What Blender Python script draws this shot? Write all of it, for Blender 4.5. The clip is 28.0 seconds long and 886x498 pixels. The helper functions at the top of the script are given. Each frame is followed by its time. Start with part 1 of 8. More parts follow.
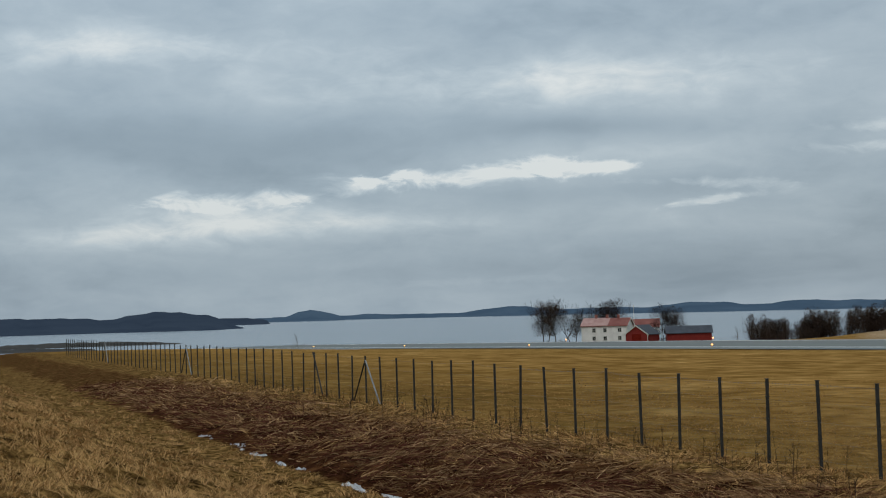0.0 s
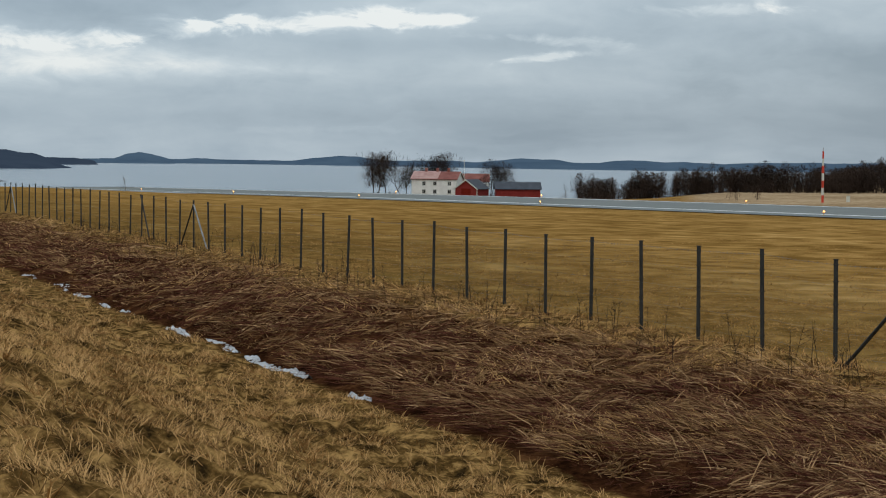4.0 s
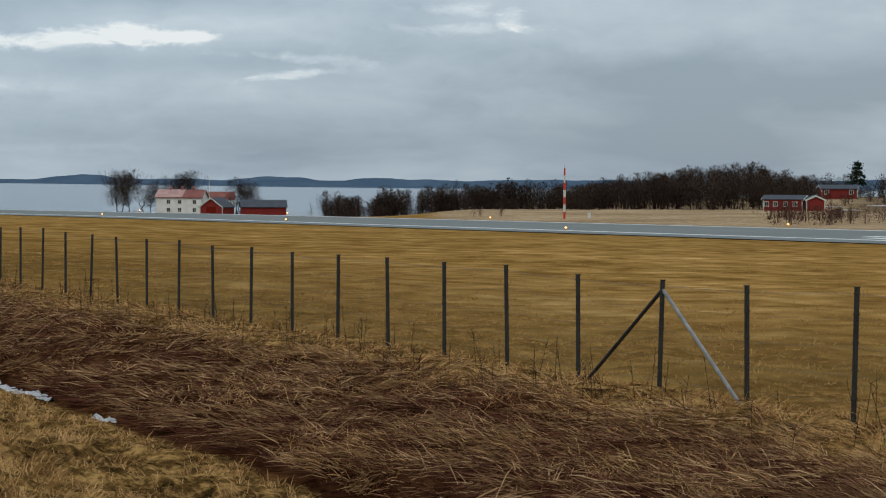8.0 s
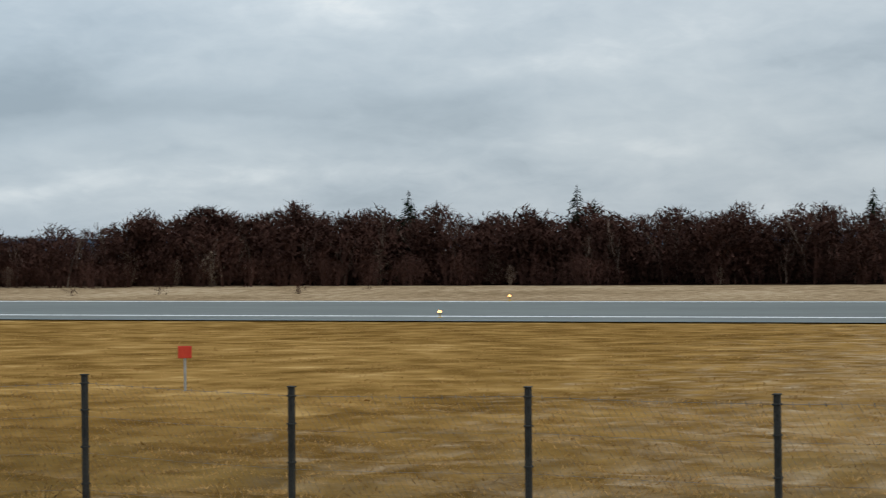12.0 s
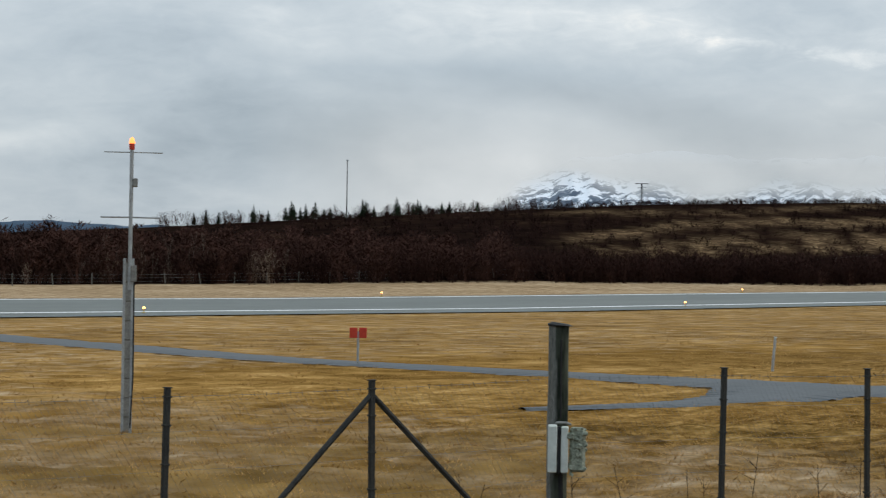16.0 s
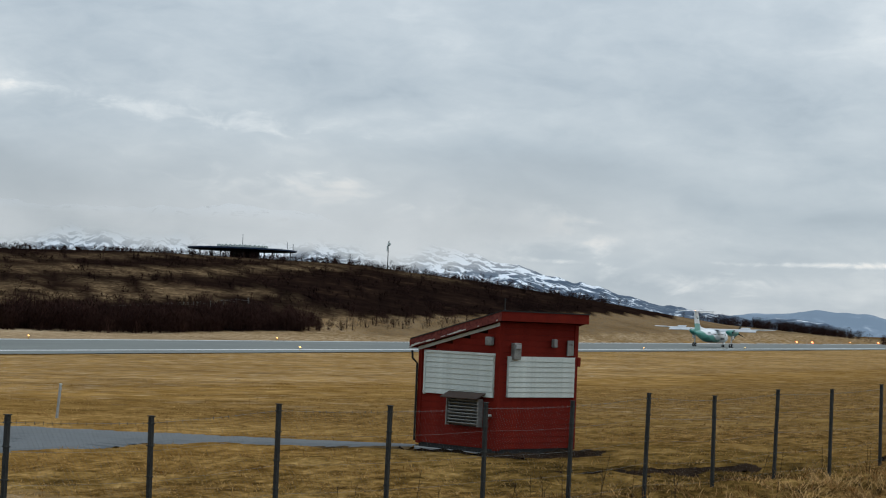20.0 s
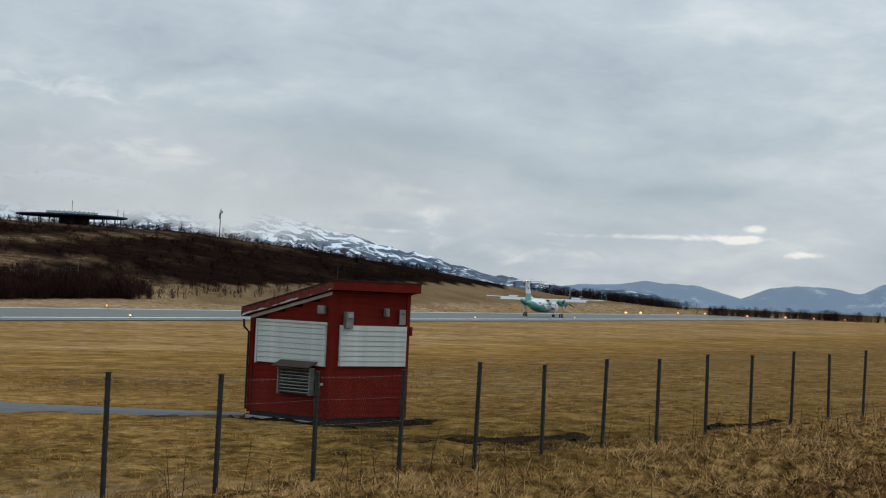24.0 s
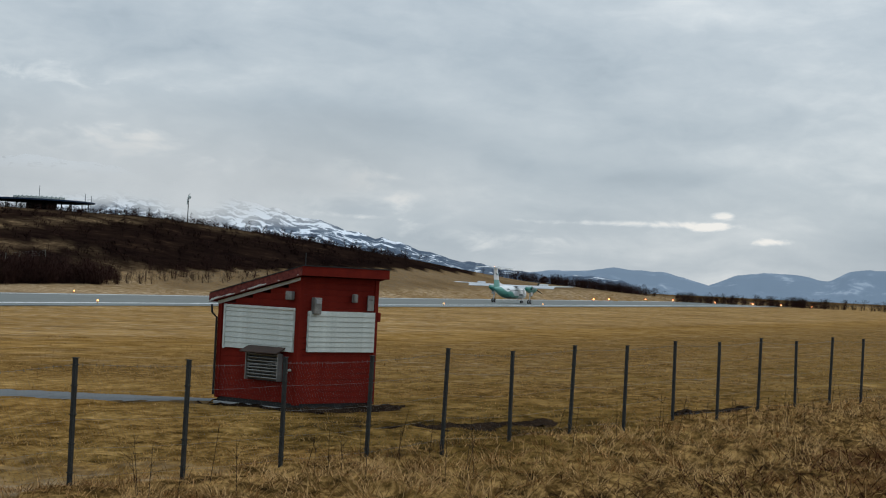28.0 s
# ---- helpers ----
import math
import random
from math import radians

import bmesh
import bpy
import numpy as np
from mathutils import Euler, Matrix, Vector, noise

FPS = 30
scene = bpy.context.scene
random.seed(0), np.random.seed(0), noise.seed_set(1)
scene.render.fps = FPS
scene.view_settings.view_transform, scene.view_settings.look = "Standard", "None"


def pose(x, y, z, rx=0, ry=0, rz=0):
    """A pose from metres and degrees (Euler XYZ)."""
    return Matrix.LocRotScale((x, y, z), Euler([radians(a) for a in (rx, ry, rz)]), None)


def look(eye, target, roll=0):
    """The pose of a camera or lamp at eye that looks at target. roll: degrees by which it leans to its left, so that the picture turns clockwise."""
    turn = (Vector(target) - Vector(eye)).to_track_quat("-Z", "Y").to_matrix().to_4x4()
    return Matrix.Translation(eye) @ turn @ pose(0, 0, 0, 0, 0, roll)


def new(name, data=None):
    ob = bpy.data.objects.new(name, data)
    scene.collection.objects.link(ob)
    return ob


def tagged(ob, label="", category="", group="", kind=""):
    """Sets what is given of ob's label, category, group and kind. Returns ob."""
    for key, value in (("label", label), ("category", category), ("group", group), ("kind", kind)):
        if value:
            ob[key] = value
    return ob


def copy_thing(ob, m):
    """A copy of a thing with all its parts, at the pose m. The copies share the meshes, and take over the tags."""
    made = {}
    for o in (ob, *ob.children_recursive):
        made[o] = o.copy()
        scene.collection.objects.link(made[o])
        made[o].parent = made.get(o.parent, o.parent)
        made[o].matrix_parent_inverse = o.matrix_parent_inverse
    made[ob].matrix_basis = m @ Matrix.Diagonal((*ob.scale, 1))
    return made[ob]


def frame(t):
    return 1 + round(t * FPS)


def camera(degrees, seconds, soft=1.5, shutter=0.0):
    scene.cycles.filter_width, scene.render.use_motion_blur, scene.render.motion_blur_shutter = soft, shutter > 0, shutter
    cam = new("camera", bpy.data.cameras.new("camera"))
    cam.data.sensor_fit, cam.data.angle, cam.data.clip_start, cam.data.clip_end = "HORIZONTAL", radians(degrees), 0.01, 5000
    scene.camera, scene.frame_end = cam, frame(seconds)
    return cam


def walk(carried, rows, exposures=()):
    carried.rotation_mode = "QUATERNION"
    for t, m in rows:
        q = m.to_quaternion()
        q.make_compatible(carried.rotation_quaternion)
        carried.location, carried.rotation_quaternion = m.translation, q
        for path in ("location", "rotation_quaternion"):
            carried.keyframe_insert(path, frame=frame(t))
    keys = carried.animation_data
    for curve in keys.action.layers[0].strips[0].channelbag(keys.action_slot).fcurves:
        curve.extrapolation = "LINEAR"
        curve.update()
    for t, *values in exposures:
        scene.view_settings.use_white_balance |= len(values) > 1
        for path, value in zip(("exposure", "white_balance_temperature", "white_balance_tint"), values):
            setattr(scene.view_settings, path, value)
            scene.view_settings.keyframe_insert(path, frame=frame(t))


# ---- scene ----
# Camera: stands on the roadside bank and turns from the sea to the mountains.
EYE = (0.0, 0.0, 4.7)
PATH = [
    (0, -70.32, 1.90, -1.71), (0.5, -70.25, 1.78, -1.81), (1, -69.83, 1.70, -1.80), (1.5, -68.53, 1.18, -1.74),
    (2, -68.35, 0.64, -2.00), (2.5, -67.09, -2.74, -0.65), (3, -66.69, -2.45, 0.89), (3.5, -66.09, -2.59, 0.72),
    (5.5, -63.97, -1.58, -0.10), (6, -63.30, -1.53, -0.21), (6.5, -61.98, -1.47, 0.11), (7, -61.07, -1.46, 0.18),
    (7.5, -59.56, -1.70, 0.36), (8, -58.08, -1.94, 0.27), (8.5, -55.91, -1.89, 0.56), (9, -52.91, -1.85, 0.63),
    (9.5, -49.20, -1.07, 0.90), (10, -45.58, -0.18, 0.37), (10.5, -41.54, -0.29, -0.31), (11, -35.79, -0.01, -0.17),
    (11.5, -27.57, -0.15, -0.15), (13.5, 9.25, -0.25, -1.08), (14, 19.32, -0.29, 0.25), (14.5, 27.80, -0.25, 1.18),
    (15, 33.24, -0.03, 0.62), (15.5, 38.99, -0.02, 0.48), (16, 44.25, 0.06, 1.02), (16.5, 50.28, 0.27, 1.58),
    (17, 53.88, 1.31, 2.04), (17.5, 57.05, 1.84, 2.48), (18, 59.14, 2.00, 2.37), (18.5, 60.65, 1.98, 2.12),
    (19, 61.82, 1.56, 2.05), (19.5, 63.32, 1.87, 2.23), (20, 64.66, 2.02, 2.32), (20.5, 65.26, 2.01, 2.46),
    (21, 65.84, 2.13, 2.46), (21.5, 68.33, 2.30, 2.39), (22, 68.70, 1.93, 2.45), (22.5, 68.85, 1.53, 2.43),
    (24.5, 69.80, 1.34, 2.86), (25, 70.03, 1.30, 3.04), (25.5, 70.14, 1.29, 2.99), (26, 70.26, 1.21, 2.88),
    (26.5, 70.25, 1.30, 2.68), (27, 70.35, 1.24, 2.58), (27.5, 70.38, 1.06, 2.69), (28, 70.49, 0.97, 2.79),
]



def aim(yaw, pitch, roll):
    """Yaw clockwise from the direction square to the runway, all in degrees."""
    return pose(*EYE, 0, 0, -yaw) @ pose(0, 0, 0, 90 + pitch) @ pose(0, 0, 0, 0, 0, roll)


cam = camera(25.34, 28.0, soft=1.1, shutter=0.09)
walk(cam, [(t, aim(a, b, c)) for t, a, b, c in PATH], [(0, -0.36, 6700, 10), (1.8, -0.38, 6700, 10), (3, -0.08, 6850, 11), (6, -0.18, 6650, 11), (9, -0.10, 6700, 11), (11, -0.05, 6500, 10), (14, 0.12, 6650, 11), (18, 0.05, 6500, 10), (22, -0.05, 6450, 10), (28, -0.08, 6450, 10)])

# ---- world, sun ----
world = bpy.data.worlds.new("world")
scene.world = world
world.use_nodes = True
wn, wl = world.node_tree.nodes, world.node_tree.links
wn.clear()


def wnode(kind, **values):
    n = wn.new(kind)
    for key, value in values.items():
        n.inputs[key].default_value = value
    return n


def wmath(op, a, b=None, c=None):
    n = wn.new("ShaderNodeMath")
    n.operation = op
    for k, v in enumerate((a, b, c)):
        if v is None:
            continue
        if isinstance(v, (int, float)):
            n.inputs[k].default_value = v
        else:
            wl.new(v, n.inputs[k])
    return n.outputs[0]


def wramp(fac, stops):
    n = wn.new("ShaderNodeValToRGB")
    while len(n.color_ramp.elements) < len(stops):
        n.color_ramp.elements.new(0.5)
    for e, (at, col) in zip(n.color_ramp.elements, stops):
        e.position, e.color = at, (*col, 1)
    wl.new(fac, n.inputs[0])
    return n.outputs[0]


def wmix(mode, fac, a, b):
    n = wn.new("ShaderNodeMix")
    n.data_type, n.blend_type = "RGBA", mode
    for k, v in ((0, fac), (6, a), (7, b)):
        if isinstance(v, (int, float)):
            n.inputs[k].default_value = v
        elif isinstance(v, tuple):
            n.inputs[k].default_value = (*v, 1)
        else:
            wl.new(v, n.inputs[k])
    return n.outputs[2]


wtc = wn.new("ShaderNodeTexCoord")
wsep = wn.new("ShaderNodeSeparateXYZ")
wl.new(wtc.outputs["Generated"], wsep.inputs[0])
# cloud deck: the direction met with a flat layer
lift = wmath("ADD", wmath("MAXIMUM", wsep.outputs[2], 0.0), 0.14)
wcomb = wn.new("ShaderNodeCombineXYZ")
wl.new(wmath("DIVIDE", wsep.outputs[0], lift), wcomb.inputs[0])
wl.new(wmath("DIVIDE", wsep.outputs[1], lift), wcomb.inputs[1])


def wnoise(scale, detail, rough, distort, shift):
    mp = wn.new("ShaderNodeMapping")
    mp.inputs["Location"].default_value = shift
    wl.new(wcomb.outputs[0], mp.inputs[0])
    n = wnode("ShaderNodeTexNoise", Scale=scale, Detail=detail, Roughness=rough, Distortion=distort)
    wl.new(mp.outputs[0], n.inputs["Vector"])
    return n.outputs[0]


# a finer noise bends the layers, so that they billow
wtn = wnode("ShaderNodeTexNoise", Scale=9.0, Detail=5.0, Roughness=0.55)
wl.new(wtc.outputs["Generated"], wtn.inputs["Vector"])
wbend = wn.new("ShaderNodeVectorMath")
wbend.operation = "MULTIPLY_ADD"
wl.new(wtn.outputs["Color"], wbend.inputs[0])
wbend.inputs[1].default_value = (1.1, 1.1, 0.0)
wl.new(wcomb.outputs[0], wbend.inputs[2])
wcomb = wbend
azimuth = wmath("ARCTAN2", wsep.outputs[0], wsep.outputs[1])
height = wmath("ARCSINE", wsep.outputs[2])


big = wnoise(0.62, 4.0, 0.45, 0.15, (3.1, 1.7, 0.0))
mid = wnoise(2.0, 6.0, 0.5, 0.2, (7.3, 2.2, 1.0))
# layers seen edge-on near the horizon: long in azimuth, thin in height
wflat = wn.new("ShaderNodeCombineXYZ")
wl.new(wmath("MULTIPLY", azimuth, 12.0), wflat.inputs[0])
wl.new(wmath("MULTIPLY", height, 30.0), wflat.inputs[1])


def wlayer(scale, detail, rough, distort, shift):
    mp = wn.new("ShaderNodeMapping")
    mp.inputs["Location"].default_value = shift
    wl.new(wflat.outputs[0], mp.inputs[0])
    n = wnode("ShaderNodeTexNoise", Scale=scale, Detail=detail, Roughness=rough, Distortion=distort)
    wl.new(mp.outputs[0], n.inputs["Vector"])
    return n.outputs[0]


layers = wlayer(0.55, 3.0, 0.45, 0.4, (4.0, 9.0, 0.0))
wisps = wlayer(1.5, 5.0, 0.55, 0.7, (1.0, 3.0, 2.0))
tatters = wlayer(3.4, 6.0, 0.62, 0.6, (8.0, 1.0, 5.0))
ragged = wmath("ADD", wmath("MULTIPLY", wmath("SUBTRACT", wisps, 0.5), 2.6), wmath("MULTIPLY", wmath("SUBTRACT", tatters, 0.5), 2.2))
deck = wmath("ADD", wmath("MULTIPLY_ADD", big, 0.30, 0.06), wmath("MULTIPLY", mid, 0.16))
deck = wmath("ADD", deck, wmath("MULTIPLY_ADD", layers, 0.28, wmath("MULTIPLY_ADD", wisps, 0.12, wmath("MULTIPLY", wmath("SUBTRACT", tatters, 0.4), 0.10))))


def mound(az, el, wide, tall, slope):
    off = wmath("SUBTRACT", azimuth, radians(az))
    a = wmath("DIVIDE", off, radians(wide))
    e = wmath("DIVIDE", wmath("SUBTRACT", wmath("SUBTRACT", height, radians(el)), wmath("MULTIPLY", off, slope)), radians(tall))
    return wmath("EXPONENT", wmath("MULTIPLY", wmath("ADD", wmath("MULTIPLY", a, a), wmath("MULTIPLY", e, e)), -1.0))


def gap(az, el, wide, tall, slope, amount):
    """A torn bright opening in the cloud round a direction, in degrees."""
    global deck
    near = mound(az, el, wide * 1.35, tall * 1.7, slope)
    torn = wmath("MULTIPLY_ADD", near, 1.7, wmath("SUBTRACT", wmath("MULTIPLY", ragged, 1.35), 0.82))
    torn = wmath("MINIMUM", wmath("MAXIMUM", torn, 0.0), 1.0)
    torn = wmath("MULTIPLY", torn, wmath("MINIMUM", wmath("MULTIPLY", near, 2.5), 1.0))
    deck = wmath("MULTIPLY_ADD", torn, amount, deck)


def shade(az, el, wide, tall, slope, amount):
    """A soft thicker (or, with a positive amount, thinner) stretch of the cloud."""
    global deck
    soft = wmath("MULTIPLY_ADD", ragged, 0.34, 0.95)
    deck = wmath("MULTIPLY_ADD", wmath("MULTIPLY", mound(az, el, wide, tall, slope), soft), amount, deck)


# over the sea: a long bright rift climbing to the right, dark rolls above and below it
gap(-76.4, 3.5, 2.0, 0.24, 0.03, 0.15)
gap(-73.0, 3.72, 1.6, 0.22, 0.13, 0.17)
gap(-69.6, 4.05, 2.5, 0.27, 0.06, 0.20)
gap(-66.3, 4.12, 1.7, 0.16, 0.0, 0.18)
shade(-77.6, 2.75, 3.6, 0.55, 0.06, 0.25)
shade(-72.6, 2.75, 3.0, 0.45, 0.0, 0.12)
gap(-62.7, 3.05, 1.2, 0.09, 0.09, 0.138)
gap(-62.4, 3.58, 1.9, 0.12, -0.05, 0.125)
gap(-58.6, 5.02, 1.6, 0.14, -0.04, 0.085)
gap(-57.7, 4.42, 2.0, 0.14, 0.0, 0.085)
gap(-56.0, 4.68, 0.5, 0.24, 0.0, 0.11)
shade(-77.0, 5.1, 7.0, 0.85, -0.05, -0.12)
shade(-66.0, 5.35, 3.8, 0.40, -0.02, -0.14)
shade(-66.5, 3.35, 4.2, 0.42, 0.03, -0.10)
shade(-67.0, 6.7, 5.5, 0.75, 0.0, 0.16)
gap(-69.0, 0.95, 2.4, 0.10, 0.0, 0.037)
shade(-60.0, 0.9, 8.5, 0.85, 0.0, -0.12)
shade(-79.5, 7.9, 4.0, 0.6, 0.0, 0.14)
shade(-71.0, 4.1, 5.0, 0.45, 0.06, 0.06)
shade(-75.0, 1.4, 8.0, 0.55, 0.0, -0.052)
# square to the runway: a grey roll over a pale strip
shade(-44.0, 2.9, 9.0, 0.6, 0.0, -0.10)
shade(-43.0, 3.0, 10.0, 2.6, 0.0, -0.07)
shade(-30.0, 3.9, 12.0, 0.9, 0.0, -0.104)
shade(-49.5, 1.3, 4.5, 1.4, 0.0, -0.11)
shade(-41.0, 1.5, 8.0, 0.4, 0.0, 0.039)
shade(-21.0, 2.0, 6.0, 0.42, -0.02, 0.10)
shade(-33.0, 1.6, 6.0, 0.35, 0.0, 0.078)
shade(8.0, 4.0, 16.0, 0.75, 0.0, -0.078)
shade(9.0, 2.3, 12.0, 0.5, 0.0, 0.04)
shade(24.0, 5.5, 9.0, 1.2, 0.0, -0.06)
# over the hill and the mountain
shade(42.5, 3.0, 6.0, 1.0, 0.0, -0.09)
shade(45.0, 5.0, 4.5, 0.7, -0.08, -0.11)
shade(52.0, 6.4, 7.0, 0.7, -0.06, 0.078)
gap(57.0, 5.6, 4.0, 0.22, -0.10, 0.062)
shade(52.0, 3.6, 3.4, 0.8, -0.1, -0.13)
gap(61.0, 3.4, 3.0, 0.40, -0.05, 0.112)
gap(65.5, 2.7, 3.2, 0.55, -0.04, 0.100)
shade(69.0, 4.4, 5.5, 0.65, -0.06, -0.104)
shade(76.0, 3.3, 4.5, 0.4, 0.0, -0.078)
gap(67.9, 1.8, 1.0, 0.07, -0.03, 0.12)
gap(72.0, 1.35, 3.0, 0.25, 0.0, 0.07)
gap(75.3, 1.95, 2.4, 0.07, 0.02, 0.12)
gap(78.2, 1.95, 0.45, 0.07, 0.1, 0.16)
gap(78.55, 2.3, 0.3, 0.07, 0.0, 0.13)
gap(79.95, 1.58, 0.6, 0.09, 0.08, 0.15)
shade(82.5, 1.5, 2.2, 0.7, 0.0, -0.104)
land_side = wmath("MINIMUM", wmath("MAXIMUM", wmath("MULTIPLY", wmath("SUBTRACT", azimuth, radians(40)), 3.0), 0.0), 1.0)
deck = wmath("MULTIPLY_ADD", land_side, 0.03, deck)
cloud = wramp(deck, [(0.36, (0.30, 0.365, 0.425)), (0.46, (0.42, 0.49, 0.55)), (0.54, (0.51, 0.575, 0.625)), (0.60, (0.62, 0.675, 0.71)), (0.70, (0.90, 0.89, 0.86))])
# the cloud is bluer towards the sea
sea_side = wmath("SMOOTH_MIN", wmath("MAXIMUM", wmath("MULTIPLY", wmath("ADD", azimuth, radians(10)), -0.95), 0.0), 1.0, 0.1)
cloud = wmix("MULTIPLY", sea_side, cloud, (0.89, 0.98, 1.06))
# overcast skies brighten towards the zenith
up = wmath("MAXIMUM", wsep.outputs[2], 0.0)
gain = wmath("ADD", 1.0, wmath("MULTIPLY", up, 0.9))
wsky = wn.new("ShaderNodeTexSky")
wsky.sky_type, wsky.sun_disc = "NISHITA", False
wsky.sun_elevation, wsky.sun_rotation = radians(24), radians(130)
thin = wmix("MULTIPLY", 1.0, wsky.outputs[0], (0.1, 0.1, 0.1))
whole = wmix("MIX", 0.93, thin, cloud)
gcol = wn.new("ShaderNodeCombineXYZ")
for k in range(3):
    wl.new(gain, gcol.inputs[k])
whole = wmix("MULTIPLY", 1.0, whole, gcol.outputs[0])
wbg = wnode("ShaderNodeBackground", Strength=1.0)
wl.new(whole, wbg.inputs[0])
wout = wn.new("ShaderNodeOutputWorld")
wl.new(wbg.outputs[0], wout.inputs[0])

sun = new("sun", bpy.data.lights.new("sun", "SUN"))
sun.data.energy, sun.data.angle, sun.data.color = 0.7, radians(25), (1.0, 0.96, 0.9)
sun.matrix_world = look((0, 0, 300), (-70, 60, 200))

# ---- materials ----
def node_set(m):
    return m.node_tree.nodes, m.node_tree.links


def surface(name, dark, light, rough=0.85, scale=6.0, fine=60.0, bump=0.3, depth=0.01, metal=0.0, stretch=(1, 1, 1), spec=0.2, island=0.0, world_space=False, detail=6.0):
    """A surface that varies between two colours at two scales, with fine relief."""
    m = bpy.data.materials.new(name)
    m.use_nodes = True
    n, l = node_set(m)
    b = n["Principled BSDF"]
    b.inputs["Metallic"].default_value = metal
    b.inputs["Specular IOR Level"].default_value = spec
    if world_space:
        vec = n.new("ShaderNodeNewGeometry").outputs["Position"]
    else:
        vec = n.new("ShaderNodeTexCoord").outputs["Object"]
    mp = n.new("ShaderNodeMapping")
    mp.inputs["Scale"].default_value = stretch
    l.new(vec, mp.inputs[0])
    outs = []
    for s, d in ((scale, detail), (fine, 3.0)):
        t = n.new("ShaderNodeTexNoise")
        t.inputs["Scale"].default_value, t.inputs["Detail"].default_value, t.inputs["Roughness"].default_value = s, d, 0.62
        l.new(mp.outputs[0], t.inputs["Vector"])
        outs.append(t.outputs[0])
    add = n.new("ShaderNodeMath")
    add.operation = "MULTIPLY_ADD"
    l.new(outs[0], add.inputs[0])
    add.inputs[1].default_value = 0.62
    half = n.new("ShaderNodeMath")
    half.operation = "MULTIPLY"
    l.new(outs[1], half.inputs[0])
    half.inputs[1].default_value = 0.38
    l.new(half.outputs[0], add.inputs[2])
    value = add.outputs[0]
    if island:
        geo = n.new("ShaderNodeNewGeometry")
        ob = n.new("ShaderNodeObjectInfo")
        both = n.new("ShaderNodeMath")
        both.operation = "ADD"
        l.new(geo.outputs["Random Per Island"], both.inputs[0])
        l.new(ob.outputs["Random"], both.inputs[1])
        shift = n.new("ShaderNodeMath")
        shift.operation = "MULTIPLY_ADD"
        l.new(both.outputs[0], shift.inputs[0])
        shift.inputs[1].default_value = island * 0.5
        base = n.new("ShaderNodeMath")
        base.operation = "SUBTRACT"
        l.new(value, base.inputs[0])
        base.inputs[1].default_value = island * 0.5
        l.new(base.outputs[0], shift.inputs[2])
        value = shift.outputs[0]
    r = n.new("ShaderNodeValToRGB")
    r.color_ramp.elements[0].position, r.color_ramp.elements[0].color = 0.36, (*dark, 1)
    r.color_ramp.elements[1].position, r.color_ramp.elements[1].color = 0.64, (*light, 1)
    l.new(value, r.inputs[0])
    l.new(r.outputs[0], b.inputs["Base Color"])
    rr = n.new("ShaderNodeMapRange")
    rr.inputs[3].default_value, rr.inputs[4].default_value = max(rough - 0.1, 0.02), min(rough + 0.1, 1)
    l.new(outs[0], rr.inputs[0])
    l.new(rr.outputs[0], b.inputs["Roughness"])
    if bump:
        bp = n.new("ShaderNodeBump")
        bp.inputs["Strength"].default_value, bp.inputs["Distance"].default_value = bump, depth
        l.new(value if not island else outs[1], bp.inputs["Height"])
        l.new(bp.outputs[0], b.inputs["Normal"])
    return m


def glowing(name, colour, strength):
    m = bpy.data.materials.new(name)
    m.use_nodes = True
    b = m.node_tree.nodes["Principled BSDF"]
    b.inputs["Base Color"].default_value = (*colour, 1)
    b.inputs["Emission Color"].default_value = (*colour, 1)
    b.inputs["Emission Strength"].default_value = strength
    return m


RED_WOOD = surface("red_wood", (0.108, 0.0085, 0.005), (0.172, 0.0165, 0.009), 0.8, 3.0, 40.0, 0.4, 0.004, spec=0.06)
WHITE_WOOD = surface("white_wood", (0.43, 0.45, 0.40), (0.60, 0.62, 0.56), 0.7, 3.0, 40.0, 0.3, 0.003)
GALV = surface("galvanised_steel", (0.13, 0.14, 0.14), (0.30, 0.31, 0.31), 0.55, 4.0, 30.0, 0.1, 0.002, 0.15)
DARK_STEEL = surface("dark_steel", (0.018, 0.018, 0.016), (0.048, 0.047, 0.042), 0.75, 5.0, 40.0, 0.1, 0.002, 0.0, spec=0.15)
ASPHALT = surface("asphalt", (0.095, 0.103, 0.092), (0.155, 0.166, 0.149), 0.62, 0.15, 2.0, 0.15, 0.01, world_space=True, stretch=(0.25, 1, 1))
LINE_PAINT = surface("line_paint", (0.6, 0.6, 0.59), (0.82, 0.82, 0.8), 0.7, 1.0, 8.0, 0.1, 0.004, world_space=True)
CONCRETE = surface("concrete", (0.25, 0.25, 0.24), (0.38, 0.37, 0.35), 0.9, 4.0, 50.0, 0.3, 0.004)

# ---- helpers for meshes ----
def mesh_from(name, verts, faces, material=None):
    me = bpy.data.meshes.new(name)
    me.from_pydata([tuple(v) for v in verts], [], [tuple(f) for f in faces])
    if material:
        me.materials.append(material)
    return me


def from_arrays(name, verts, faces, material):
    """A mesh from numpy arrays: verts (n, 3), faces (m, 3 or 4)."""
    me = bpy.data.meshes.new(name)
    k = faces.shape[1]
    me.vertices.add(len(verts))
    me.vertices.foreach_set("co", np.ascontiguousarray(verts, dtype=np.float32).ravel())
    me.loops.add(faces.size)
    me.loops.foreach_set("vertex_index", np.ascontiguousarray(faces, dtype=np.int32).ravel())
    me.polygons.add(len(faces))
    me.polygons.foreach_set("loop_start", np.arange(0, faces.size, k, dtype=np.int32))
    me.update(calc_edges=True)
    me.validate()
    me.materials.append(material)
    return me


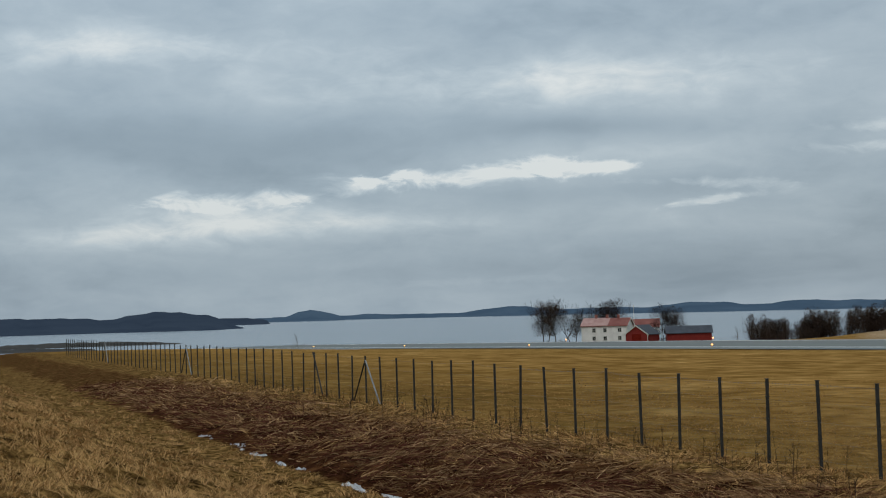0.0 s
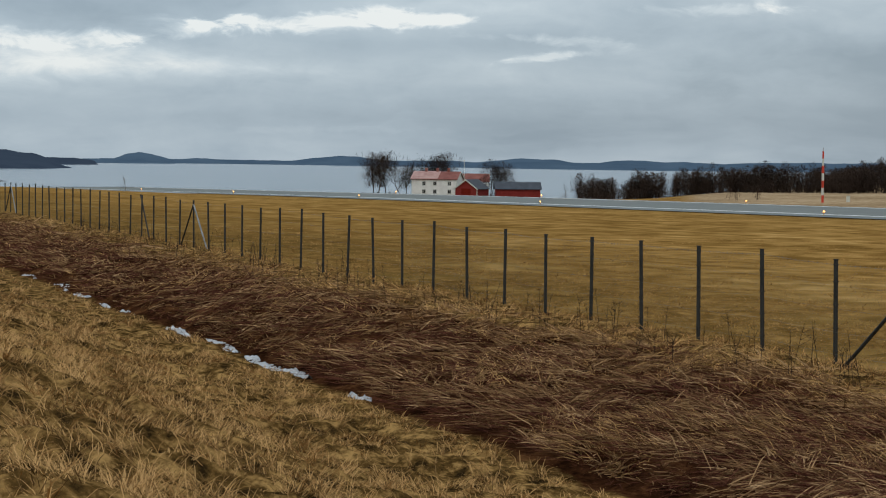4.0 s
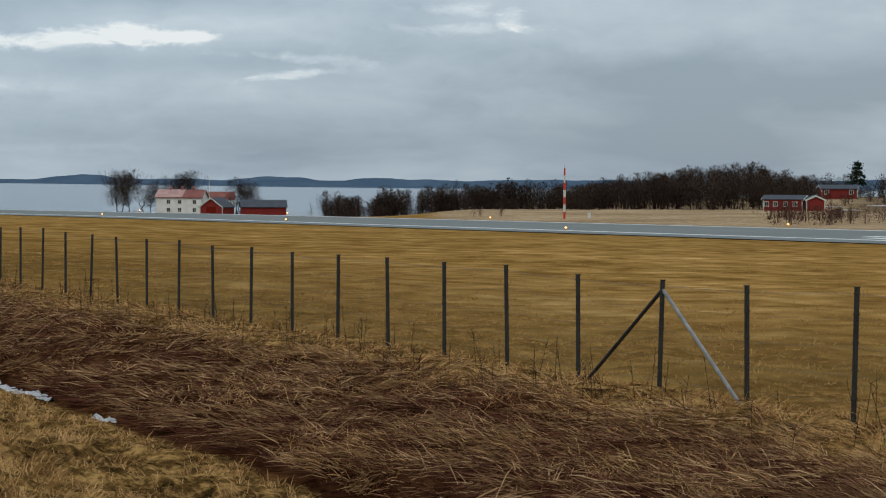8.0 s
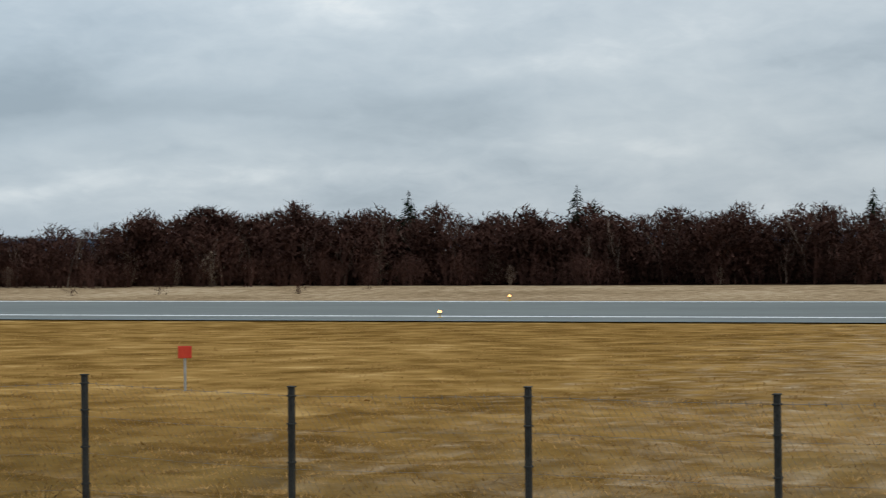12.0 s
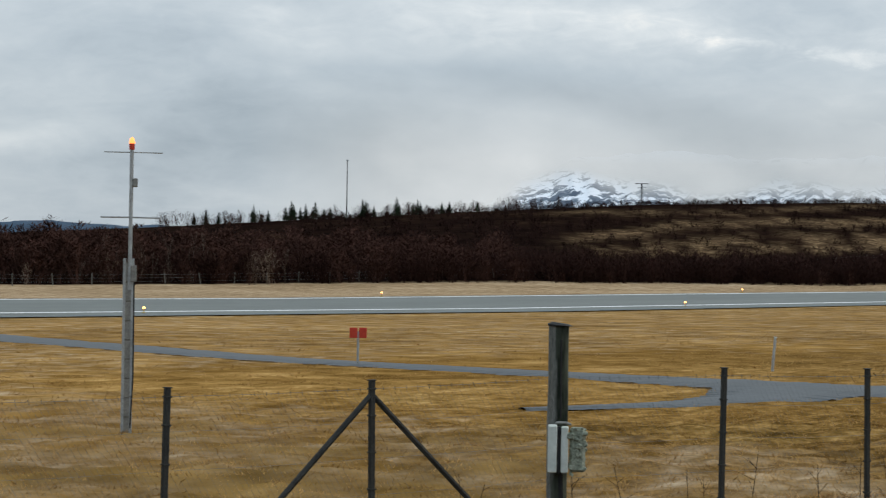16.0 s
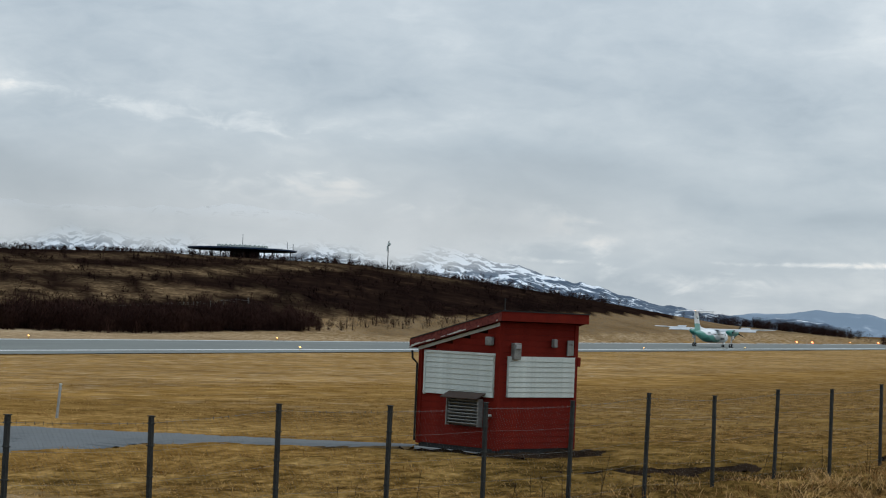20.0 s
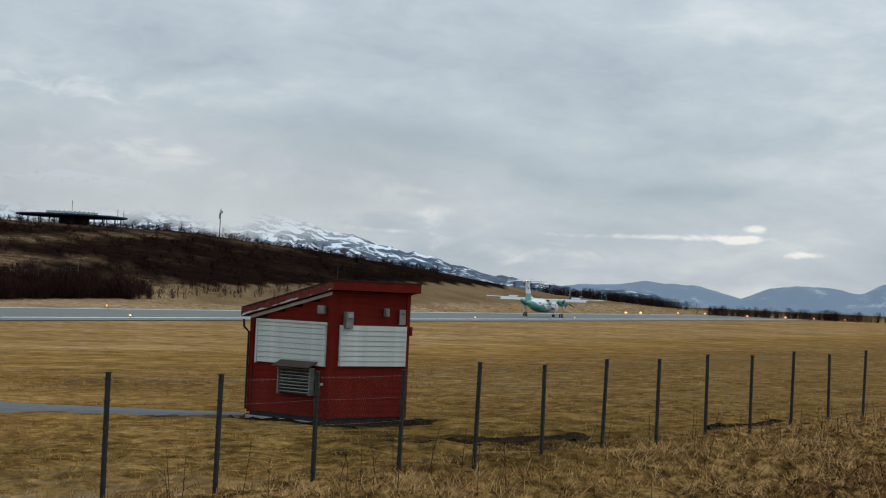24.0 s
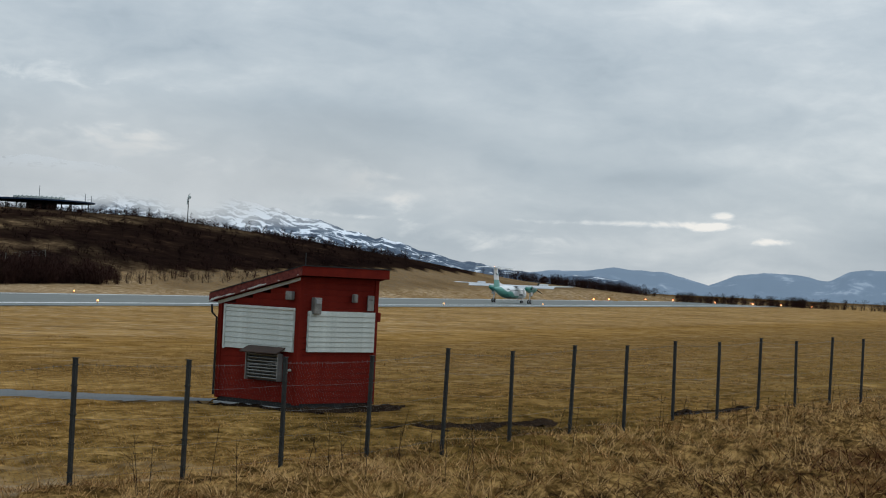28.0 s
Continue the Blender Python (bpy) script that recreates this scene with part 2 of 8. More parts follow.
def mesh_of(name, bm, material):
    """A bmesh as mesh data alone, to be shared by many parts."""
    me = bpy.data.meshes.new(name)
    bmesh.ops.recalc_face_normals(bm, faces=bm.faces)
    bm.to_mesh(me)
    bm.free()
    me.materials.append(material)
    return me


def part(name, data, material=None, parent=None, label="", m=None, smooth=False):
    """Links a bmesh or mesh as one mesh object under a thing or a part."""
    if isinstance(data, bmesh.types.BMesh):
        me = bpy.data.meshes.new(name)
        bmesh.ops.recalc_face_normals(data, faces=data.faces)
        data.to_mesh(me)
        data.free()
    else:
        me = data
    if material and not me.materials:
        me.materials.append(material)
    if smooth:
        me.polygons.foreach_set("use_smooth", [True] * len(me.polygons))
    ob = new(name, me)
    if parent is not None:
        ob.parent = parent
    if m is not None:
        ob.matrix_basis = m
    if label:
        ob["label"] = label
    return ob


def thing(name, m, label, category, group="", kind=""):
    ob = new(name)
    ob.empty_display_size = 0.2
    ob.matrix_basis = m
    return tagged(ob, label, category, group, kind)


def box(sx, sy, sz, at=(0, 0, 0), bevel=0.0, bm=None, turn=None):
    """A box with its centre at `at`, bevelled."""
    b = bm or bmesh.new()
    fresh = bmesh.ops.create_cube(b, size=1.0)["verts"]
    for v in fresh:
        v.co = Vector((v.co.x * sx, v.co.y * sy, v.co.z * sz))
    if bevel:
        edges = list({e for v in fresh for e in v.link_edges})
        out = bmesh.ops.bevel(b, geom=edges, offset=bevel, segments=1, affect="EDGES", profile=0.5)
        fresh = list({v for f in out["faces"] for v in f.verts} | {v for v in fresh if v.is_valid})
    for v in fresh:
        co = v.co
        if turn is not None:
            co = turn @ co
        v.co = co + Vector(at)
    return b


def tube(points, radii, sides=8, bm=None, cap=True):
    """A tapered tube along points."""
    b = bm or bmesh.new()
    pts = [Vector(p) for p in points]
    rings = []
    for i, p in enumerate(pts):
        d = (pts[min(i + 1, len(pts) - 1)] - pts[max(i - 1, 0)]).normalized()
        side = d.cross(Vector((0, 0, 1)) if abs(d.z) < 0.9 else Vector((1, 0, 0))).normalized()
        other = d.cross(side)
        r = radii[i] if isinstance(radii, (list, tuple)) else radii
        rings.append([b.verts.new(p + r * (math.cos(a) * side + math.sin(a) * other)) for a in [2 * math.pi * k / sides for k in range(sides)]])
    for r0, r1 in zip(rings, rings[1:]):
        for k in range(sides):
            b.faces.new((r0[k], r0[(k + 1) % sides], r1[(k + 1) % sides], r1[k]))
    if cap:
        b.faces.new(rings[0][::-1])
        b.faces.new(rings[-1])
    return b


def loft(rings, bm=None, cap=True):
    """Skins a row of rings of equally many points."""
    b = bm or bmesh.new()
    rows = [[b.verts.new(p) for p in r] for r in rings]
    n = len(rows[0])
    for r0, r1 in zip(rows, rows[1:]):
        for k in range(n):
            b.faces.new((r0[k], r0[(k + 1) % n], r1[(k + 1) % n], r1[k]))
    if cap:
        b.faces.new(rows[0][::-1])
        b.faces.new(rows[-1])
    return b


def bearing(deg, dist, z=0.0):
    """A place seen from the camera at that bearing and distance."""
    return Vector((dist * math.sin(radians(deg)), dist * math.cos(radians(deg)), z))


# ---- the lie of the land ----
def lerp_table(x, table):
    return np.interp(x, [a for a, _ in table], [b for _, b in table])


def smooth01(t):
    t = np.clip(t, 0, 1)
    return t * t * (3 - 2 * t)


S4, C4, S12, C12 = math.sin(radians(4)), math.cos(radians(4)), math.sin(radians(12)), math.cos(radians(12))
SEA = -6.5


def lattice(x, y, seed):
    """Smooth random values between 0 and 1 on a unit lattice."""
    ix, iy = np.floor(x), np.floor(y)
    fx, fy = smooth01(x - ix), smooth01(y - iy)

    def pick(i, j):
        q = np.sin(i * 127.1 + j * 311.7 + seed * 74.7) * 43758.5453
        return q - np.floor(q)
    low = pick(ix, iy) * (1 - fx) + pick(ix + 1, iy) * fx
    high = pick(ix, iy + 1) * (1 - fx) + pick(ix + 1, iy + 1) * fx
    return low * (1 - fy) + high * fy


def past_fence(x, y):
    return np.maximum(x * S4 + y * C4 - 18.2, x * S12 + y * C12 - 18.48)


def runway_z(x):
    return lerp_table(x, [(-900, -4.5), (-500, -2.4), (-280, -0.75), (-110, 0.1), (0, 0.05), (120, -0.1), (210, 0.3), (300, 0.55), (400, 1.0), (500, 1.45), (640, 2.0), (800, 2.3)])


def fence_z(x):
    return lerp_table(x, [(-120, 1.35), (-40, 1.2), (0, 1.4), (30, 1.6), (45, 1.85), (80, 2.1)])


def hill(x, y):
    """The heath hill beyond the runway."""
    b = np.degrees(np.arctan2(x, y))
    r = np.hypot(x, y)
    crest = lerp_table(b, [(8, 0), (24, 3.0), (36, 8.0), (44, 12.5), (50, 15.8), (56, 17.5), (62, 17.0), (66, 13.5), (69.5, 9.2), (73, 4.0), (78, 0.5), (84, 0)])
    near = lerp_table(b, [(20, 190), (45, 215), (60, 270), (68, 360), (73, 430), (90, 520)])
    far = near + lerp_table(b, [(20, 160), (45, 260), (60, 270), (70, 190), (90, 150)])
    up = smooth01((r - near) / (far - near))
    down = 1 - smooth01((r - far - 60) / 500)
    return crest * (0.35 * up + 0.65 * up ** 1.5) * down


def open_heath(x, y):
    """Where the hill is grass between the scrub, 0 to 1."""
    b = np.degrees(np.arctan2(x, y))
    r = np.hypot(x, y)
    r = r + 3 * np.sin(b * 2.3) + 2 * np.sin(b * 7.7 - r * 0.05)
    ledge = (r - lerp_table(b, [(49, 335), (50.5, 345), (53, 367), (55, 380), (57, 388), (59.5, 404)])) / lerp_table(b, [(49, 9), (50.5, 20), (53, 23), (55.3, 19), (59.5, 8)])
    lower = 0.95 * np.exp(-ledge ** 4) * smooth01((b - 47.5) / 2) * (1 - smooth01((b - 59) / 2.5))
    # an old track that curves across the slope
    track = np.exp(-((r - lerp_table(b, [(47, 350), (48.3, 363), (50.4, 393), (52.4, 414), (55.5, 425), (56.5, 428), (58, 445), (59.5, 463), (61, 494)])) / 7) ** 2) * smooth01((b - 47) / 2) * (1 - smooth01((b - 61) / 1.5))
    track = track * (0.55 + 0.45 * smooth01((lattice(b * 2.1, r * 0.05, 43) - 0.3) / 0.3))
    top = 0.6 * np.exp(-((r - lerp_table(b, [(44, 425), (53, 445), (58, 500), (63, 520)])) / 9) ** 2) * smooth01((b - 46) / 3) * (1 - smooth01((b - 64.5) / 1.5))
    flank = np.exp(-((r - 372) / 16) ** 2) * np.exp(-((b - 61.3) / 1.0) ** 2)
    speckle = smooth01((0.45 * lattice(b * 3.1, r * 0.09, 41) + 0.55 * lattice(b * 14.0, r * 0.30, 42) - 0.28) / 0.34)
    return np.clip(np.maximum(np.maximum(lower, np.maximum(flank, top)) * speckle * 1.05, track * 1.1), 0, 1)


def land(x, y):
    """Height of the ground."""
    x, y = np.asarray(x, float), np.asarray(y, float)
    w = past_fence(x, y)
    v = w + 8.6
    zf, zr = fence_z(x), runway_z(x)
    bank = 0.75 + 2.35 * smooth01((-v - 0.3) / 9.5)
    reeds = 0.75 + 0.26 * smooth01((v - 0.75) / 0.6) + (zf - 1.01) * smooth01((v - 0.6) / 6.8)
    near = np.where(v < 0, bank, reeds)
    part_of = np.clip(w / np.maximum(w + np.maximum(106 - y, 0.0), 1e-3), 0, 1)
    field = zf * (1 - part_of) + (zr - 0.02) * part_of
    z = np.where(w < 0, near, field)
    # beyond the runway
    beyond = np.clip((y - 148) / 40, 0, 1)
    z = np.where(y > 148, zr + 0.35 * smooth01(beyond), z)
    z = z + np.where(y > 150, hill(x, y), 0)
    side = np.degrees(np.arctan2(x, np.maximum(y, 1e-3)))
    z = z - np.where(y > 149, np.minimum(0.035 * (y - 149), 2.6) * smooth01((-57 - side) / 4), 0)
    side_w = np.degrees(np.arctan2(x, y))
    z = z + lerp_table(side_w, [(-57.5, 0), (-54, 1.6), (-50, 2.4), (-44, 2.6), (-38, 1.6), (-30, 0)]) * smooth01((np.hypot(x, y) - 400) / 90)
    # the land falls to the sea on the left
    r = np.hypot(x, y)
    b = np.degrees(np.arctan2(x, y))
    edge = lerp_table(b, [(-180, 900), (-95, 400), (-82, 420), (-76, 560), (-66, 640), (-55, 700), (-40, 1000), (-20, 1800), (-5, 3000), (10, 5500), (95, 5500), (120, 900), (180, 900)])
    fall = smooth01((r - 0.62 * edge) / (0.42 * edge))
    z = z * (1 - fall) + (SEA - 3.0) * fall
    return z


def tussock(x, y):
    """Where the rough grass stands in tussocks (1) and where it is bare between them (0)."""
    return smooth01((0.62 * lattice(x * 1.9, y * 1.9, 1) + 0.38 * lattice(x * 4.3 + 7, y * 4.3, 2) - 0.30) / 0.34)


def bumps(x, y):
    """Small unevenness of the ground, none under the runway."""
    w = past_fence(x, y)
    v = w + 8.6
    r = np.hypot(x, y)
    wild = np.clip(1 - np.clip((w - 2) / 30, 0, 1), 0.25, 1) * np.clip(1 - (r - 150) / 200, 0, 1) * np.where((y > 90) & (y < 150), 0, 1)
    lump = np.sin(x * 1.9 + 2 * np.sin(y * 0.7)) * np.sin(y * 2.3 + 1.5 * np.sin(x * 0.9)) * 0.045 + np.sin(x * 0.63 + y * 0.41) * np.sin(y * 0.77 - x * 0.2) * 0.06
    rough = smooth01((-w + 0.6) / 0.8) * np.clip(1 - (r - 45) / 60, 0, 1) * (1 - 0.75 * np.exp(-((v - 0.6) / 0.8) ** 2))
    broad = lattice(x * 0.55, y * 0.55, 5) - 0.5
    # low tufts in the mown field, none on the road to the shed
    mown = smooth01(w / 1.5) * np.clip(1 - (r - 38) / 36, 0, 1) * np.maximum(smooth01((np.abs(x - 41.5) - 3) / 2), y < 15) * np.maximum(smooth01((np.abs(y - 28.3) - 2.2) / 2), x < 28)
    return lump * wild * (1 - 0.5 * rough) + rough * (0.17 * tussock(x, y) - 0.08 + 0.16 * broad) + mown * 0.07 * (tussock(x, y) - 0.5)


def ground_at(p):
    return float(land(p[0], p[1]))

# ---- ground, sea, runway ----
def ground_material():
    m = bpy.data.materials.new("ground_cover")
    m.use_nodes = True
    n, l = node_set(m)
    b = n["Principled BSDF"]
    b.inputs["Roughness"].default_value, b.inputs["Specular IOR Level"].default_value = 1.0, 0.0
    pos = n.new("ShaderNodeNewGeometry").outputs["Position"]

    def noise_at(scale, detail, stretch, rough=0.6):
        mp = n.new("ShaderNodeMapping")
        mp.inputs["Scale"].default_value = stretch
        l.new(pos, mp.inputs[0])
        t = n.new("ShaderNodeTexNoise")
        t.inputs["Scale"].default_value, t.inputs["Detail"].default_value, t.inputs["Roughness"].default_value = scale, detail, rough
        l.new(mp.outputs[0], t.inputs["Vector"])
        return t.outputs[0]

    def ramp(fac, stops):
        r = n.new("ShaderNodeValToRGB")
        while len(r.color_ramp.elements) < len(stops):
            r.color_ramp.elements.new(0.5)
        for e, (at, col) in zip(r.color_ramp.elements, stops):
            e.position, e.color = at, (*col, 1)
        l.new(fac, r.inputs[0])
        return r.outputs[0]

    def blend(fac, a, c):
        x = n.new("ShaderNodeMix")
        x.data_type = "RGBA"
        l.new(fac, x.inputs[0])
        l.new(a, x.inputs[6])
        l.new(c, x.inputs[7])
        return x.outputs[2]

    def calc(op, a, c):
        x = n.new("ShaderNodeMath")
        x.operation = op
        for k, v in ((0, a), (1, c)):
            if isinstance(v, (int, float)):
                x.inputs[k].default_value = v
            else:
                l.new(v, x.inputs[k])
        return x.outputs[0]

    patch = noise_at(0.05, 5, (1, 1, 1))
    swath = noise_at(0.32, 2, (1, 1, 1), 0.5)
    tuft = noise_at(1.05, 5, (1, 1, 1), 0.62)
    grain = noise_at(9.0, 4, (0.6, 1, 1), 0.7)
    soft_tuft = noise_at(0.8, 1, (1, 1, 1), 0.5)
    mixed = calc("ADD", calc("ADD", calc("MULTIPLY", patch, 0.26), calc("MULTIPLY", swath, 0.40)), calc("ADD", calc("MULTIPLY", soft_tuft, 0.29), calc("MULTIPLY", grain, 0.05)))
    mixed = calc("ADD", calc("MULTIPLY", calc("SUBTRACT", mixed, 0.5), 1.0), 0.5)
    clump = noise_at(2.6, 6, (1, 1, 1), 0.7)
    tufty = n.new("ShaderNodeAttribute")
    tufty.attribute_name = "tufty"
    mixed = calc("ADD", mixed, calc("MULTIPLY", calc("SUBTRACT", clump, 0.5), calc("MULTIPLY", tufty.outputs["Fac"], 1.1)))
    field = ramp(mixed, [(0.33, (0.100, 0.052, 0.013)), (0.45, (0.195, 0.105, 0.028)), (0.56, (0.320, 0.182, 0.056)), (0.69, (0.54, 0.335, 0.130))])
    # Darkest stops of rough grass and reed stand in for shade between tufts.
    rough_grass = ramp(calc("ADD", calc("MULTIPLY", clump, 0.7), calc("MULTIPLY", grain, 0.3)), [(0.40, (0.020, 0.012, 0.005)), (0.49, (0.095, 0.052, 0.016)), (0.60, (0.33, 0.195, 0.070))])
    reed = ramp(calc("ADD", calc("MULTIPLY", tuft, 0.6), calc("MULTIPLY", grain, 0.4)), [(0.38, (0.010, 0.004, 0.002)), (0.51, (0.042, 0.016, 0.007)), (0.65, (0.13, 0.058, 0.023))])
    heath = ramp(calc("ADD", calc("MULTIPLY", patch, 0.5), calc("MULTIPLY", noise_at(0.25, 6, (1, 1, 1), 0.7), 0.5)), [(0.42, (0.007, 0.004, 0.0035)), (0.57, (0.018, 0.010, 0.007)), (0.67, (0.055, 0.032, 0.018)), (0.77, (0.15, 0.10, 0.055))])
    pale = ramp(calc("ADD", calc("MULTIPLY", patch, 0.4), calc("MULTIPLY", tuft, 0.6)), [(0.38, (0.19, 0.124, 0.066)), (0.52, (0.34, 0.238, 0.14)), (0.64, (0.49, 0.372, 0.24))])
    zone = n.new("ShaderNodeAttribute")
    zone.attribute_name = "zone"
    sep = n.new("ShaderNodeSeparateColor")
    l.new(zone.outputs["Color"], sep.inputs[0])
    shaky = calc("MULTIPLY", calc("SUBTRACT", tuft, 0.5), 0.9)

    def edge(k):
        x = n.new("ShaderNodeMapRange")
        x.inputs[1].default_value, x.inputs[2].default_value = 0.35, 0.65
        hold = calc("ADD", sep.outputs[k], calc("MULTIPLY", shaky, 0.8))
        l.new(hold, x.inputs[0])
        return x.outputs[0]

    near_mask = n.new("ShaderNodeAttribute")
    near_mask.attribute_name = "rough"
    col = blend(near_mask.outputs["Fac"], field, rough_grass)
    mossy = n.new("ShaderNodeAttribute")
    mossy.attribute_name = "moss"
    moss = ramp(mixed, [(0.35, (0.024, 0.015, 0.005)), (0.47, (0.085, 0.049, 0.013)), (0.59, (0.19, 0.112, 0.033)), (0.71, (0.36, 0.222, 0.080))])
    wet = n.new("ShaderNodeMapRange")
    wet.inputs[1].default_value, wet.inputs[2].default_value = 0.25, 0.6
    l.new(calc("ADD", mossy.outputs["Fac"], calc("MULTIPLY", calc("SUBTRACT", swath, 0.5), 0.9)), wet.inputs[0])
    col = blend(edge(2), col, pale)
    col = blend(wet.outputs[0], col, moss)
    sward = ramp(calc("ADD", calc("MULTIPLY", tuft, 0.5), calc("MULTIPLY", noise_at(0.3, 6, (1, 1, 1), 0.7), 0.5)), [(0.38, (0.030, 0.018, 0.011)), (0.50, (0.12, 0.076, 0.040)), (0.62, (0.30, 0.205, 0.112))])
    gaps = n.new("ShaderNodeAttribute")
    gaps.attribute_name = "open_heath"
    heath = blend(gaps.outputs["Fac"], heath, sward)
    col = blend(edge(1), col, heath)
    col = blend(edge(0), col, reed)
    l.new(col, b.inputs["Base Color"])
    bp = n.new("ShaderNodeBump")
    bp.inputs["Strength"].default_value, bp.inputs["Distance"].default_value = 0.35, 0.06
    l.new(calc("ADD", calc("MULTIPLY", tuft, 0.75), calc("MULTIPLY", grain, 0.25)), bp.inputs["Height"])
    l.new(bp.outputs[0], b.inputs["Normal"])
    return m


def build_ground():
    rr = [0.0, 0.0, 0.35, 0.7]
    while rr[-1] < 4900:
        rr.append(rr[-1] * (1.0115 if 9 < rr[-1] < 50 else 1.023) + 0.03)
    rr = np.array(rr[1:])
    ang = np.radians(np.concatenate([np.arange(-95, 95, 0.46), np.arange(95, 265, 2.0)]))
    na, nr = len(ang), len(rr)
    R, A = np.meshgrid(rr, ang, indexing="ij")
    X, Y = R * np.sin(A), R * np.cos(A)
    Z = land(X, Y)
    w = past_fence(X, Y)
    v = w + 8.6
    Z = Z + bumps(X, Y)
    verts = np.stack([X, Y, Z], -1).reshape(-1, 3)
    i, j = np.meshgrid(np.arange(nr - 1), np.arange(na), indexing="ij")
    j2 = (j + 1) % na
    faces = np.stack([i * na + j, i * na + j2, (i + 1) * na + j2, (i + 1) * na + j], -1).reshape(-1, 4)[:, ::-1]
    me = from_arrays("ground", verts, faces, ground_material())
    zone = np.zeros((nr, na, 4), np.float32)
    reed = smooth01((v - 0.0) / 1.0) * (1 - smooth01((v - 5.2) / 2.2)) * (X < 12)
    far_reed = smooth01((X - 28) / 14) * smooth01((-w - 2.5) / 2.0)
    reed = reed * (1 - 0.4 * smooth01((R - 60) / 45))
    zone[..., 0] = np.maximum(reed * 0.9, far_reed * 0.55)
    B = np.degrees(np.arctan2(X, Y))
    brow = np.interp(B, [-50, -40, -30, -15, 0, 25, 40, 44.5, 56, 60.6, 61.5], [215, 198, 184, 180, 183, 182, 178, 178, 161, 158, 176])
    heath = smooth01((Y - brow) / 7) * smooth01((X + 240) / 80)
    heath = heath * np.where(B > 60, smooth01((Z - np.interp(B, [60, 62.5, 67, 71, 72.5], [-2, 2.0, 4.0, 5.5, 14])) / 1.5), 1)
    heath = np.maximum(heath, 0.44 * smooth01((B - 60) / 3) * smooth01((Y - 150) / 6))
    left_shore = smooth01((-X - 300) / 60) * smooth01((np.hypot(X, Y) - 420) / 60) * 0.5
    yard = 0.5 * smooth01((R - 335) / 30) * np.exp(-((B + 45.4) / 2.4) ** 2)
    zone[..., 1] = np.maximum(np.maximum(heath, left_shore), yard)
    zone[..., 2] = np.maximum(0.47 * smooth01((X + 40) / 40) * np.maximum(np.maximum(1 - smooth01((X - 22) / 18), 0.72 * smooth01((X - 40) / 20)), 0.9 * smooth01((Y - 32) / 20)) * (Y < 146) * (w > 0), np.maximum(((Y > 146) & (Y < 190) & (X > -160)) * (0.9 - 0.38 * smooth01((X - 190) / 90)), smooth01((Y - 147) / 4) * smooth01((B + 60) / 3) * smooth01((-B - 38) / 3) * (np.hypot(X, Y) < 480) * 0.85))
    zone[..., 3] = 1
    a = me.color_attributes.new("zone", "FLOAT_COLOR", "POINT")
    a.data.foreach_set("color", zone.ravel())
    damp = me.attributes.new("moss", "FLOAT", "POINT")
    damp.data.foreach_set("value", np.maximum(0.9 * np.exp(-((B - 70.5) / 7.5) ** 2 - ((R - 42) / 11) ** 2), 0.40 * smooth01((w + 0.5) / 2) * (1 - smooth01((w - 4) / 34))).astype(np.float32).ravel())
    tufty = me.attributes.new("tufty", "FLOAT", "POINT")
    tufty.data.foreach_set("value", (np.clip(1 - (np.hypot(X, Y) - 28) / 42, 0, 1) * smooth01((X - 18) / 14)).astype(np.float32).ravel())
    bare = me.attributes.new("open_heath", "FLOAT", "POINT")
    bare.data.foreach_set("value", (open_heath(X, Y) * (Y > 160)).astype(np.float32).ravel())
    rough = me.attributes.new("rough", "FLOAT", "POINT")
    rough.data.foreach_set("value", np.maximum(1 - smooth01((w + 0.5) / 2.5), np.maximum(np.maximum(0.85 * smooth01((Y - 186) / 10), 0.85 * smooth01((X - 200) / 80) * (Y > 146)), np.maximum(0.45 * (1 - smooth01((w - 2) / 16)), 0.75 * smooth01((X - 34) / 22) * (1 - smooth01((Y - 26) / 25))))).astype(np.float32).ravel())
    me.polygons.foreach_set("use_smooth", [True] * len(me.polygons))
    return tagged(new("ground", me), "dry winter grassland falling to the sea", "ground", kind="structure")


build_ground()


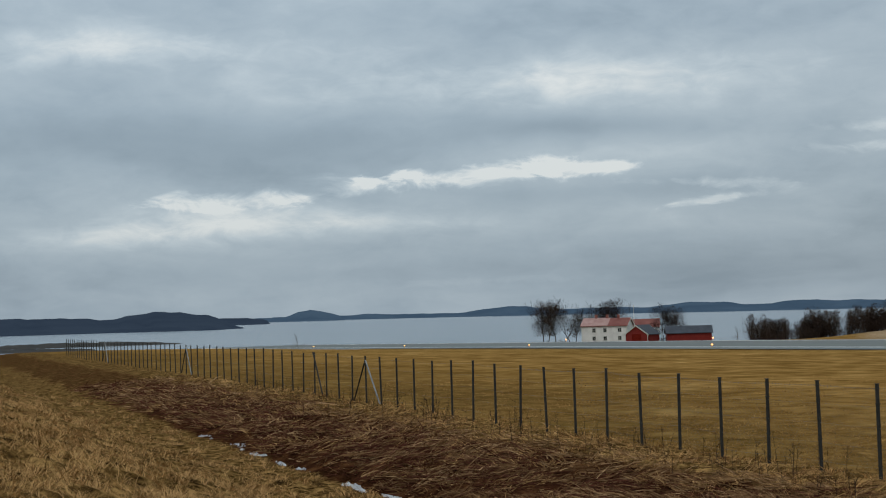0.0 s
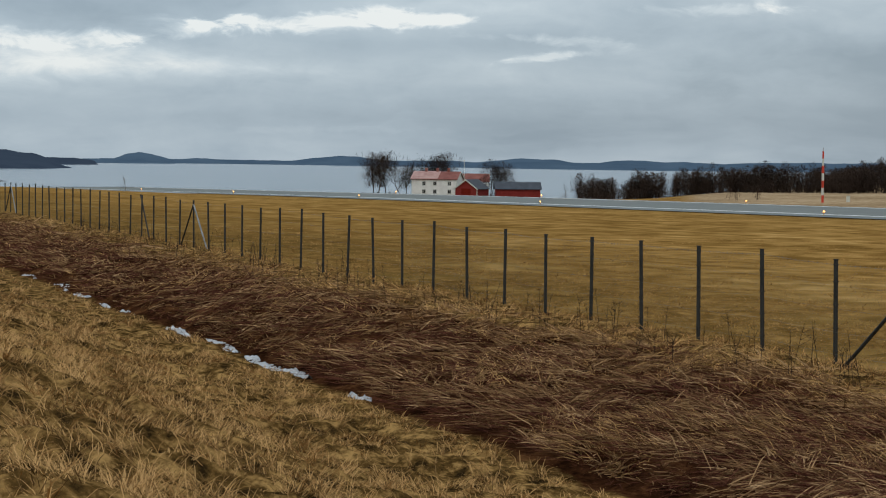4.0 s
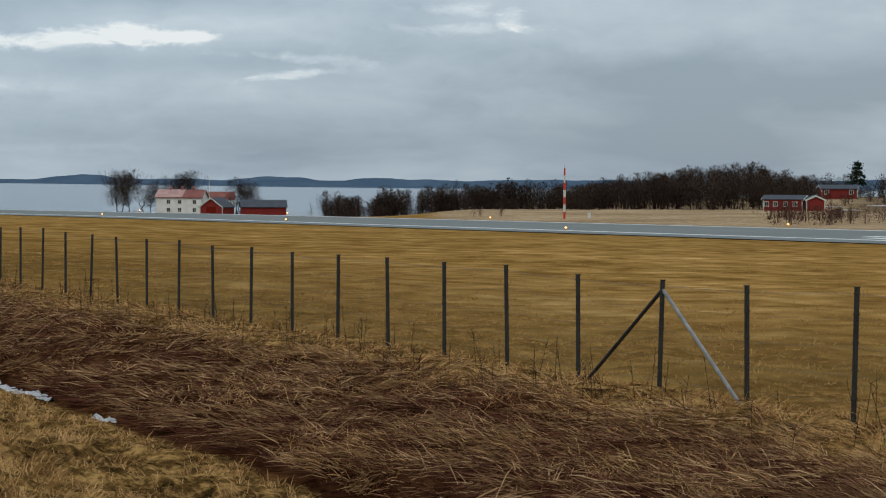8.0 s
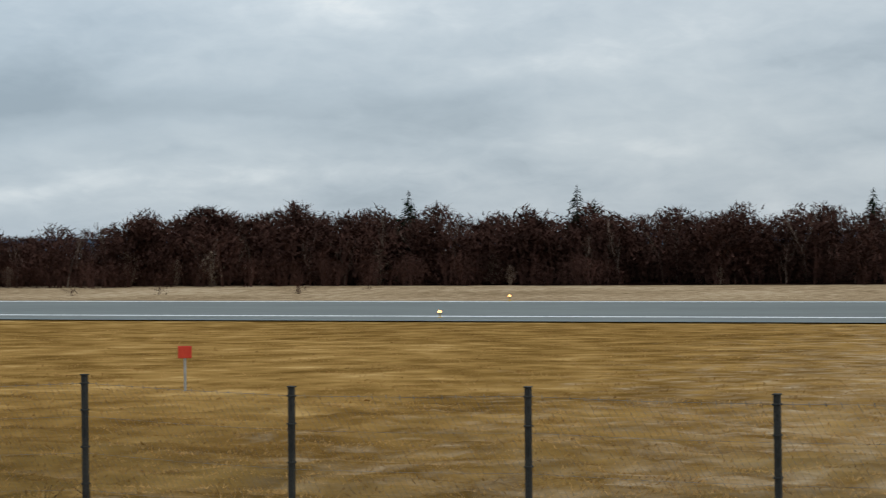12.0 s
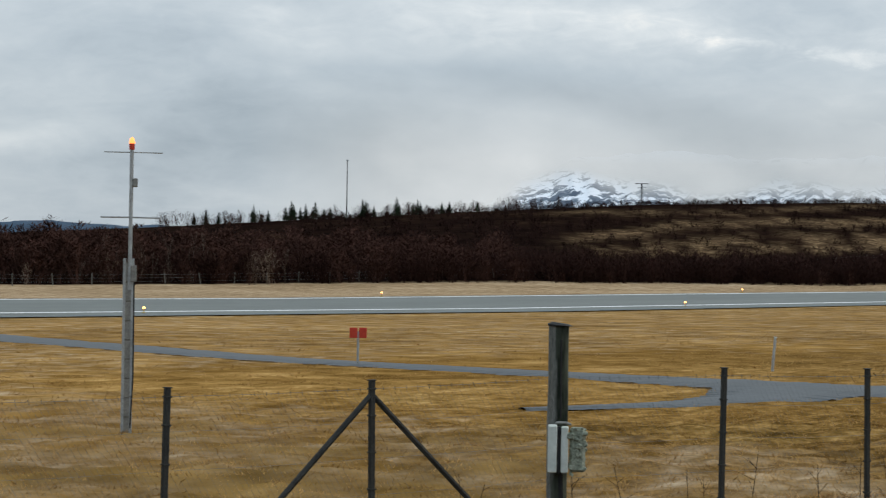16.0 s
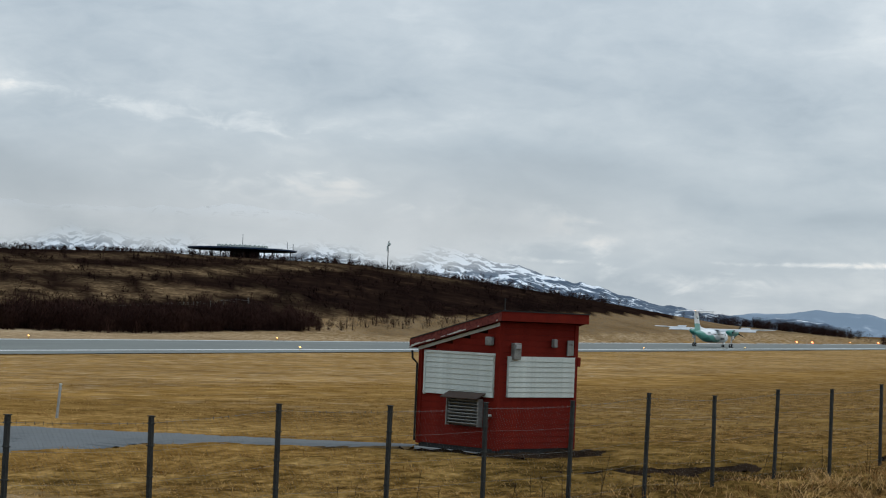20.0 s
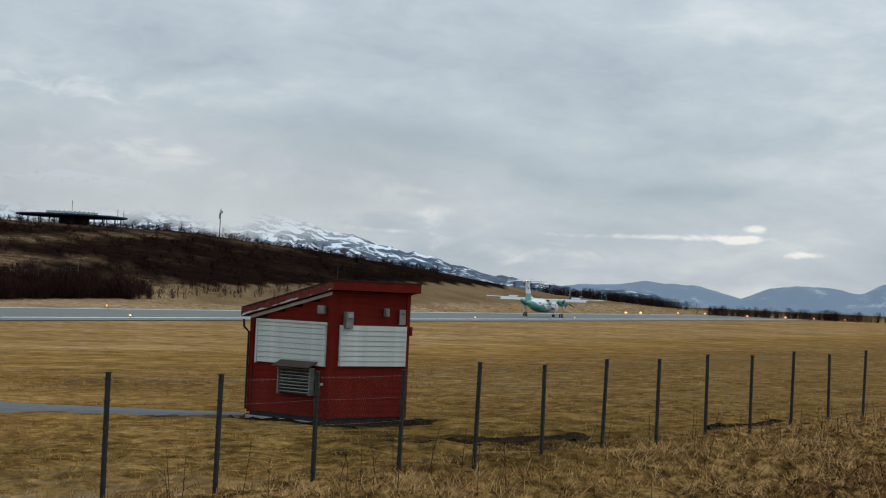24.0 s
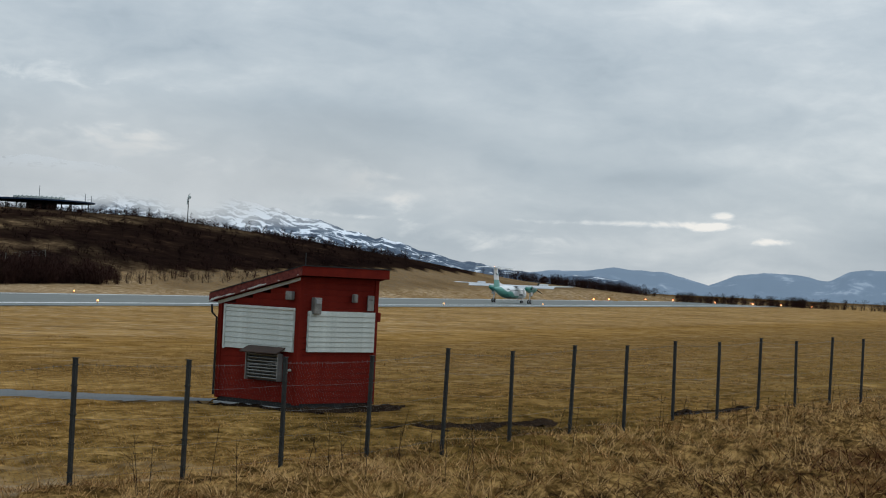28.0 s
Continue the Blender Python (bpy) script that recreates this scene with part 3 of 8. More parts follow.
def build_sea():
    m = bpy.data.materials.new("sea_water")
    m.use_nodes = True
    n, l = node_set(m)
    b = n["Principled BSDF"]
    b.inputs["Base Color"].default_value = (0.12, 0.17, 0.21, 1)
    b.inputs["Roughness"].default_value, b.inputs["IOR"].default_value = 0.22, 1.33
    t = n.new("ShaderNodeTexNoise")
    t.inputs["Scale"].default_value, t.inputs["Detail"].default_value = 0.03, 8
    geo = n.new("ShaderNodeNewGeometry")
    mp = n.new("ShaderNodeMapping")
    mp.inputs["Rotation"].default_value, mp.inputs["Scale"].default_value = (0, 0, radians(-25)), (1, 0.35, 1)
    l.new(geo.outputs["Position"], mp.inputs[0])
    l.new(mp.outputs[0], t.inputs["Vector"])
    tone = n.new("ShaderNodeValToRGB")
    tone.color_ramp.elements[0].position, tone.color_ramp.elements[0].color = 0.4, (0.085, 0.125, 0.16, 1)
    tone.color_ramp.elements[1].position, tone.color_ramp.elements[1].color = 0.62, (0.17, 0.215, 0.25, 1)
    l.new(t.outputs[0], tone.inputs[0])
    l.new(tone.outputs[0], b.inputs["Base Color"])
    bp = n.new("ShaderNodeBump")
    bp.inputs["Strength"].default_value, bp.inputs["Distance"].default_value = 0.2, 1.0
    l.new(t.outputs[0], bp.inputs["Height"])
    l.new(bp.outputs[0], b.inputs["Normal"])
    rr, aa = np.array([250.0, 600, 1200, 1800, 2400, 3000, 3600, 4200, 4950]), np.radians(np.arange(-130, 31, 4.0))
    R, A = np.meshgrid(rr, aa, indexing="ij")
    swell = np.interp(np.degrees(A), [-85, -72, -66, -60], [6.5, 5.5, 1.5, -3.0]) * smooth01((R - 900) / 3400)
    verts = np.stack([R * np.sin(A), R * np.cos(A), SEA + swell], -1).reshape(-1, 3)
    na = len(aa)
    i, j = np.meshgrid(np.arange(len(rr) - 1), np.arange(na - 1), indexing="ij")
    faces = np.stack([i * na + j, (i + 1) * na + j, (i + 1) * na + j + 1, i * na + j + 1], -1).reshape(-1, 4)
    return tagged(new("water", from_arrays("water", verts, faces, m)), "calm grey sea inlet", "sea", kind="structure")


build_sea()


def strip(name, x0, x1, y0, y1, lift, material, parent=None, step=12.0):
    """A flat strip along the runway that follows its long profile."""
    inner = step * np.arange(math.floor(x0 / step) + 1, math.ceil(x1 / step))
    xs = np.concatenate([[x0], inner, [x1]])
    knots = step * np.arange(math.floor(x0 / step), math.ceil(x1 / step) + 1)
    z = np.interp(xs, knots, runway_z(knots)) + lift
    verts = np.concatenate([np.stack([xs, np.full_like(xs, y0), z], -1), np.stack([xs, np.full_like(xs, y1), z], -1)])
    k = len(xs)
    i = np.arange(k - 1)
    faces = np.stack([i, i + 1, k + i + 1, k + i], -1)
    me = from_arrays(name, verts, faces, material)
    ob = new(name, me)
    if parent:
        ob.parent = parent
    return ob


RUN_L, RUN_R = -520.0, 660.0
runway = tagged(strip("runway", RUN_L, RUN_R, 108.5, 146.0, 0.06, ASPHALT), "grey asphalt runway with white edge lines", "runway", kind="structure")
for y in (114.9, 143.2):
    strip("edge_line", RUN_L + 5, RUN_R - 5, y - 0.2, y + 1.1, 0.068, LINE_PAINT, runway)

# ---- perimeter fence ----
def fence_place(arm, u):
    """A point of the fence: u metres along an arm from the foot of its perpendicular."""
    d, s, c = ((18.2, S4, C4), (18.48, S12, C12))[arm]
    return Vector((d * s + u * c, d * c - u * s, 0))


CHAIN = surface("chain_link_wire", (0.10, 0.105, 0.105), (0.2, 0.21, 0.21), 0.6, 4, 30, 0, 0.001, 0.5)


def build_fence():
    left = [-1.765 + 2.5 * i - (0.12 if -9 <= i <= -3 else 0) + (0.15 if i == 1 else 0) for i in range(-86, 2)]
    right = [0.87, 3.53, 6.04, 8.34, 10.81, 13.27, 15.73, 18.17, 20.6] + [20.6 + 2.46 * i for i in range(1, 44)]
    rng = random.Random(4)
    post_bm = box(0.062, 0.062, 1.98, (0, 0, 0.94), 0.008)
    box(0.08, 0.08, 0.012, (0, 0, 1.934), 0.003, post_bm)
    post_me = mesh_of("post", post_bm, DARK_STEEL)
    clip_me = mesh_of("wire_clip", box(0.08, 0.075, 0.018, (0, 0, 0), 0.003), DARK_STEEL)
    for arm, row in ((0, left), (1, right)):
        fence = thing("wire_fence", Matrix.Identity(4), "steel post and wire airfield fence in dry grass", "fence")
        tops = []
        for k, u in enumerate(row):
            p = fence_place(arm, u)
            p.z = ground_at(p) - (0.09 if arm else 0.0)
            lean = (rng.gauss(0, 0.7), rng.gauss(0, 0.7))
            m = pose(p.x, p.y, p.z - 0.05 + rng.gauss(0, 0.03), lean[0], lean[1], rng.uniform(-4, 4) - (4, 12)[arm])
            o = part("post", post_me, None, fence, m=m)
            tops.append(m @ Vector((0, 0, 1.9)))
            if abs(p.x) < 40:
                for h in (0.35, 0.75, 1.15, 1.55, 1.84):
                    part("wire_clip", clip_me, None, o, m=pose(0, 0, h))
        # straining struts
        braced = [86 - j for j in (10, 30, 50, 70)] if arm == 0 else [4]
        for k in braced:
            top = tops[k]
            for way, mat, name in ((-1, DARK_STEEL, "strut"), (1, GALV, "strut")):
                foot = fence_place(arm, row[k] + way * (2.3 if arm == 0 else 1.75))
                foot.z = ground_at(foot) - 0.05
                if arm == 1:
                    mat = DARK_STEEL
                a, b = top - Vector((0, 0, 0.12)), foot
                part(name, tube([a, b], 0.032, 6), mat, fence)
        if arm == 0:
            q = fence_place(0, row[braced[1]] - 9.0)
            part("strut", tube([q + Vector((-0.9, 0, ground_at(q) + 1.9)), q + Vector((0.5, 0, ground_at(q)))], 0.035, 6), DARK_STEEL, fence)
        # wires
        for h in (-0.06, -0.42, -0.82, -1.22, -1.6):
            bm = bmesh.new()
            for a, b in zip(tops, tops[1:]):
                sag = Vector((0, 0, -0.012))
                tube([a + Vector((0, 0, h)), (a + b) / 2 + Vector((0, 0, h)) + sag, b + Vector((0, 0, h))], 0.0022 if h > -0.1 else 0.0016, 3, bm, False)
            part("wire", bm, CHAIN, fence)
        # barbs on the top strand
        bm = bmesh.new()
        for a, b in zip(tops, tops[1:]):
            if min(abs(a.x), abs(b.x)) < 55:
                for k in range(1, 17):
                    c = a.lerp(b, k / 17) + Vector((0, 0, -0.06 - 0.012 * (1 - abs(k / 8.5 - 1))))
                    tube([c + Vector((-0.006, 0, 0.022)), c + Vector((0.006, 0, -0.022))], 0.003, 3, bm, False)
        tagged(part("barbs", bm, CHAIN, fence), kind="stuff")
        # chain link behind the posts
        vs, fs = [], []
        for a, b in zip(tops, tops[1:]):
            if min(abs(a.x), abs(b.x)) > 60 or (arm == 0 and b.x < -50):
                continue
            along = (b - a).normalized()
            n, hgt = int((b - a).length / 0.075), 1.72
            out = Vector((-along.y, along.x, 0)) * 0.035
            for k in range(n):
                base = a + along * (k * 0.075) + out + Vector((0, 0, -0.08))
                for way in (-1, 1):
                    s0 = base
                    s1 = base + along * (way * hgt * 0.62) + Vector((0, 0, -hgt))
                    w = Vector((0.0007, 0, 0.0007))
                    i = len(vs)
                    vs += [s0 - w, s0 + w, s1 + w, s1 - w]
                    fs.append((i, i + 1, i + 2, i + 3))
        tagged(part("chain_link", mesh_from("chain_link", vs, fs), CHAIN, fence), kind="stuff")


build_fence()

# ---- red equipment shed ----
BLACK = surface("black_paint", (0.010, 0.010, 0.010), (0.025, 0.024, 0.022), 0.6, 6, 60, 0.2, 0.003)
WORN_RED = surface("worn_red_paint", (0.055, 0.008, 0.007), (0.22, 0.055, 0.04), 0.85, 2.2, 22.0, 0.5, 0.006, stretch=(1, 6, 6))
GREY_METAL = surface("grey_metal", (0.15, 0.145, 0.13), (0.30, 0.29, 0.26), 0.5, 5, 40, 0.1, 0.002, 0.3)
BROWN_METAL = surface("brown_metal", (0.05, 0.032, 0.026), (0.10, 0.065, 0.05), 0.55, 5, 40, 0.1, 0.002, 0.3)


def build_shed():
    turn = 90 - 66.35 - 45
    corner = bearing(66.42, 45.0)
    base = 1.60
    shed = thing("equipment_shed", pose(corner.x, corner.y, base, 0, 0, turn), "small red boarded shed with white shuttered windows on the field", "shed")
    # local: the near corner is at the origin, x runs along the face that looks right, y along the face that looks left
    W, D, H0, H1 = 2.55, 2.62, 3.05, 2.42   # high at y=0, low at y=D

    def roof_at(y):
        return H0 + (H1 - H0) * y / D
    part("core", box(W - 0.06, D - 0.06, 2.3, (W / 2, D / 2, 1.25)), BLACK, shed)
    part("plinth", box(W + 0.12, D + 0.12, 0.16, (W / 2, D / 2, -0.02), 0.01), CONCRETE, shed)
    part("sill_beam", box(W - 0.02, D - 0.02, 0.12, (W / 2, D / 2, 0.12), 0.008), BLACK, shed)
    pitch = 0.1385
    low_me = {}
    for face in range(4):
        length = W if face in (0, 2) else D
        z = 0.17
        while z < H0 - 0.05:
            zm = z + pitch / 2
            cut = 0.0
            if face in (1, 3):
                if zm + pitch / 2 > H1 - 0.02:
                    cut = D - max(0.0, (H0 - zm - pitch / 2 - 0.02) / (H0 - H1) * D)
            elif face == 2 and zm > H1 - 0.08:
                break
            ln = length - cut
            if ln < 0.15:
                break
            key = (face % 2, round(ln, 2))
            if key not in low_me:
                bm = bmesh.new()
                prof = [(0.0, 0.0), (-0.019, 0.003), (-0.014, pitch - 0.003), (0.0, pitch)]
                loft([[(0, a, b) for a, b in prof], [(ln, a, b) for a, b in prof]], bm)
                low_me[key] = mesh_of("board", bm, RED_WOOD)
            m = {0: pose(0, 0, z), 1: pose(0, ln, z, 0, 0, -90), 2: pose(W, D, z, 0, 0, 180), 3: pose(W, 0, z, 0, 0, 90)}[face]
            part("board", low_me[key], None, shed, m=m)
            z += pitch
    for x, y in ((0, 0), (W, 0), (0, D), (W, D)):
        h = roof_at(y) - 0.12
        part("corner_board", box(0.13, 0.13, h, (x + (0.02 if x == 0 else -0.02), y + (0.02 if y == 0 else -0.02), 0.14 + h / 2), 0.008), RED_WOOD, shed)
    # gable above the boards on the sloped sides
    # roof: a slab with fascias
    o1, o2 = 0.15, 0.20
    t = 0.07

    def slab(x0, x1, y0, y1, lift, thick):
        bm = bmesh.new()
        pts = [(x, y, roof_at(y) + lift + k * thick) for k in (0, 1) for x, y in ((x0, y0), (x1, y0), (x1, y1), (x0, y1))]
        v = [bm.verts.new(p) for p in pts]
        for f in ((3, 2, 1, 0), (4, 5, 6, 7), (0, 1, 5, 4), (1, 2, 6, 5), (2, 3, 7, 6), (3, 0, 4, 7)):
            bm.faces.new([v[i] for i in f])
        return bm
    roof = part("roof", slab(-o1, W + o1, -o2, D + o2, 0.13, t), BROWN_METAL, shed)
    part("fascia", slab(-o1 - 0.028, -o1 - 0.003, -o2, D + o2, 0.015, 0.195), WORN_RED, shed, "flaking red roof fascia")
    part("fascia", slab(W + o1 + 0.003, W + o1 + 0.028, -o2, D + o2, 0.015, 0.195), RED_WOOD, shed)
    part("fascia", slab(-o1 - 0.03, W + o1 + 0.03, -o2 - 0.03, -o2 - 0.003, 0.0, 0.21), RED_WOOD, shed)
    part("fascia", slab(-o1 - 0.03, W + o1 + 0.03, D + o2 + 0.003, D + o2 + 0.03, 0.015, 0.19), RED_WOOD, shed)
    part("trim", slab(-0.05, -0.026, -0.03, D + 0.06, -0.07, 0.075), WHITE_WOOD, shed, "weathered pale trim under the eaves")
    part("soffit", slab(-o1, W + o1, -o2, D + o2, 0.095, 0.03), RED_WOOD, shed)
    part("roof_edge", slab(-o1 - 0.045, W + o1 + 0.045, -o2 - 0.045, -o2 + 0.02, 0.212, 0.022), BLACK, shed, "dark felt along the roof edge")
    part("roof_edge", slab(-o1 - 0.045, -o1 + 0.02, -o2, D + o2, 0.212, 0.022), BLACK, shed, "dark felt along the roof edge")
    rng = random.Random(2)
    for k in range(16):
        y = -o2 + (D + 2 * o2) * rng.random()
        ln = rng.uniform(0.05, 0.22)
        part("paint_flake", slab(-o1 - 0.034, -o1 - 0.027, y, y + ln, 0.02 + rng.uniform(0, 0.03), rng.uniform(0.012, 0.035)), WHITE_WOOD, shed, "bare pale patch in the flaking paint")
    # shutters
    slat_me = {}

    def shutter(face, a0, a1, z0, z1, count, framed):
        panel = part("shutter", box(a1 - a0, 0.03, z1 - z0, ((a0 + a1) / 2, -0.036, (z0 + z1) / 2), 0.004), WHITE_WOOD, shed, "white painted slatted window shutter", m=pose(0, 0, 0) if face == 0 else pose(0, 0, 0, 0, 0, 90) @ pose(0, 0, 0, 0, 0, 0))
        if face == 1:
            panel.matrix_basis = pose(0, a0 + a1, 0, 0, 0, -90)
        hgt = (z1 - z0) / count
        for k in range(count):
            me = slat_me.get((round(a1 - a0, 2), count))
            if me is None:
                bm = bmesh.new()
                prof = [(0.0, 0.0), (-0.02, 0.003), (-0.008, hgt - 0.012), (0.0, hgt - 0.012)]
                loft([[(0.02, p, q) for p, q in prof], [(a1 - a0 - 0.02, p, q) for p, q in prof]], bm)
                me = mesh_of("slat", bm, WHITE_WOOD)
                slat_me[(round(a1 - a0, 2), count)] = me
            part("slat", me, None, panel, m=pose(a0, -0.052, z0 + k * hgt))
        if framed:
            for sx, sz, x, z in ((a1 - a0 + 0.06, 0.06, (a0 + a1) / 2, z1), (0.06, z1 - z0 + 0.06, a0, (z0 + z1) / 2)):
                part("frame", box(sx, 0.05, sz, (x, -0.06, z), 0.006), WHITE_WOOD, panel)
        return panel
    shutter(0, 0.24, W - 0.06, 1.36, 2.30, 8, False)
    shutter(1, 0.10, D - 0.22, 1.34, 2.32, 8, True)
    # vent box with louvres, on the face that looks left
    vent = part("air_vent", box(0.06, 1.02, 0.64, (-0.09, 0.94, 0.97), 0.005), BLACK, shed, "louvred air vent with a brown hood")
    for k in range(8):
        part("louvre", box(0.10, 0.98, 0.022, (-0.15, 0.94, 0.70 + 0.075 * k), 0.003, turn=Matrix.Rotation(0.4, 3, "Y")), GREY_METAL, vent)
    for y in (0.42, 1.46):
        part("frame", box(0.16, 0.035, 0.64, (-0.14, y, 0.97), 0.004), GREY_METAL, vent)
    part("hood", box(0.36, 1.22, 0.03, (-0.19, 0.94, 1.36), 0.006, turn=Matrix.Rotation(-0.42, 3, "Y")), BROWN_METAL, vent)
    # fittings
    for y, z in ((0.24, 2.63),):
        part("lamp", box(0.13, 0.2, 0.2, (-0.09, y, z), 0.02), GREY_METAL, shed, "small grey wall lamp")
    part("lamp", box(0.12, 0.12, 0.2, (1.72, -0.09, 2.62), 0.02), GREY_METAL, shed, "small grey wall lamp")
    meter = part("meter_box", box(0.24, 0.12, 0.38, (0.46, -0.085, 2.42), 0.015), GREY_METAL, shed, "grey meter box")
    part("cover", box(0.18, 0.03, 0.1, (0.46, -0.155, 2.52), 0.008), CONCRETE, meter)
    board = part("notice", box(0.22, 0.03, 0.36, (2.3, -0.06, 2.52), 0.006), GREY_METAL, shed, "pale metal notice plate")
    part("bar", box(0.13, 0.008, 0.02, (2.3, -0.08, 2.6)), BROWN_METAL, board)
    part("tap", tube([(-0.03, 0.17, 0.93), (-0.12, 0.17, 0.93), (-0.14, 0.17, 0.87)], 0.03, 8), WHITE_WOOD, shed, "white outdoor tap")
    part("downpipe", tube([(-0.2, D + 0.1, 2.32), (-0.2, D + 0.08, 2.14), (-0.09, D + 0.03, 2.02), (-0.09, D + 0.03, 0.2)], 0.026, 8), BLACK, shed, "black drainpipe")
    part("bracket", box(0.12, 0.1, 0.22, (W + 0.07, -0.02, 2.2), 0.02), RED_WOOD, shed)
    part("aerial", tube([(0.02, -0.1, 3.2), (0.02, -0.1, 3.62)], 0.012, 6), BLACK, shed, "thin black aerial")
    part("cable", tube([(W - 0.12, -0.03, 0.0), (W - 0.12, -0.035, 0.4)], 0.02, 6), BLACK, shed)
    return shed


build_shed()

# ---- road to the shed, across the field ----
ROAD = surface("wet_road", (0.040, 0.045, 0.047), (0.085, 0.094, 0.097), 0.6, 0.5, 5.0, 0.2, 0.01, world_space=True, spec=0.3)


def ribbon(name, centre, widths, material, lift=0.035):
    """A road that follows the ground along centre points, smoothed."""
    rng = random.Random(len(centre))
    pts = [Vector((x, y, 0)) for x, y in centre]
    fine, wid = [], []
    for i in range(len(pts) - 1):
        p0, p1, p2, p3 = pts[max(i - 1, 0)], pts[i], pts[i + 1], pts[min(i + 2, len(pts) - 1)]
        for k in range(16):
            t = k / 16
            fine.append(0.5 * ((2 * p1) + (p2 - p0) * t + (2 * p0 - 5 * p1 + 4 * p2 - p3) * t * t + (3 * p1 - p0 - 3 * p2 + p3) * t ** 3))
            wid.append((widths[i] * (1 - t) + widths[i + 1] * t) * rng.uniform(0.94, 1.05))
    fine.append(pts[-1])
    wid.append(widths[-1])
    verts, faces = [], []
    for i, p in enumerate(fine):
        d = (fine[min(i + 1, len(fine) - 1)] - fine[max(i - 1, 0)]).normalized()
        side = Vector((-d.y, d.x, 0))
        for k in range(5):
            q = p + side * wid[i] * (k / 4 - 0.5)
            verts.append((q.x, q.y, ground_at(q) + lift + 0.02 * (1 - abs(k - 2) / 2) - (rng.uniform(0.02, 0.06) if k in (0, 4) else 0)))
    for i in range(len(fine) - 1):
        for k in range(4):
            a = i * 5 + k
            faces.append((a, a + 1, a + 6, a + 5))
    return tagged(part(name, mesh_from(name, verts, faces), material), "narrow wet asphalt service road through dry grass", "road", kind="structure")


EDGE_SOIL = surface("road_edge_soil", (0.040, 0.026, 0.014), (0.16, 0.10, 0.045), 0.95, 1.2, 9.0, 0.5, 0.03, world_space=True, spec=0.0)
ribbon("road_edge", [(54.5, 109.5), (50, 91), (46.0, 75.0), (43.0, 60), (41.3, 50), (41.0, 42), (41.0, 36), (40.9, 31), (40.8, 27.5), (41.6, 24), (42.4, 20.6)], [6.7, 4.8, 4.0, 3.1, 2.75, 2.65, 2.8, 3.8, 4.6, 3.1, 1.5], EDGE_SOIL, 0.03)
ribbon("road", [(54.5, 109.5), (50, 91), (46.0, 75.0), (43.0, 60), (41.3, 50), (41.0, 42), (41.0, 36), (40.9, 31), (40.8, 27.5), (41.6, 24), (42.4, 20.6)], [6.0, 4.2, 3.4, 2.6, 2.3, 2.2, 2.4, 3.4, 4.2, 2.6, 1.0], ROAD, 0.05)
ribbon("road_branch", [(41.0, 29.6), (38.8, 28.0), (36.8, 27.4), (34.4, 27.5), (32.4, 28.2), (30.6, 28.9)], [3.6, 3.8, 2.9, 1.8, 1.0, 0.5], ROAD, 0.045)

# ---- airfield lights, signs, masts ----
WARM = glowing("warm_lamp_glass", (1.0, 0.46, 0.14), 3.6)
RED_GLASS = glowing("red_lamp_glass", (1.0, 0.22, 0.07), 9.0)
YELLOW_PAINT = surface("yellow_paint", (0.4, 0.24, 0.02), (0.55, 0.34, 0.04), 0.6, 5, 40, 0.1, 0.002)


def dome(r, h, z, seg=10, rings=4):
    return loft([[(r * math.cos(k * math.pi / 2 / rings) * math.cos(a), r * math.cos(k * math.pi / 2 / rings) * math.sin(a), z + h * math.sin(k * math.pi / 2 / rings)) for a in [2 * math.pi * j / seg for j in range(seg)]] for k in range(rings)] + [[(0.01 * r * math.cos(a), 0.01 * r * math.sin(a), z + h) for a in [2 * math.pi * j / seg for j in range(seg)]]])


def runway_lamp(glass, label, group, globe=0.12):
    lamp = thing("runway_light", Matrix.Identity(4), label, "runway light", group)
    part("base", tube([(0, 0, -0.05), (0, 0, 0.06)], 0.14, 10), YELLOW_PAINT, lamp)
    part("stem", tube([(0, 0, 0.05), (0, 0, 0.28)], 0.035, 8), YELLOW_PAINT, lamp)
    part("collar", tube([(0, 0, 0.27), (0, 0, 0.33)], 0.11, 10), GREY_METAL, lamp)
    part("globe", dome(globe, globe * 1.4, 0.33), glass, lamp, "glowing glass globe", smooth=True)
    return lamp


def lamps_along():
    white = runway_lamp(WARM, "lit warm white runway edge light", "runway edge lights")
    red = runway_lamp(RED_GLASS, "lit red runway end light", "runway end lights", 0.26)
    first = {id(white): True, id(red): True}
    places = [(white, 60 * i - 278.8, 113.2) for i in range(-2, 12)] + [(white, 60 * i - 278.8 - 6, 147.6) for i in range(-2, 12)]
    places += [(white, -86.0, 111.3), (white, -78.0, 112.0), (white, -108.5, 150.0)]
    places += [(red, x, y) for x, y in ((537, 144.6), (556, 145.2), (602, 145.4), (640, 145.4), (634, 130), (636, 118), (662, 103), (655, 112))]
    for proto, x, y in places:
        z = float(runway_z(x)) if 109 < y < 146 else ground_at((x, y))
        m = pose(x, y, z + 0.03)
        if first.pop(id(proto), False):
            proto.matrix_basis = m
        else:
            copy_thing(proto, m)


lamps_along()

# threshold stripes on the runway, near its left half
for x0, x1, y in ((-124.5, -97.5, 119.4), (-128.5, -96.0, 123.6)):
    strip("runway_stripe", x0, x1, y, y + 1.9, 0.07, LINE_PAINT, runway)

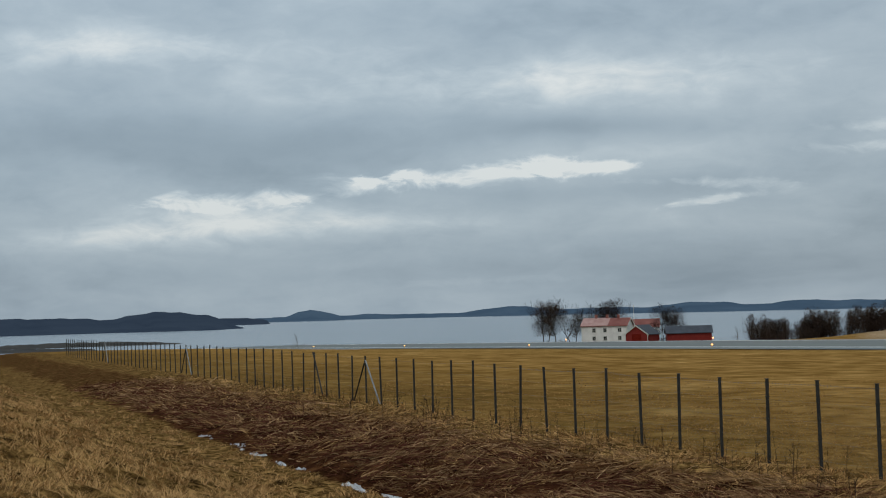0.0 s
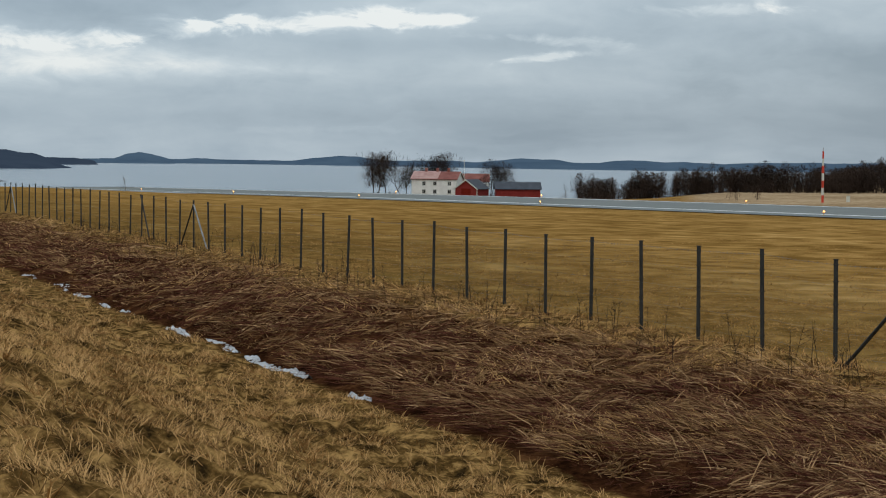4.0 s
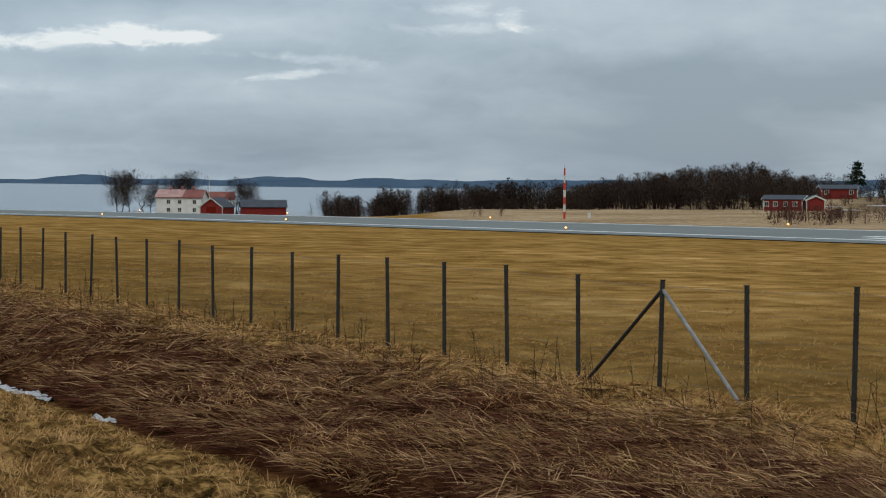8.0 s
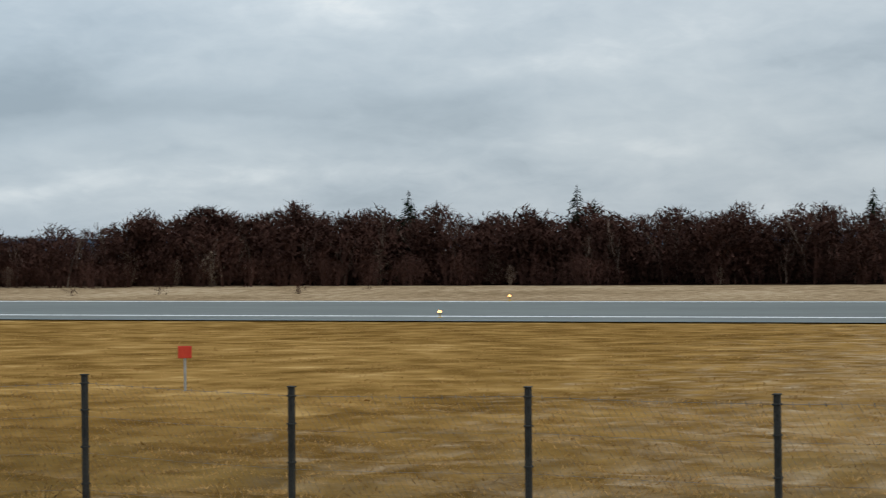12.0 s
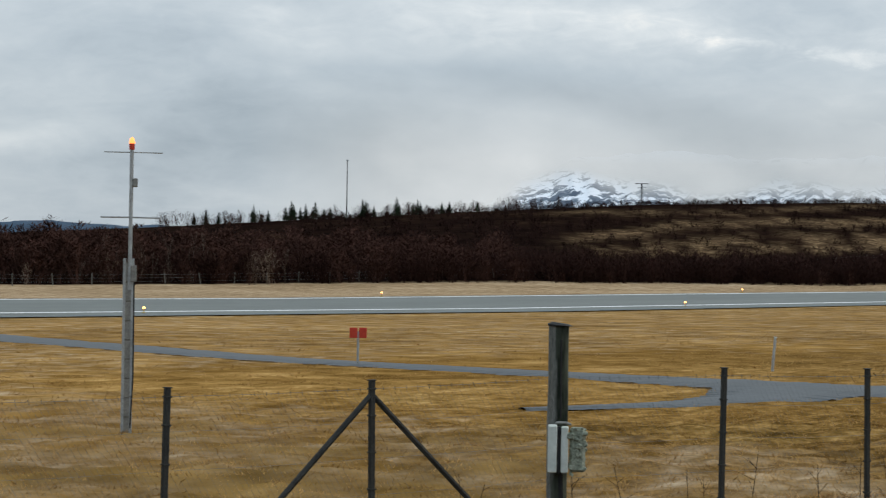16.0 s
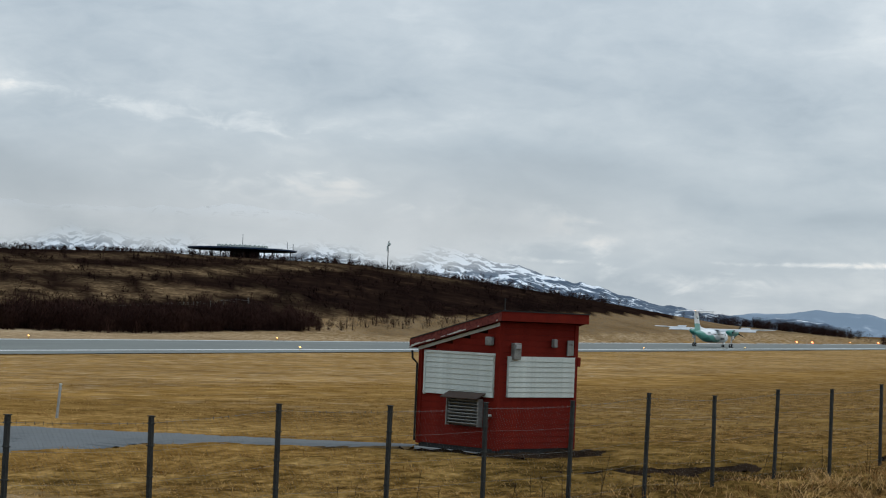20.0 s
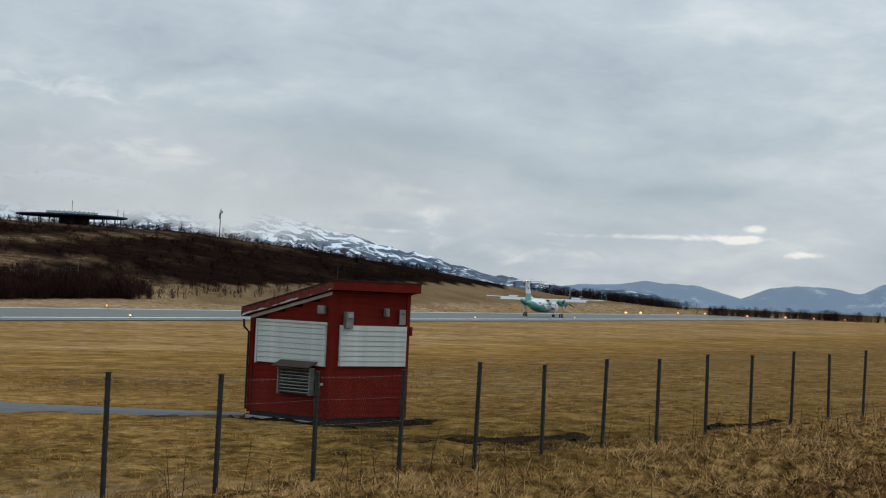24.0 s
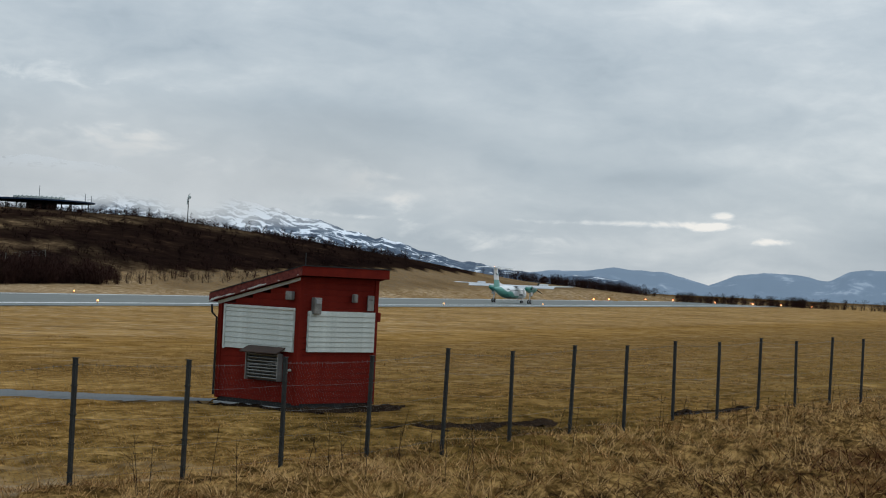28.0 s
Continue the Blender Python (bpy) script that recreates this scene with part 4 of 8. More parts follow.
SIGN_RED = surface("sign_red", (0.42, 0.035, 0.02), (0.55, 0.06, 0.03), 0.5, 4, 30, 0.05, 0.002)
GALV_PALE = surface("pale_galvanised", (0.24, 0.245, 0.24), (0.42, 0.43, 0.42), 0.5, 4, 30, 0.1, 0.002, 0.3)
WEATHERED = surface("weathered_grey_wood", (0.075, 0.068, 0.055), (0.20, 0.185, 0.155), 0.9, 3.0, 30.0, 0.5, 0.006, stretch=(4, 4, 0.5))
LICHEN = surface("lichen_covered_box", (0.035, 0.045, 0.025), (0.38, 0.40, 0.31), 0.85, 14.0, 60.0, 0.5, 0.006)


def red_sign(b, r, panels, width):
    p = bearing(b, r)
    s = thing("marker_sign", pose(p.x, p.y, ground_at(p), 0, 0, -b), "red sign panel on a thin pale post in the grass", "sign")
    part("post", tube([(0, 0, -0.1), (0, 0, 1.05)], 0.035, 8), GALV_PALE, s)
    for k in range(panels):
        x = (k - (panels - 1) / 2) * (width + 0.05)
        part("panel", box(width, 0.05, 0.32, (x, -0.03, 1.0), 0.01), SIGN_RED, s, "red panel")
    part("bracket", box(0.3, 0.04, 0.05, (0, 0.02, 1.0), 0.005), GALV_PALE, s)


red_sign(41.83, 61.0, 2, 0.24)
red_sign(-26.3, 52.0, 1, 0.36)


def marker_dome():
    p = bearing(0.0, 40.3)
    s = thing("marker_bollard", pose(p.x, p.y, ground_at(p)), "white capped marker bollard in dry grass", "bollard")
    part("post", tube([(0, 0, -0.1), (0, 0, 1.18)], 0.045, 10), GALV_PALE, s)
    part("cap", loft([[(r * math.cos(a), r * math.sin(a), z) for a in [2 * math.pi * j / 12 for j in range(12)]] for r, z in ((0.17, 1.18), (0.18, 1.22), (0.16, 1.25), (0.03, 1.42))]), WHITE_WOOD, s, "white conical cap")


marker_dome()


def stake():
    p = bearing(53.8, 58.5)
    s = thing("marker_stake", pose(p.x, p.y, ground_at(p), 2, 4, 0), "pale leaning marker stake in the grass", "stake")
    part("stake", box(0.09, 0.05, 1.0, (0, 0, 0.45), 0.01), GALV_PALE, s)
    part("cap", box(0.1, 0.06, 0.05, (0, 0, 0.97), 0.01), WHITE_WOOD, s)


stake()


def beacon_pole():
    p = bearing(35.2, 36.2)
    s = thing("beacon_pole", pose(p.x, p.y, ground_at(p), 0, 0, -35), "tall grey lattice pole with cross arms and a lit orange beacon", "pole")
    for x in (-0.075, 0.075):
        part("leg", box(0.05, 0.05, 3.25, (x, 0, 1.55), 0.008), GALV_PALE, s)
    for k in range(9):
        part("rung", box(0.14, 0.03, 0.03, (0, 0, 0.3 + 0.35 * k), 0.004), WEATHERED, s)
    part("board", box(0.10, 0.012, 3.1, (0, 0.0, 1.55)), GREY_METAL, s)
    part("mast", tube([(0.02, 0, 2.6), (0.02, 0, 5.15)], 0.035, 8), GALV_PALE, s)
    part("cross_arm", tube([(-0.52, 0, 3.92), (0.55, 0, 3.92)], 0.018, 6), GALV_PALE, s)
    part("cross_arm", tube([(-0.48, 0, 5.1), (0.58, 0, 5.1)], 0.012, 6), GALV_PALE, s)
    part("junction_box", box(0.09, 0.08, 0.16, (0.09, 0, 4.55), 0.01), GREY_METAL, s)
    part("junction_box", box(0.11, 0.08, 0.3, (0.09, -0.03, 2.9), 0.01), GREY_METAL, s)
    part("conduit", tube([(0.1, -0.02, 2.75), (0.11, -0.03, 1.0), (0.07, -0.03, 0.1)], 0.014, 5), BLACK, s)
    lamp = part("beacon", tube([(0.02, 0, 5.15), (0.02, 0, 5.26)], 0.05, 8), SIGN_RED, s)
    part("lens", dome(0.055, 0.12, 5.26), glowing("orange_glass", (1.0, 0.25, 0.06), 2.2), lamp, "lit orange lens").location = (0.02, 0, 0)


beacon_pole()


def algae_wood():
    """Old round timber, silver grey with dark green algae on its damp side."""
    m = surface("algae_covered_wood", (0.022, 0.022, 0.017), (0.25, 0.245, 0.215), 0.9, 2.4, 40.0, 0.6, 0.006, stretch=(4, 4, 0.6))
    n, l = node_set(m)
    b = n["Principled BSDF"]
    grey = b.inputs["Base Color"].links[0].from_socket
    tc = n.new("ShaderNodeTexCoord")
    sep = n.new("ShaderNodeSeparateXYZ")
    l.new(tc.outputs["Object"], sep.inputs[0])
    t = n.new("ShaderNodeTexNoise")
    t.inputs["Scale"].default_value, t.inputs["Detail"].default_value = 9.0, 6
    mp = n.new("ShaderNodeMapping")
    mp.inputs["Scale"].default_value = (1, 1, 0.35)
    l.new(tc.outputs["Object"], mp.inputs[0])
    l.new(mp.outputs[0], t.inputs["Vector"])
    add = n.new("ShaderNodeMath")
    add.operation = "MULTIPLY_ADD"
    l.new(sep.outputs[0], add.inputs[0])
    add.inputs[1].default_value = 7.0
    l.new(t.outputs[0], add.inputs[2])
    edge = n.new("ShaderNodeMapRange")
    edge.inputs[1].default_value, edge.inputs[2].default_value = 0.24, 0.40
    l.new(add.outputs[0], edge.inputs[0])
    green = n.new("ShaderNodeValToRGB")
    green.color_ramp.elements[0].position, green.color_ramp.elements[0].color = 0.4, (0.012, 0.016, 0.010, 1)
    green.color_ramp.elements[1].position, green.color_ramp.elements[1].color = 0.68, (0.085, 0.092, 0.066, 1)
    l.new(t.outputs[0], green.inputs[0])
    mix = n.new("ShaderNodeMix")
    mix.data_type = "RGBA"
    l.new(edge.outputs[0], mix.inputs[0])
    l.new(grey, mix.inputs[6])
    l.new(green.outputs[0], mix.inputs[7])
    l.new(mix.outputs[2], b.inputs["Base Color"])
    return m


def wooden_post():
    p = bearing(47.66, 15.2)
    g = ground_at(p)
    s = thing("wooden_post", pose(p.x, p.y, g, 0, 0, -47.6), "weathered wooden post with a lichen covered service box", "post")
    h = 4.14 - g
    bm = bmesh.new()
    rng = random.Random(3)
    rings = []
    for k in range(25):
        z = -0.2 + (h + 0.2) * k / 24
        rings.append([(0.079 * (1 + rng.uniform(-0.04, 0.04)) * math.cos(a), 0.079 * (1 + rng.uniform(-0.04, 0.04)) * math.sin(a), z) for a in [2 * math.pi * j / 14 for j in range(14)]])
    part("shaft", loft(rings, bm), algae_wood(), s)
    part("cap", tube([(0.01, 0, h), (0.01, 0, h + 0.008), (0.012, 0, h + 0.022)], [0.098, 0.1, 0.07], 14), BLACK, s, "dark metal cap")
    bx = part("service_box", box(0.07, 0.13, 0.36, (-0.035, -0.15, h - 0.93), 0.008), WHITE_WOOD, s, "white service box")
    part("cover", box(0.055, 0.12, 0.35, (0.058, -0.155, h - 0.935), 0.008), WHITE_WOOD, bx)
    part("strap", box(0.026, 0.11, 0.36, (0.014, -0.15, h - 0.94), 0.004), BLACK, bx, "black strap")
    crust = bmesh.new()
    for k in range(46):
        x, z = rng.uniform(0.10, 0.215), h - 0.93 + rng.uniform(-0.17, 0.17) - 0.03 * rng.random()
        q = rng.uniform(0.018, 0.042)
        box(q * rng.uniform(0.8, 1.6), q * rng.uniform(0.9, 2.0), q * rng.uniform(0.6, 1.3), (x, -0.15 + rng.uniform(-0.05, 0.05), z), q * 0.2, crust, Matrix.Rotation(rng.uniform(-0.9, 0.9), 3, "Y"))
    box(0.12, 0.10, 0.34, (0.155, -0.14, h - 0.935), 0.02, crust)
    part("lichen_crust", crust, LICHEN, bx, "grey green lichen crust")
    part("clamp", tube([(-0.02, -0.08, h - 0.76), (0.0, -0.12, h - 0.735), (0.07, -0.12, h - 0.735), (0.1, -0.08, h - 0.75)], 0.012, 6), GREY_METAL, s)
    part("cable", tube([(0.02, -0.085, h - 0.1), (0.025, -0.085, h - 0.7)], 0.008, 5), BLACK, s)
    part("cable", tube([(0.03, -0.12, h - 1.1), (0.04, -0.10, h - 1.5), (0.05, -0.09, 0.2)], 0.02, 6), BLACK, s)


wooden_post()


def banded_mast():
    p = bearing(-54.56, 279)
    s = thing("banded_mast", pose(p.x, p.y, ground_at(p)), "slim mast banded red and white beside the runway", "mast")
    n = 7
    for k in range(n):
        part("band", tube([(0, 0, 1.02 * k), (0, 0, 1.02 * (k + 1))], 0.17 if k < 5 else 0.12, 8), SIGN_RED if k % 2 == 0 else WHITE_WOOD, s, "red band" if k % 2 == 0 else "white band")
    part("spike", tube([(0, 0, 1.02 * n), (0, 0, 1.02 * n + 0.5)], 0.04, 6), GALV_PALE, s)


banded_mast()


def thin_mast(b, r, top, kind):
    p = bearing(b, r)
    g = ground_at(p)
    s = thing("antenna_mast", pose(p.x, p.y, g, 0, 0, -b), "thin grey antenna mast on the heath hill", "antenna")
    z = top - g
    part("pole", tube([(0, 0, -0.3), (0, 0, z)], [0.16, 0.1], 6), DARK_STEEL, s)
    if kind == "tee":
        part("cross_arm", box(3.4, 0.15, 0.18, (0, 0, z), 0.02), DARK_STEEL, s)
        part("cross_arm", box(2.4, 0.12, 0.14, (0, 0, z - 1.1), 0.02), DARK_STEEL, s)
        for x in (-0.5, 0.5):
            part("leg", tube([(x, 0, -0.3), (x * 0.4, 0, z - 0.2)], 0.07, 5), GALV, s)
    elif kind == "dish":
        part("dish", tube([(0.2, -0.3, z - 0.8), (0.25, -0.5, z - 0.8)], [0.5, 0.42], 10), WHITE_WOOD, s)
        part("aerial", tube([(0.3, 0, z - 1.4), (0.3, 0, z + 0.3)], 0.05, 5), GALV, s)
        part("antenna_panel", box(0.35, 0.2, 1.6, (-0.25, -0.1, z - 2.0), 0.03), WHITE_WOOD, s)
    else:
        part("tip", box(0.5, 0.3, 0.3, (0, 0, z), 0.04), GALV, s)


thin_mast(41.43, 430, 4.7 + 430 * math.tan(radians(2.58)), "plain")
thin_mast(49.98, 520, 4.7 + 520 * math.tan(radians(2.05)), "tee")
thin_mast(63.07, 540, 4.7 + 540 * math.tan(radians(2.18)), "dish")


def radio_beacon():
    """The navigation beacon: a round counterpoise deck on struts, over a hut."""
    p = bearing(58.85, 545)
    g = ground_at(p)
    deck = 4.7 + 545 * math.tan(radians(1.72)) - g
    s = thing("radio_beacon", pose(p.x, p.y, g, 0, 0, -58.85), "round dark platform on steel struts with a ring of white antennas", "radio beacon")
    ring = [2 * math.pi * j / 40 for j in range(40)]
    part("deck", loft([[(r * math.cos(a), r * math.sin(a), z) for a in ring] for r, z in ((14.6, deck + 0.1), (15.0, deck + 0.2), (15.0, deck + 0.55), (14.5, deck + 0.62), (8, deck + 0.85), (0.2, deck + 0.95))]), surface("deck_steel", (0.012, 0.022, 0.045), (0.028, 0.045, 0.08), 0.6, 0.4, 4, 0.1, 0.01, 0.0, spec=0.1), s)
    for r, n in ((13.4, 18), (8.5, 12)):
        for k in range(n):
            a = 2 * math.pi * (k + 0.5) / n
            part("strut", tube([(r * math.cos(a), r * math.sin(a), -1.2), (r * math.cos(a), r * math.sin(a), deck + 0.1)], 0.10, 5), DARK_STEEL, s)
    hut = part("hut", box(8, 5, deck + 0.8, (0.6, 0, deck / 2 - 0.4), 0.05), BROWN_METAL, s, "brown hut under the deck")
    part("door", box(1.0, 0.08, 2.0, (1.4, -2.53, 1.1), 0.02), BLACK, hut)
    for k in range(30):
        a = 2 * math.pi * k / 30
        part("antenna", tube([(6.7 * math.cos(a), 6.7 * math.sin(a), deck + 1.0), (6.7 * math.cos(a), 6.7 * math.sin(a), deck + 1.55)], 0.3, 6), WHITE_WOOD, s)
    part("screen", loft([[(r * math.cos(a), r * math.sin(a), z) for a in ring] for r, z in ((6.3, deck + 1.0), (6.3, deck + 1.4), (6.1, deck + 1.4), (6.1, deck + 1.0))], cap=False), WHITE_WOOD, s, "white antenna ring")
    part("centre_antenna", tube([(0, 0, deck + 1), (0, 0, deck + 4.6)], 0.09, 6), GALV, s)
    for x, z in ((12.3, 2.9), (13.9, 2.4)):
        part("aerial", tube([(x, 0, -1), (x, 0, deck + z)], 0.09, 5), GALV, s)


radio_beacon()

# ---- houses across the runway ----
HOUSE_WHITE = surface("white_house_wall", (0.60, 0.60, 0.56), (0.78, 0.78, 0.74), 0.7, 0.8, 12.0, 0.2, 0.004)
FADED_ROOF = surface("faded_red_tiles", (0.30, 0.17, 0.15), (0.46, 0.30, 0.27), 0.8, 0.8, 6.0, 0.2, 0.02)
ROOF_RED = surface("red_roof", (0.13, 0.035, 0.028), (0.26, 0.10, 0.08), 0.7, 0.6, 6.0, 0.2, 0.02)
ROOF_GREY = surface("grey_roof", (0.030, 0.036, 0.046), (0.065, 0.075, 0.092), 0.7, 0.6, 6.0, 0.2, 0.02)
DULL_GLASS = surface("window_glass", (0.010, 0.012, 0.014), (0.03, 0.034, 0.038), 0.12, 1, 6, 0, 0.001, 0.0, spec=0.6)
HOUSE_RED = surface("falun_red_wall", (0.15, 0.016, 0.014), (0.24, 0.032, 0.024), 0.85, 1.2, 14, 0.3, 0.01, stretch=(6, 6, 1))


def house(name, b, r, z, turn, w, d, h, rise, wall, roof, windows, label, category, gable_front=False, chimney=0, trim=True, door=None):
    """A gabled house. Local x along the front, y away from the camera; the ridge runs along x, or along y with gable_front."""
    p = bearing(b, r, z)
    s = thing(name, Matrix.Translation(p) @ pose(0, 0, 0, 0, 0, -b + turn), label, category)
    ridge_x = not gable_front
    run, across = (w, d) if ridge_x else (d, w)
    bm = bmesh.new()
    prof = [(-across / 2, -0.6), (across / 2, -0.6), (across / 2, h), (0, h + rise), (-across / 2, h)]
    put = (lambda u, v, zz: (u, v, zz)) if ridge_x else (lambda u, v, zz: (v, u, zz))
    loft([[put(-run / 2, a, q) for a, q in prof], [put(run / 2, a, q) for a, q in prof]], bm)
    part("wall", bm, wall, s)
    for sgn in (-1, 1):
        over = 0.35
        slope = rise / (across / 2)
        q = [(sgn * (across / 2 + over), h - over * slope + 0.03), (0, h + rise + 0.03), (0, h + rise + 0.17), (sgn * (across / 2 + over), h - over * slope + 0.17)]
        part("roof", loft([[put(-run / 2 - over, a, c) for a, c in q], [put(run / 2 + over, a, c) for a, c in q]]), roof, s)
        if trim:
            for e in (-1, 1):
                u = e * (run / 2 + over + 0.02)
                a0, c0, a1, c1 = q[0][0], q[0][1], q[1][0], q[1][1]
                part("bargeboard", loft([[put(u - 0.02, a0, c0 - 0.16), put(u + 0.02, a0, c0 - 0.16), put(u + 0.02, a0, c0 + 0.14), put(u - 0.02, a0, c0 + 0.14)], [put(u - 0.02, a1, c1 - 0.16), put(u + 0.02, a1, c1 - 0.16), put(u + 0.02, a1, c1 + 0.14), put(u - 0.02, a1, c1 + 0.14)]]), WHITE_WOOD, s)
    if trim:
        for x in (-w / 2, w / 2):
            part("corner_board", box(0.16, 0.08, h + 0.5, (x, -d / 2 - 0.03, h / 2 - 0.25)), WHITE_WOOD, s)
    for x, zz, ww, hh in windows:
        win = part("window", box(ww, 0.06, hh, (x, -d / 2 - 0.02, zz), 0.01), DULL_GLASS, s)
        for sx, sz, ox, oz in ((ww + 0.2, 0.1, 0, hh / 2), (ww + 0.2, 0.1, 0, -hh / 2), (0.1, hh, -ww / 2, 0), (0.1, hh, ww / 2, 0), (0.06, hh, 0, 0)):
            part("frame", box(sx, 0.1, sz, (x + ox, -d / 2 - 0.04, zz + oz)), WHITE_WOOD, win)
    if door:
        x, ww, hh, mat = door
        part("door", box(ww, 0.08, hh, (x, -d / 2 - 0.03, hh / 2 - 0.3), 0.02), mat, s)
    for k in range(chimney):
        x = -w / 2 + w * (k + 1) / (chimney + 1)
        part("chimney", box(0.6, 0.6, 1.3, (x, 0, h + rise + 0.4), 0.03), ROOF_RED, s)
    return s


wh = house("farmhouse", -65.62, 492, -3.6, -14, 11.4, 7.0, 4.3, 1.7, HOUSE_WHITE, ROOF_RED, [(x, z, 0.85, 1.0) for x in (-2.6, 0.2, 3.9) for z in (1.2, 3.2)], "white two-storey farmhouse with a red tiled roof", "house", chimney=3)
part("faded_roof", loft([[(-6.06, -3.88, 4.33), (-6.06, 0.0, 6.24), (-6.06, 0.0, 6.27), (-6.06, -3.88, 4.36)], [(0.9, -3.88, 4.33), (0.9, 0.0, 6.24), (0.9, 0.0, 6.27), (0.9, -3.88, 4.36)]]), FADED_ROOF, wh, "older faded half of the tiled roof", m=pose(0, 0, -0.02))
house("barn", -64.62, 470, -3.3, -22, 5.6, 7.5, 2.0, 2.0, HOUSE_RED, ROOF_GREY, [], "red barn with white gable boards", "barn", gable_front=True, door=(0, 2.4, 2.3, RED_WOOD))
house("barn", -63.3, 476, -3.3, 4, 10.6, 6.5, 1.9, 1.5, HOUSE_RED, ROOF_GREY, [], "long dark red barn with a grey roof", "barn", trim=False)
house("farmhouse", -64.55, 560, -4.6, 0, 8, 7, 4.2, 2.0, HOUSE_WHITE, ROOF_RED, [], "house behind the barns with a faded red roof", "house")
house("cabin", -48.22, 388, -0.3, -14, 7.6, 5.0, 2.0, 0.7, HOUSE_RED, ROOF_GREY, [(-3.2, 1.1, 0.8, 0.9), (-1.4, 1.1, 0.8, 0.9), (0.6, 1.1, 0.8, 0.9), (2.4, 1.1, 0.8, 0.9)], "low red wooden cabin with white window frames", "cabin")
house("cabin", -47.42, 386, -0.25, 6, 3.4, 5.2, 1.9, 0.75, HOUSE_RED, ROOF_GREY, [], "red cabin annexe with white gable boards", "cabin", gable_front=True)
house("cabin", -46.78, 470, 1.6, 12, 8.3, 5.0, 2.0, 0.8, HOUSE_RED, ROOF_GREY, [(-3.0, 1.2, 0.9, 1.0), (2.8, 1.2, 0.9, 1.0)], "red cabin beside a tall pine", "cabin")
house("cabin", -44.47, 372, -0.15, -8, 5.4, 5.2, 2.0, 1.1, HOUSE_RED, ROOF_GREY, [(-1.6, 1.1, 0.8, 0.9), (0.0, 1.1, 0.8, 0.9), (1.4, 1.1, 0.8, 0.9)], "red cabin with a slate blue roof", "cabin")
house("cabin", -45.15, 455, 1.0, 0, 4.4, 4.0, 1.6, 0.6, HOUSE_RED, ROOF_GREY, [(0.5, 1.1, 0.8, 0.8)], "small red outhouse among bare trees", "cabin")
house("equipment_hut", -33.45, 200, 0.2, 10, 1.7, 1.5, 1.0, 0.3, HOUSE_RED, ROOF_RED, [], "tiny red hut beside the runway", "hut", trim=False, door=(0.2, 0.6, 1.0, RED_WOOD))


def flagpole():
    p = bearing(-64.85, 470, -3.3)
    s = thing("flagpole", Matrix.Translation(p), "white flagpole in the farmyard", "flagpole")
    part("pole", tube([(0, 0, 0), (0, 0, 8.6)], [0.09, 0.05], 8), WHITE_WOOD, s)
    part("finial", dome(0.1, 0.12, 8.6), YELLOW_PAINT, s)


flagpole()


def white_cabinet():
    p = bearing(-53.84, 283)
    s = thing("white_cabinet", pose(p.x, p.y, ground_at(p), 0, 0, 54), "small white cabinet in the pale grass", "cabinet")
    part("body", box(0.5, 0.4, 0.85, (0, 0, 0.4), 0.02), WHITE_WOOD, s)
    part("lid", box(0.56, 0.46, 0.06, (0, 0, 0.85), 0.01), GREY_METAL, s)


white_cabinet()


def bank_track():
    """A gravel track that climbs a low grassy bank into the wood."""
    line = [bearing(8.6, 168, 0.15), bearing(11.2, 172, 0.3), bearing(13.6, 177, 0.5), bearing(15.2, 186, 0.8), bearing(16.7, 194, 1.4), bearing(17.9, 200, 1.9), bearing(19.4, 203, 2.0), bearing(21.5, 206, 1.2), bearing(25, 209, 0.3)]
    rng = random.Random(5)
    fine = []
    for p, q in zip(line, line[1:]):
        for k in range(8):
            fine.append(p.lerp(q, k / 8))
    bank, top = [], []
    for i, p in enumerate(fine):
        d = (fine[min(i + 1, len(fine) - 1)] - fine[max(i - 1, 0)]).normalized()
        side = Vector((-d.y, d.x, 0)).normalized()
        for k, (o, drop) in enumerate(((-5.5, 1), (-3.0, 0.45), (-1.5, 0.05), (1.5, 0.05), (3.0, 0.45), (5.5, 1))):
            q = p + side * (o + rng.uniform(-0.3, 0.3))
            g = ground_at(q) - 0.1
            bank.append((q.x, q.y, p.z * (1 - drop) + g * drop - 0.02 + rng.uniform(-0.08, 0.08) * (abs(o) > 2)))
        for o in (-0.95, 0.0, 0.95):
            q = p + side * (o + rng.uniform(-0.12, 0.12))
            top.append((q.x, q.y, p.z + 0.06))
    n = len(fine)
    tagged(part("bank", mesh_from("bank", bank, [(i * 6 + k, i * 6 + k + 1, i * 6 + k + 7, i * 6 + k + 6) for i in range(n - 1) for k in range(5)]), surface("bank_grass_cover", (0.12, 0.075, 0.036), (0.38, 0.26, 0.14), 0.95, 0.6, 5, 0.6, 0.06, world_space=True)), "low grassy bank at the wood's edge", "bank", kind="structure")
    tagged(part("track", mesh_from("track", top, [(i * 3 + k, i * 3 + k + 1, i * 3 + k + 4, i * 3 + k + 3) for i in range(n - 1) for k in range(2)]), surface("grey_gravel", (0.17, 0.155, 0.135), (0.34, 0.315, 0.28), 0.95, 0.5, 6, 0.5, 0.03, world_space=True)), "grey gravel track climbing into the wood", "track", kind="structure")


bank_track()


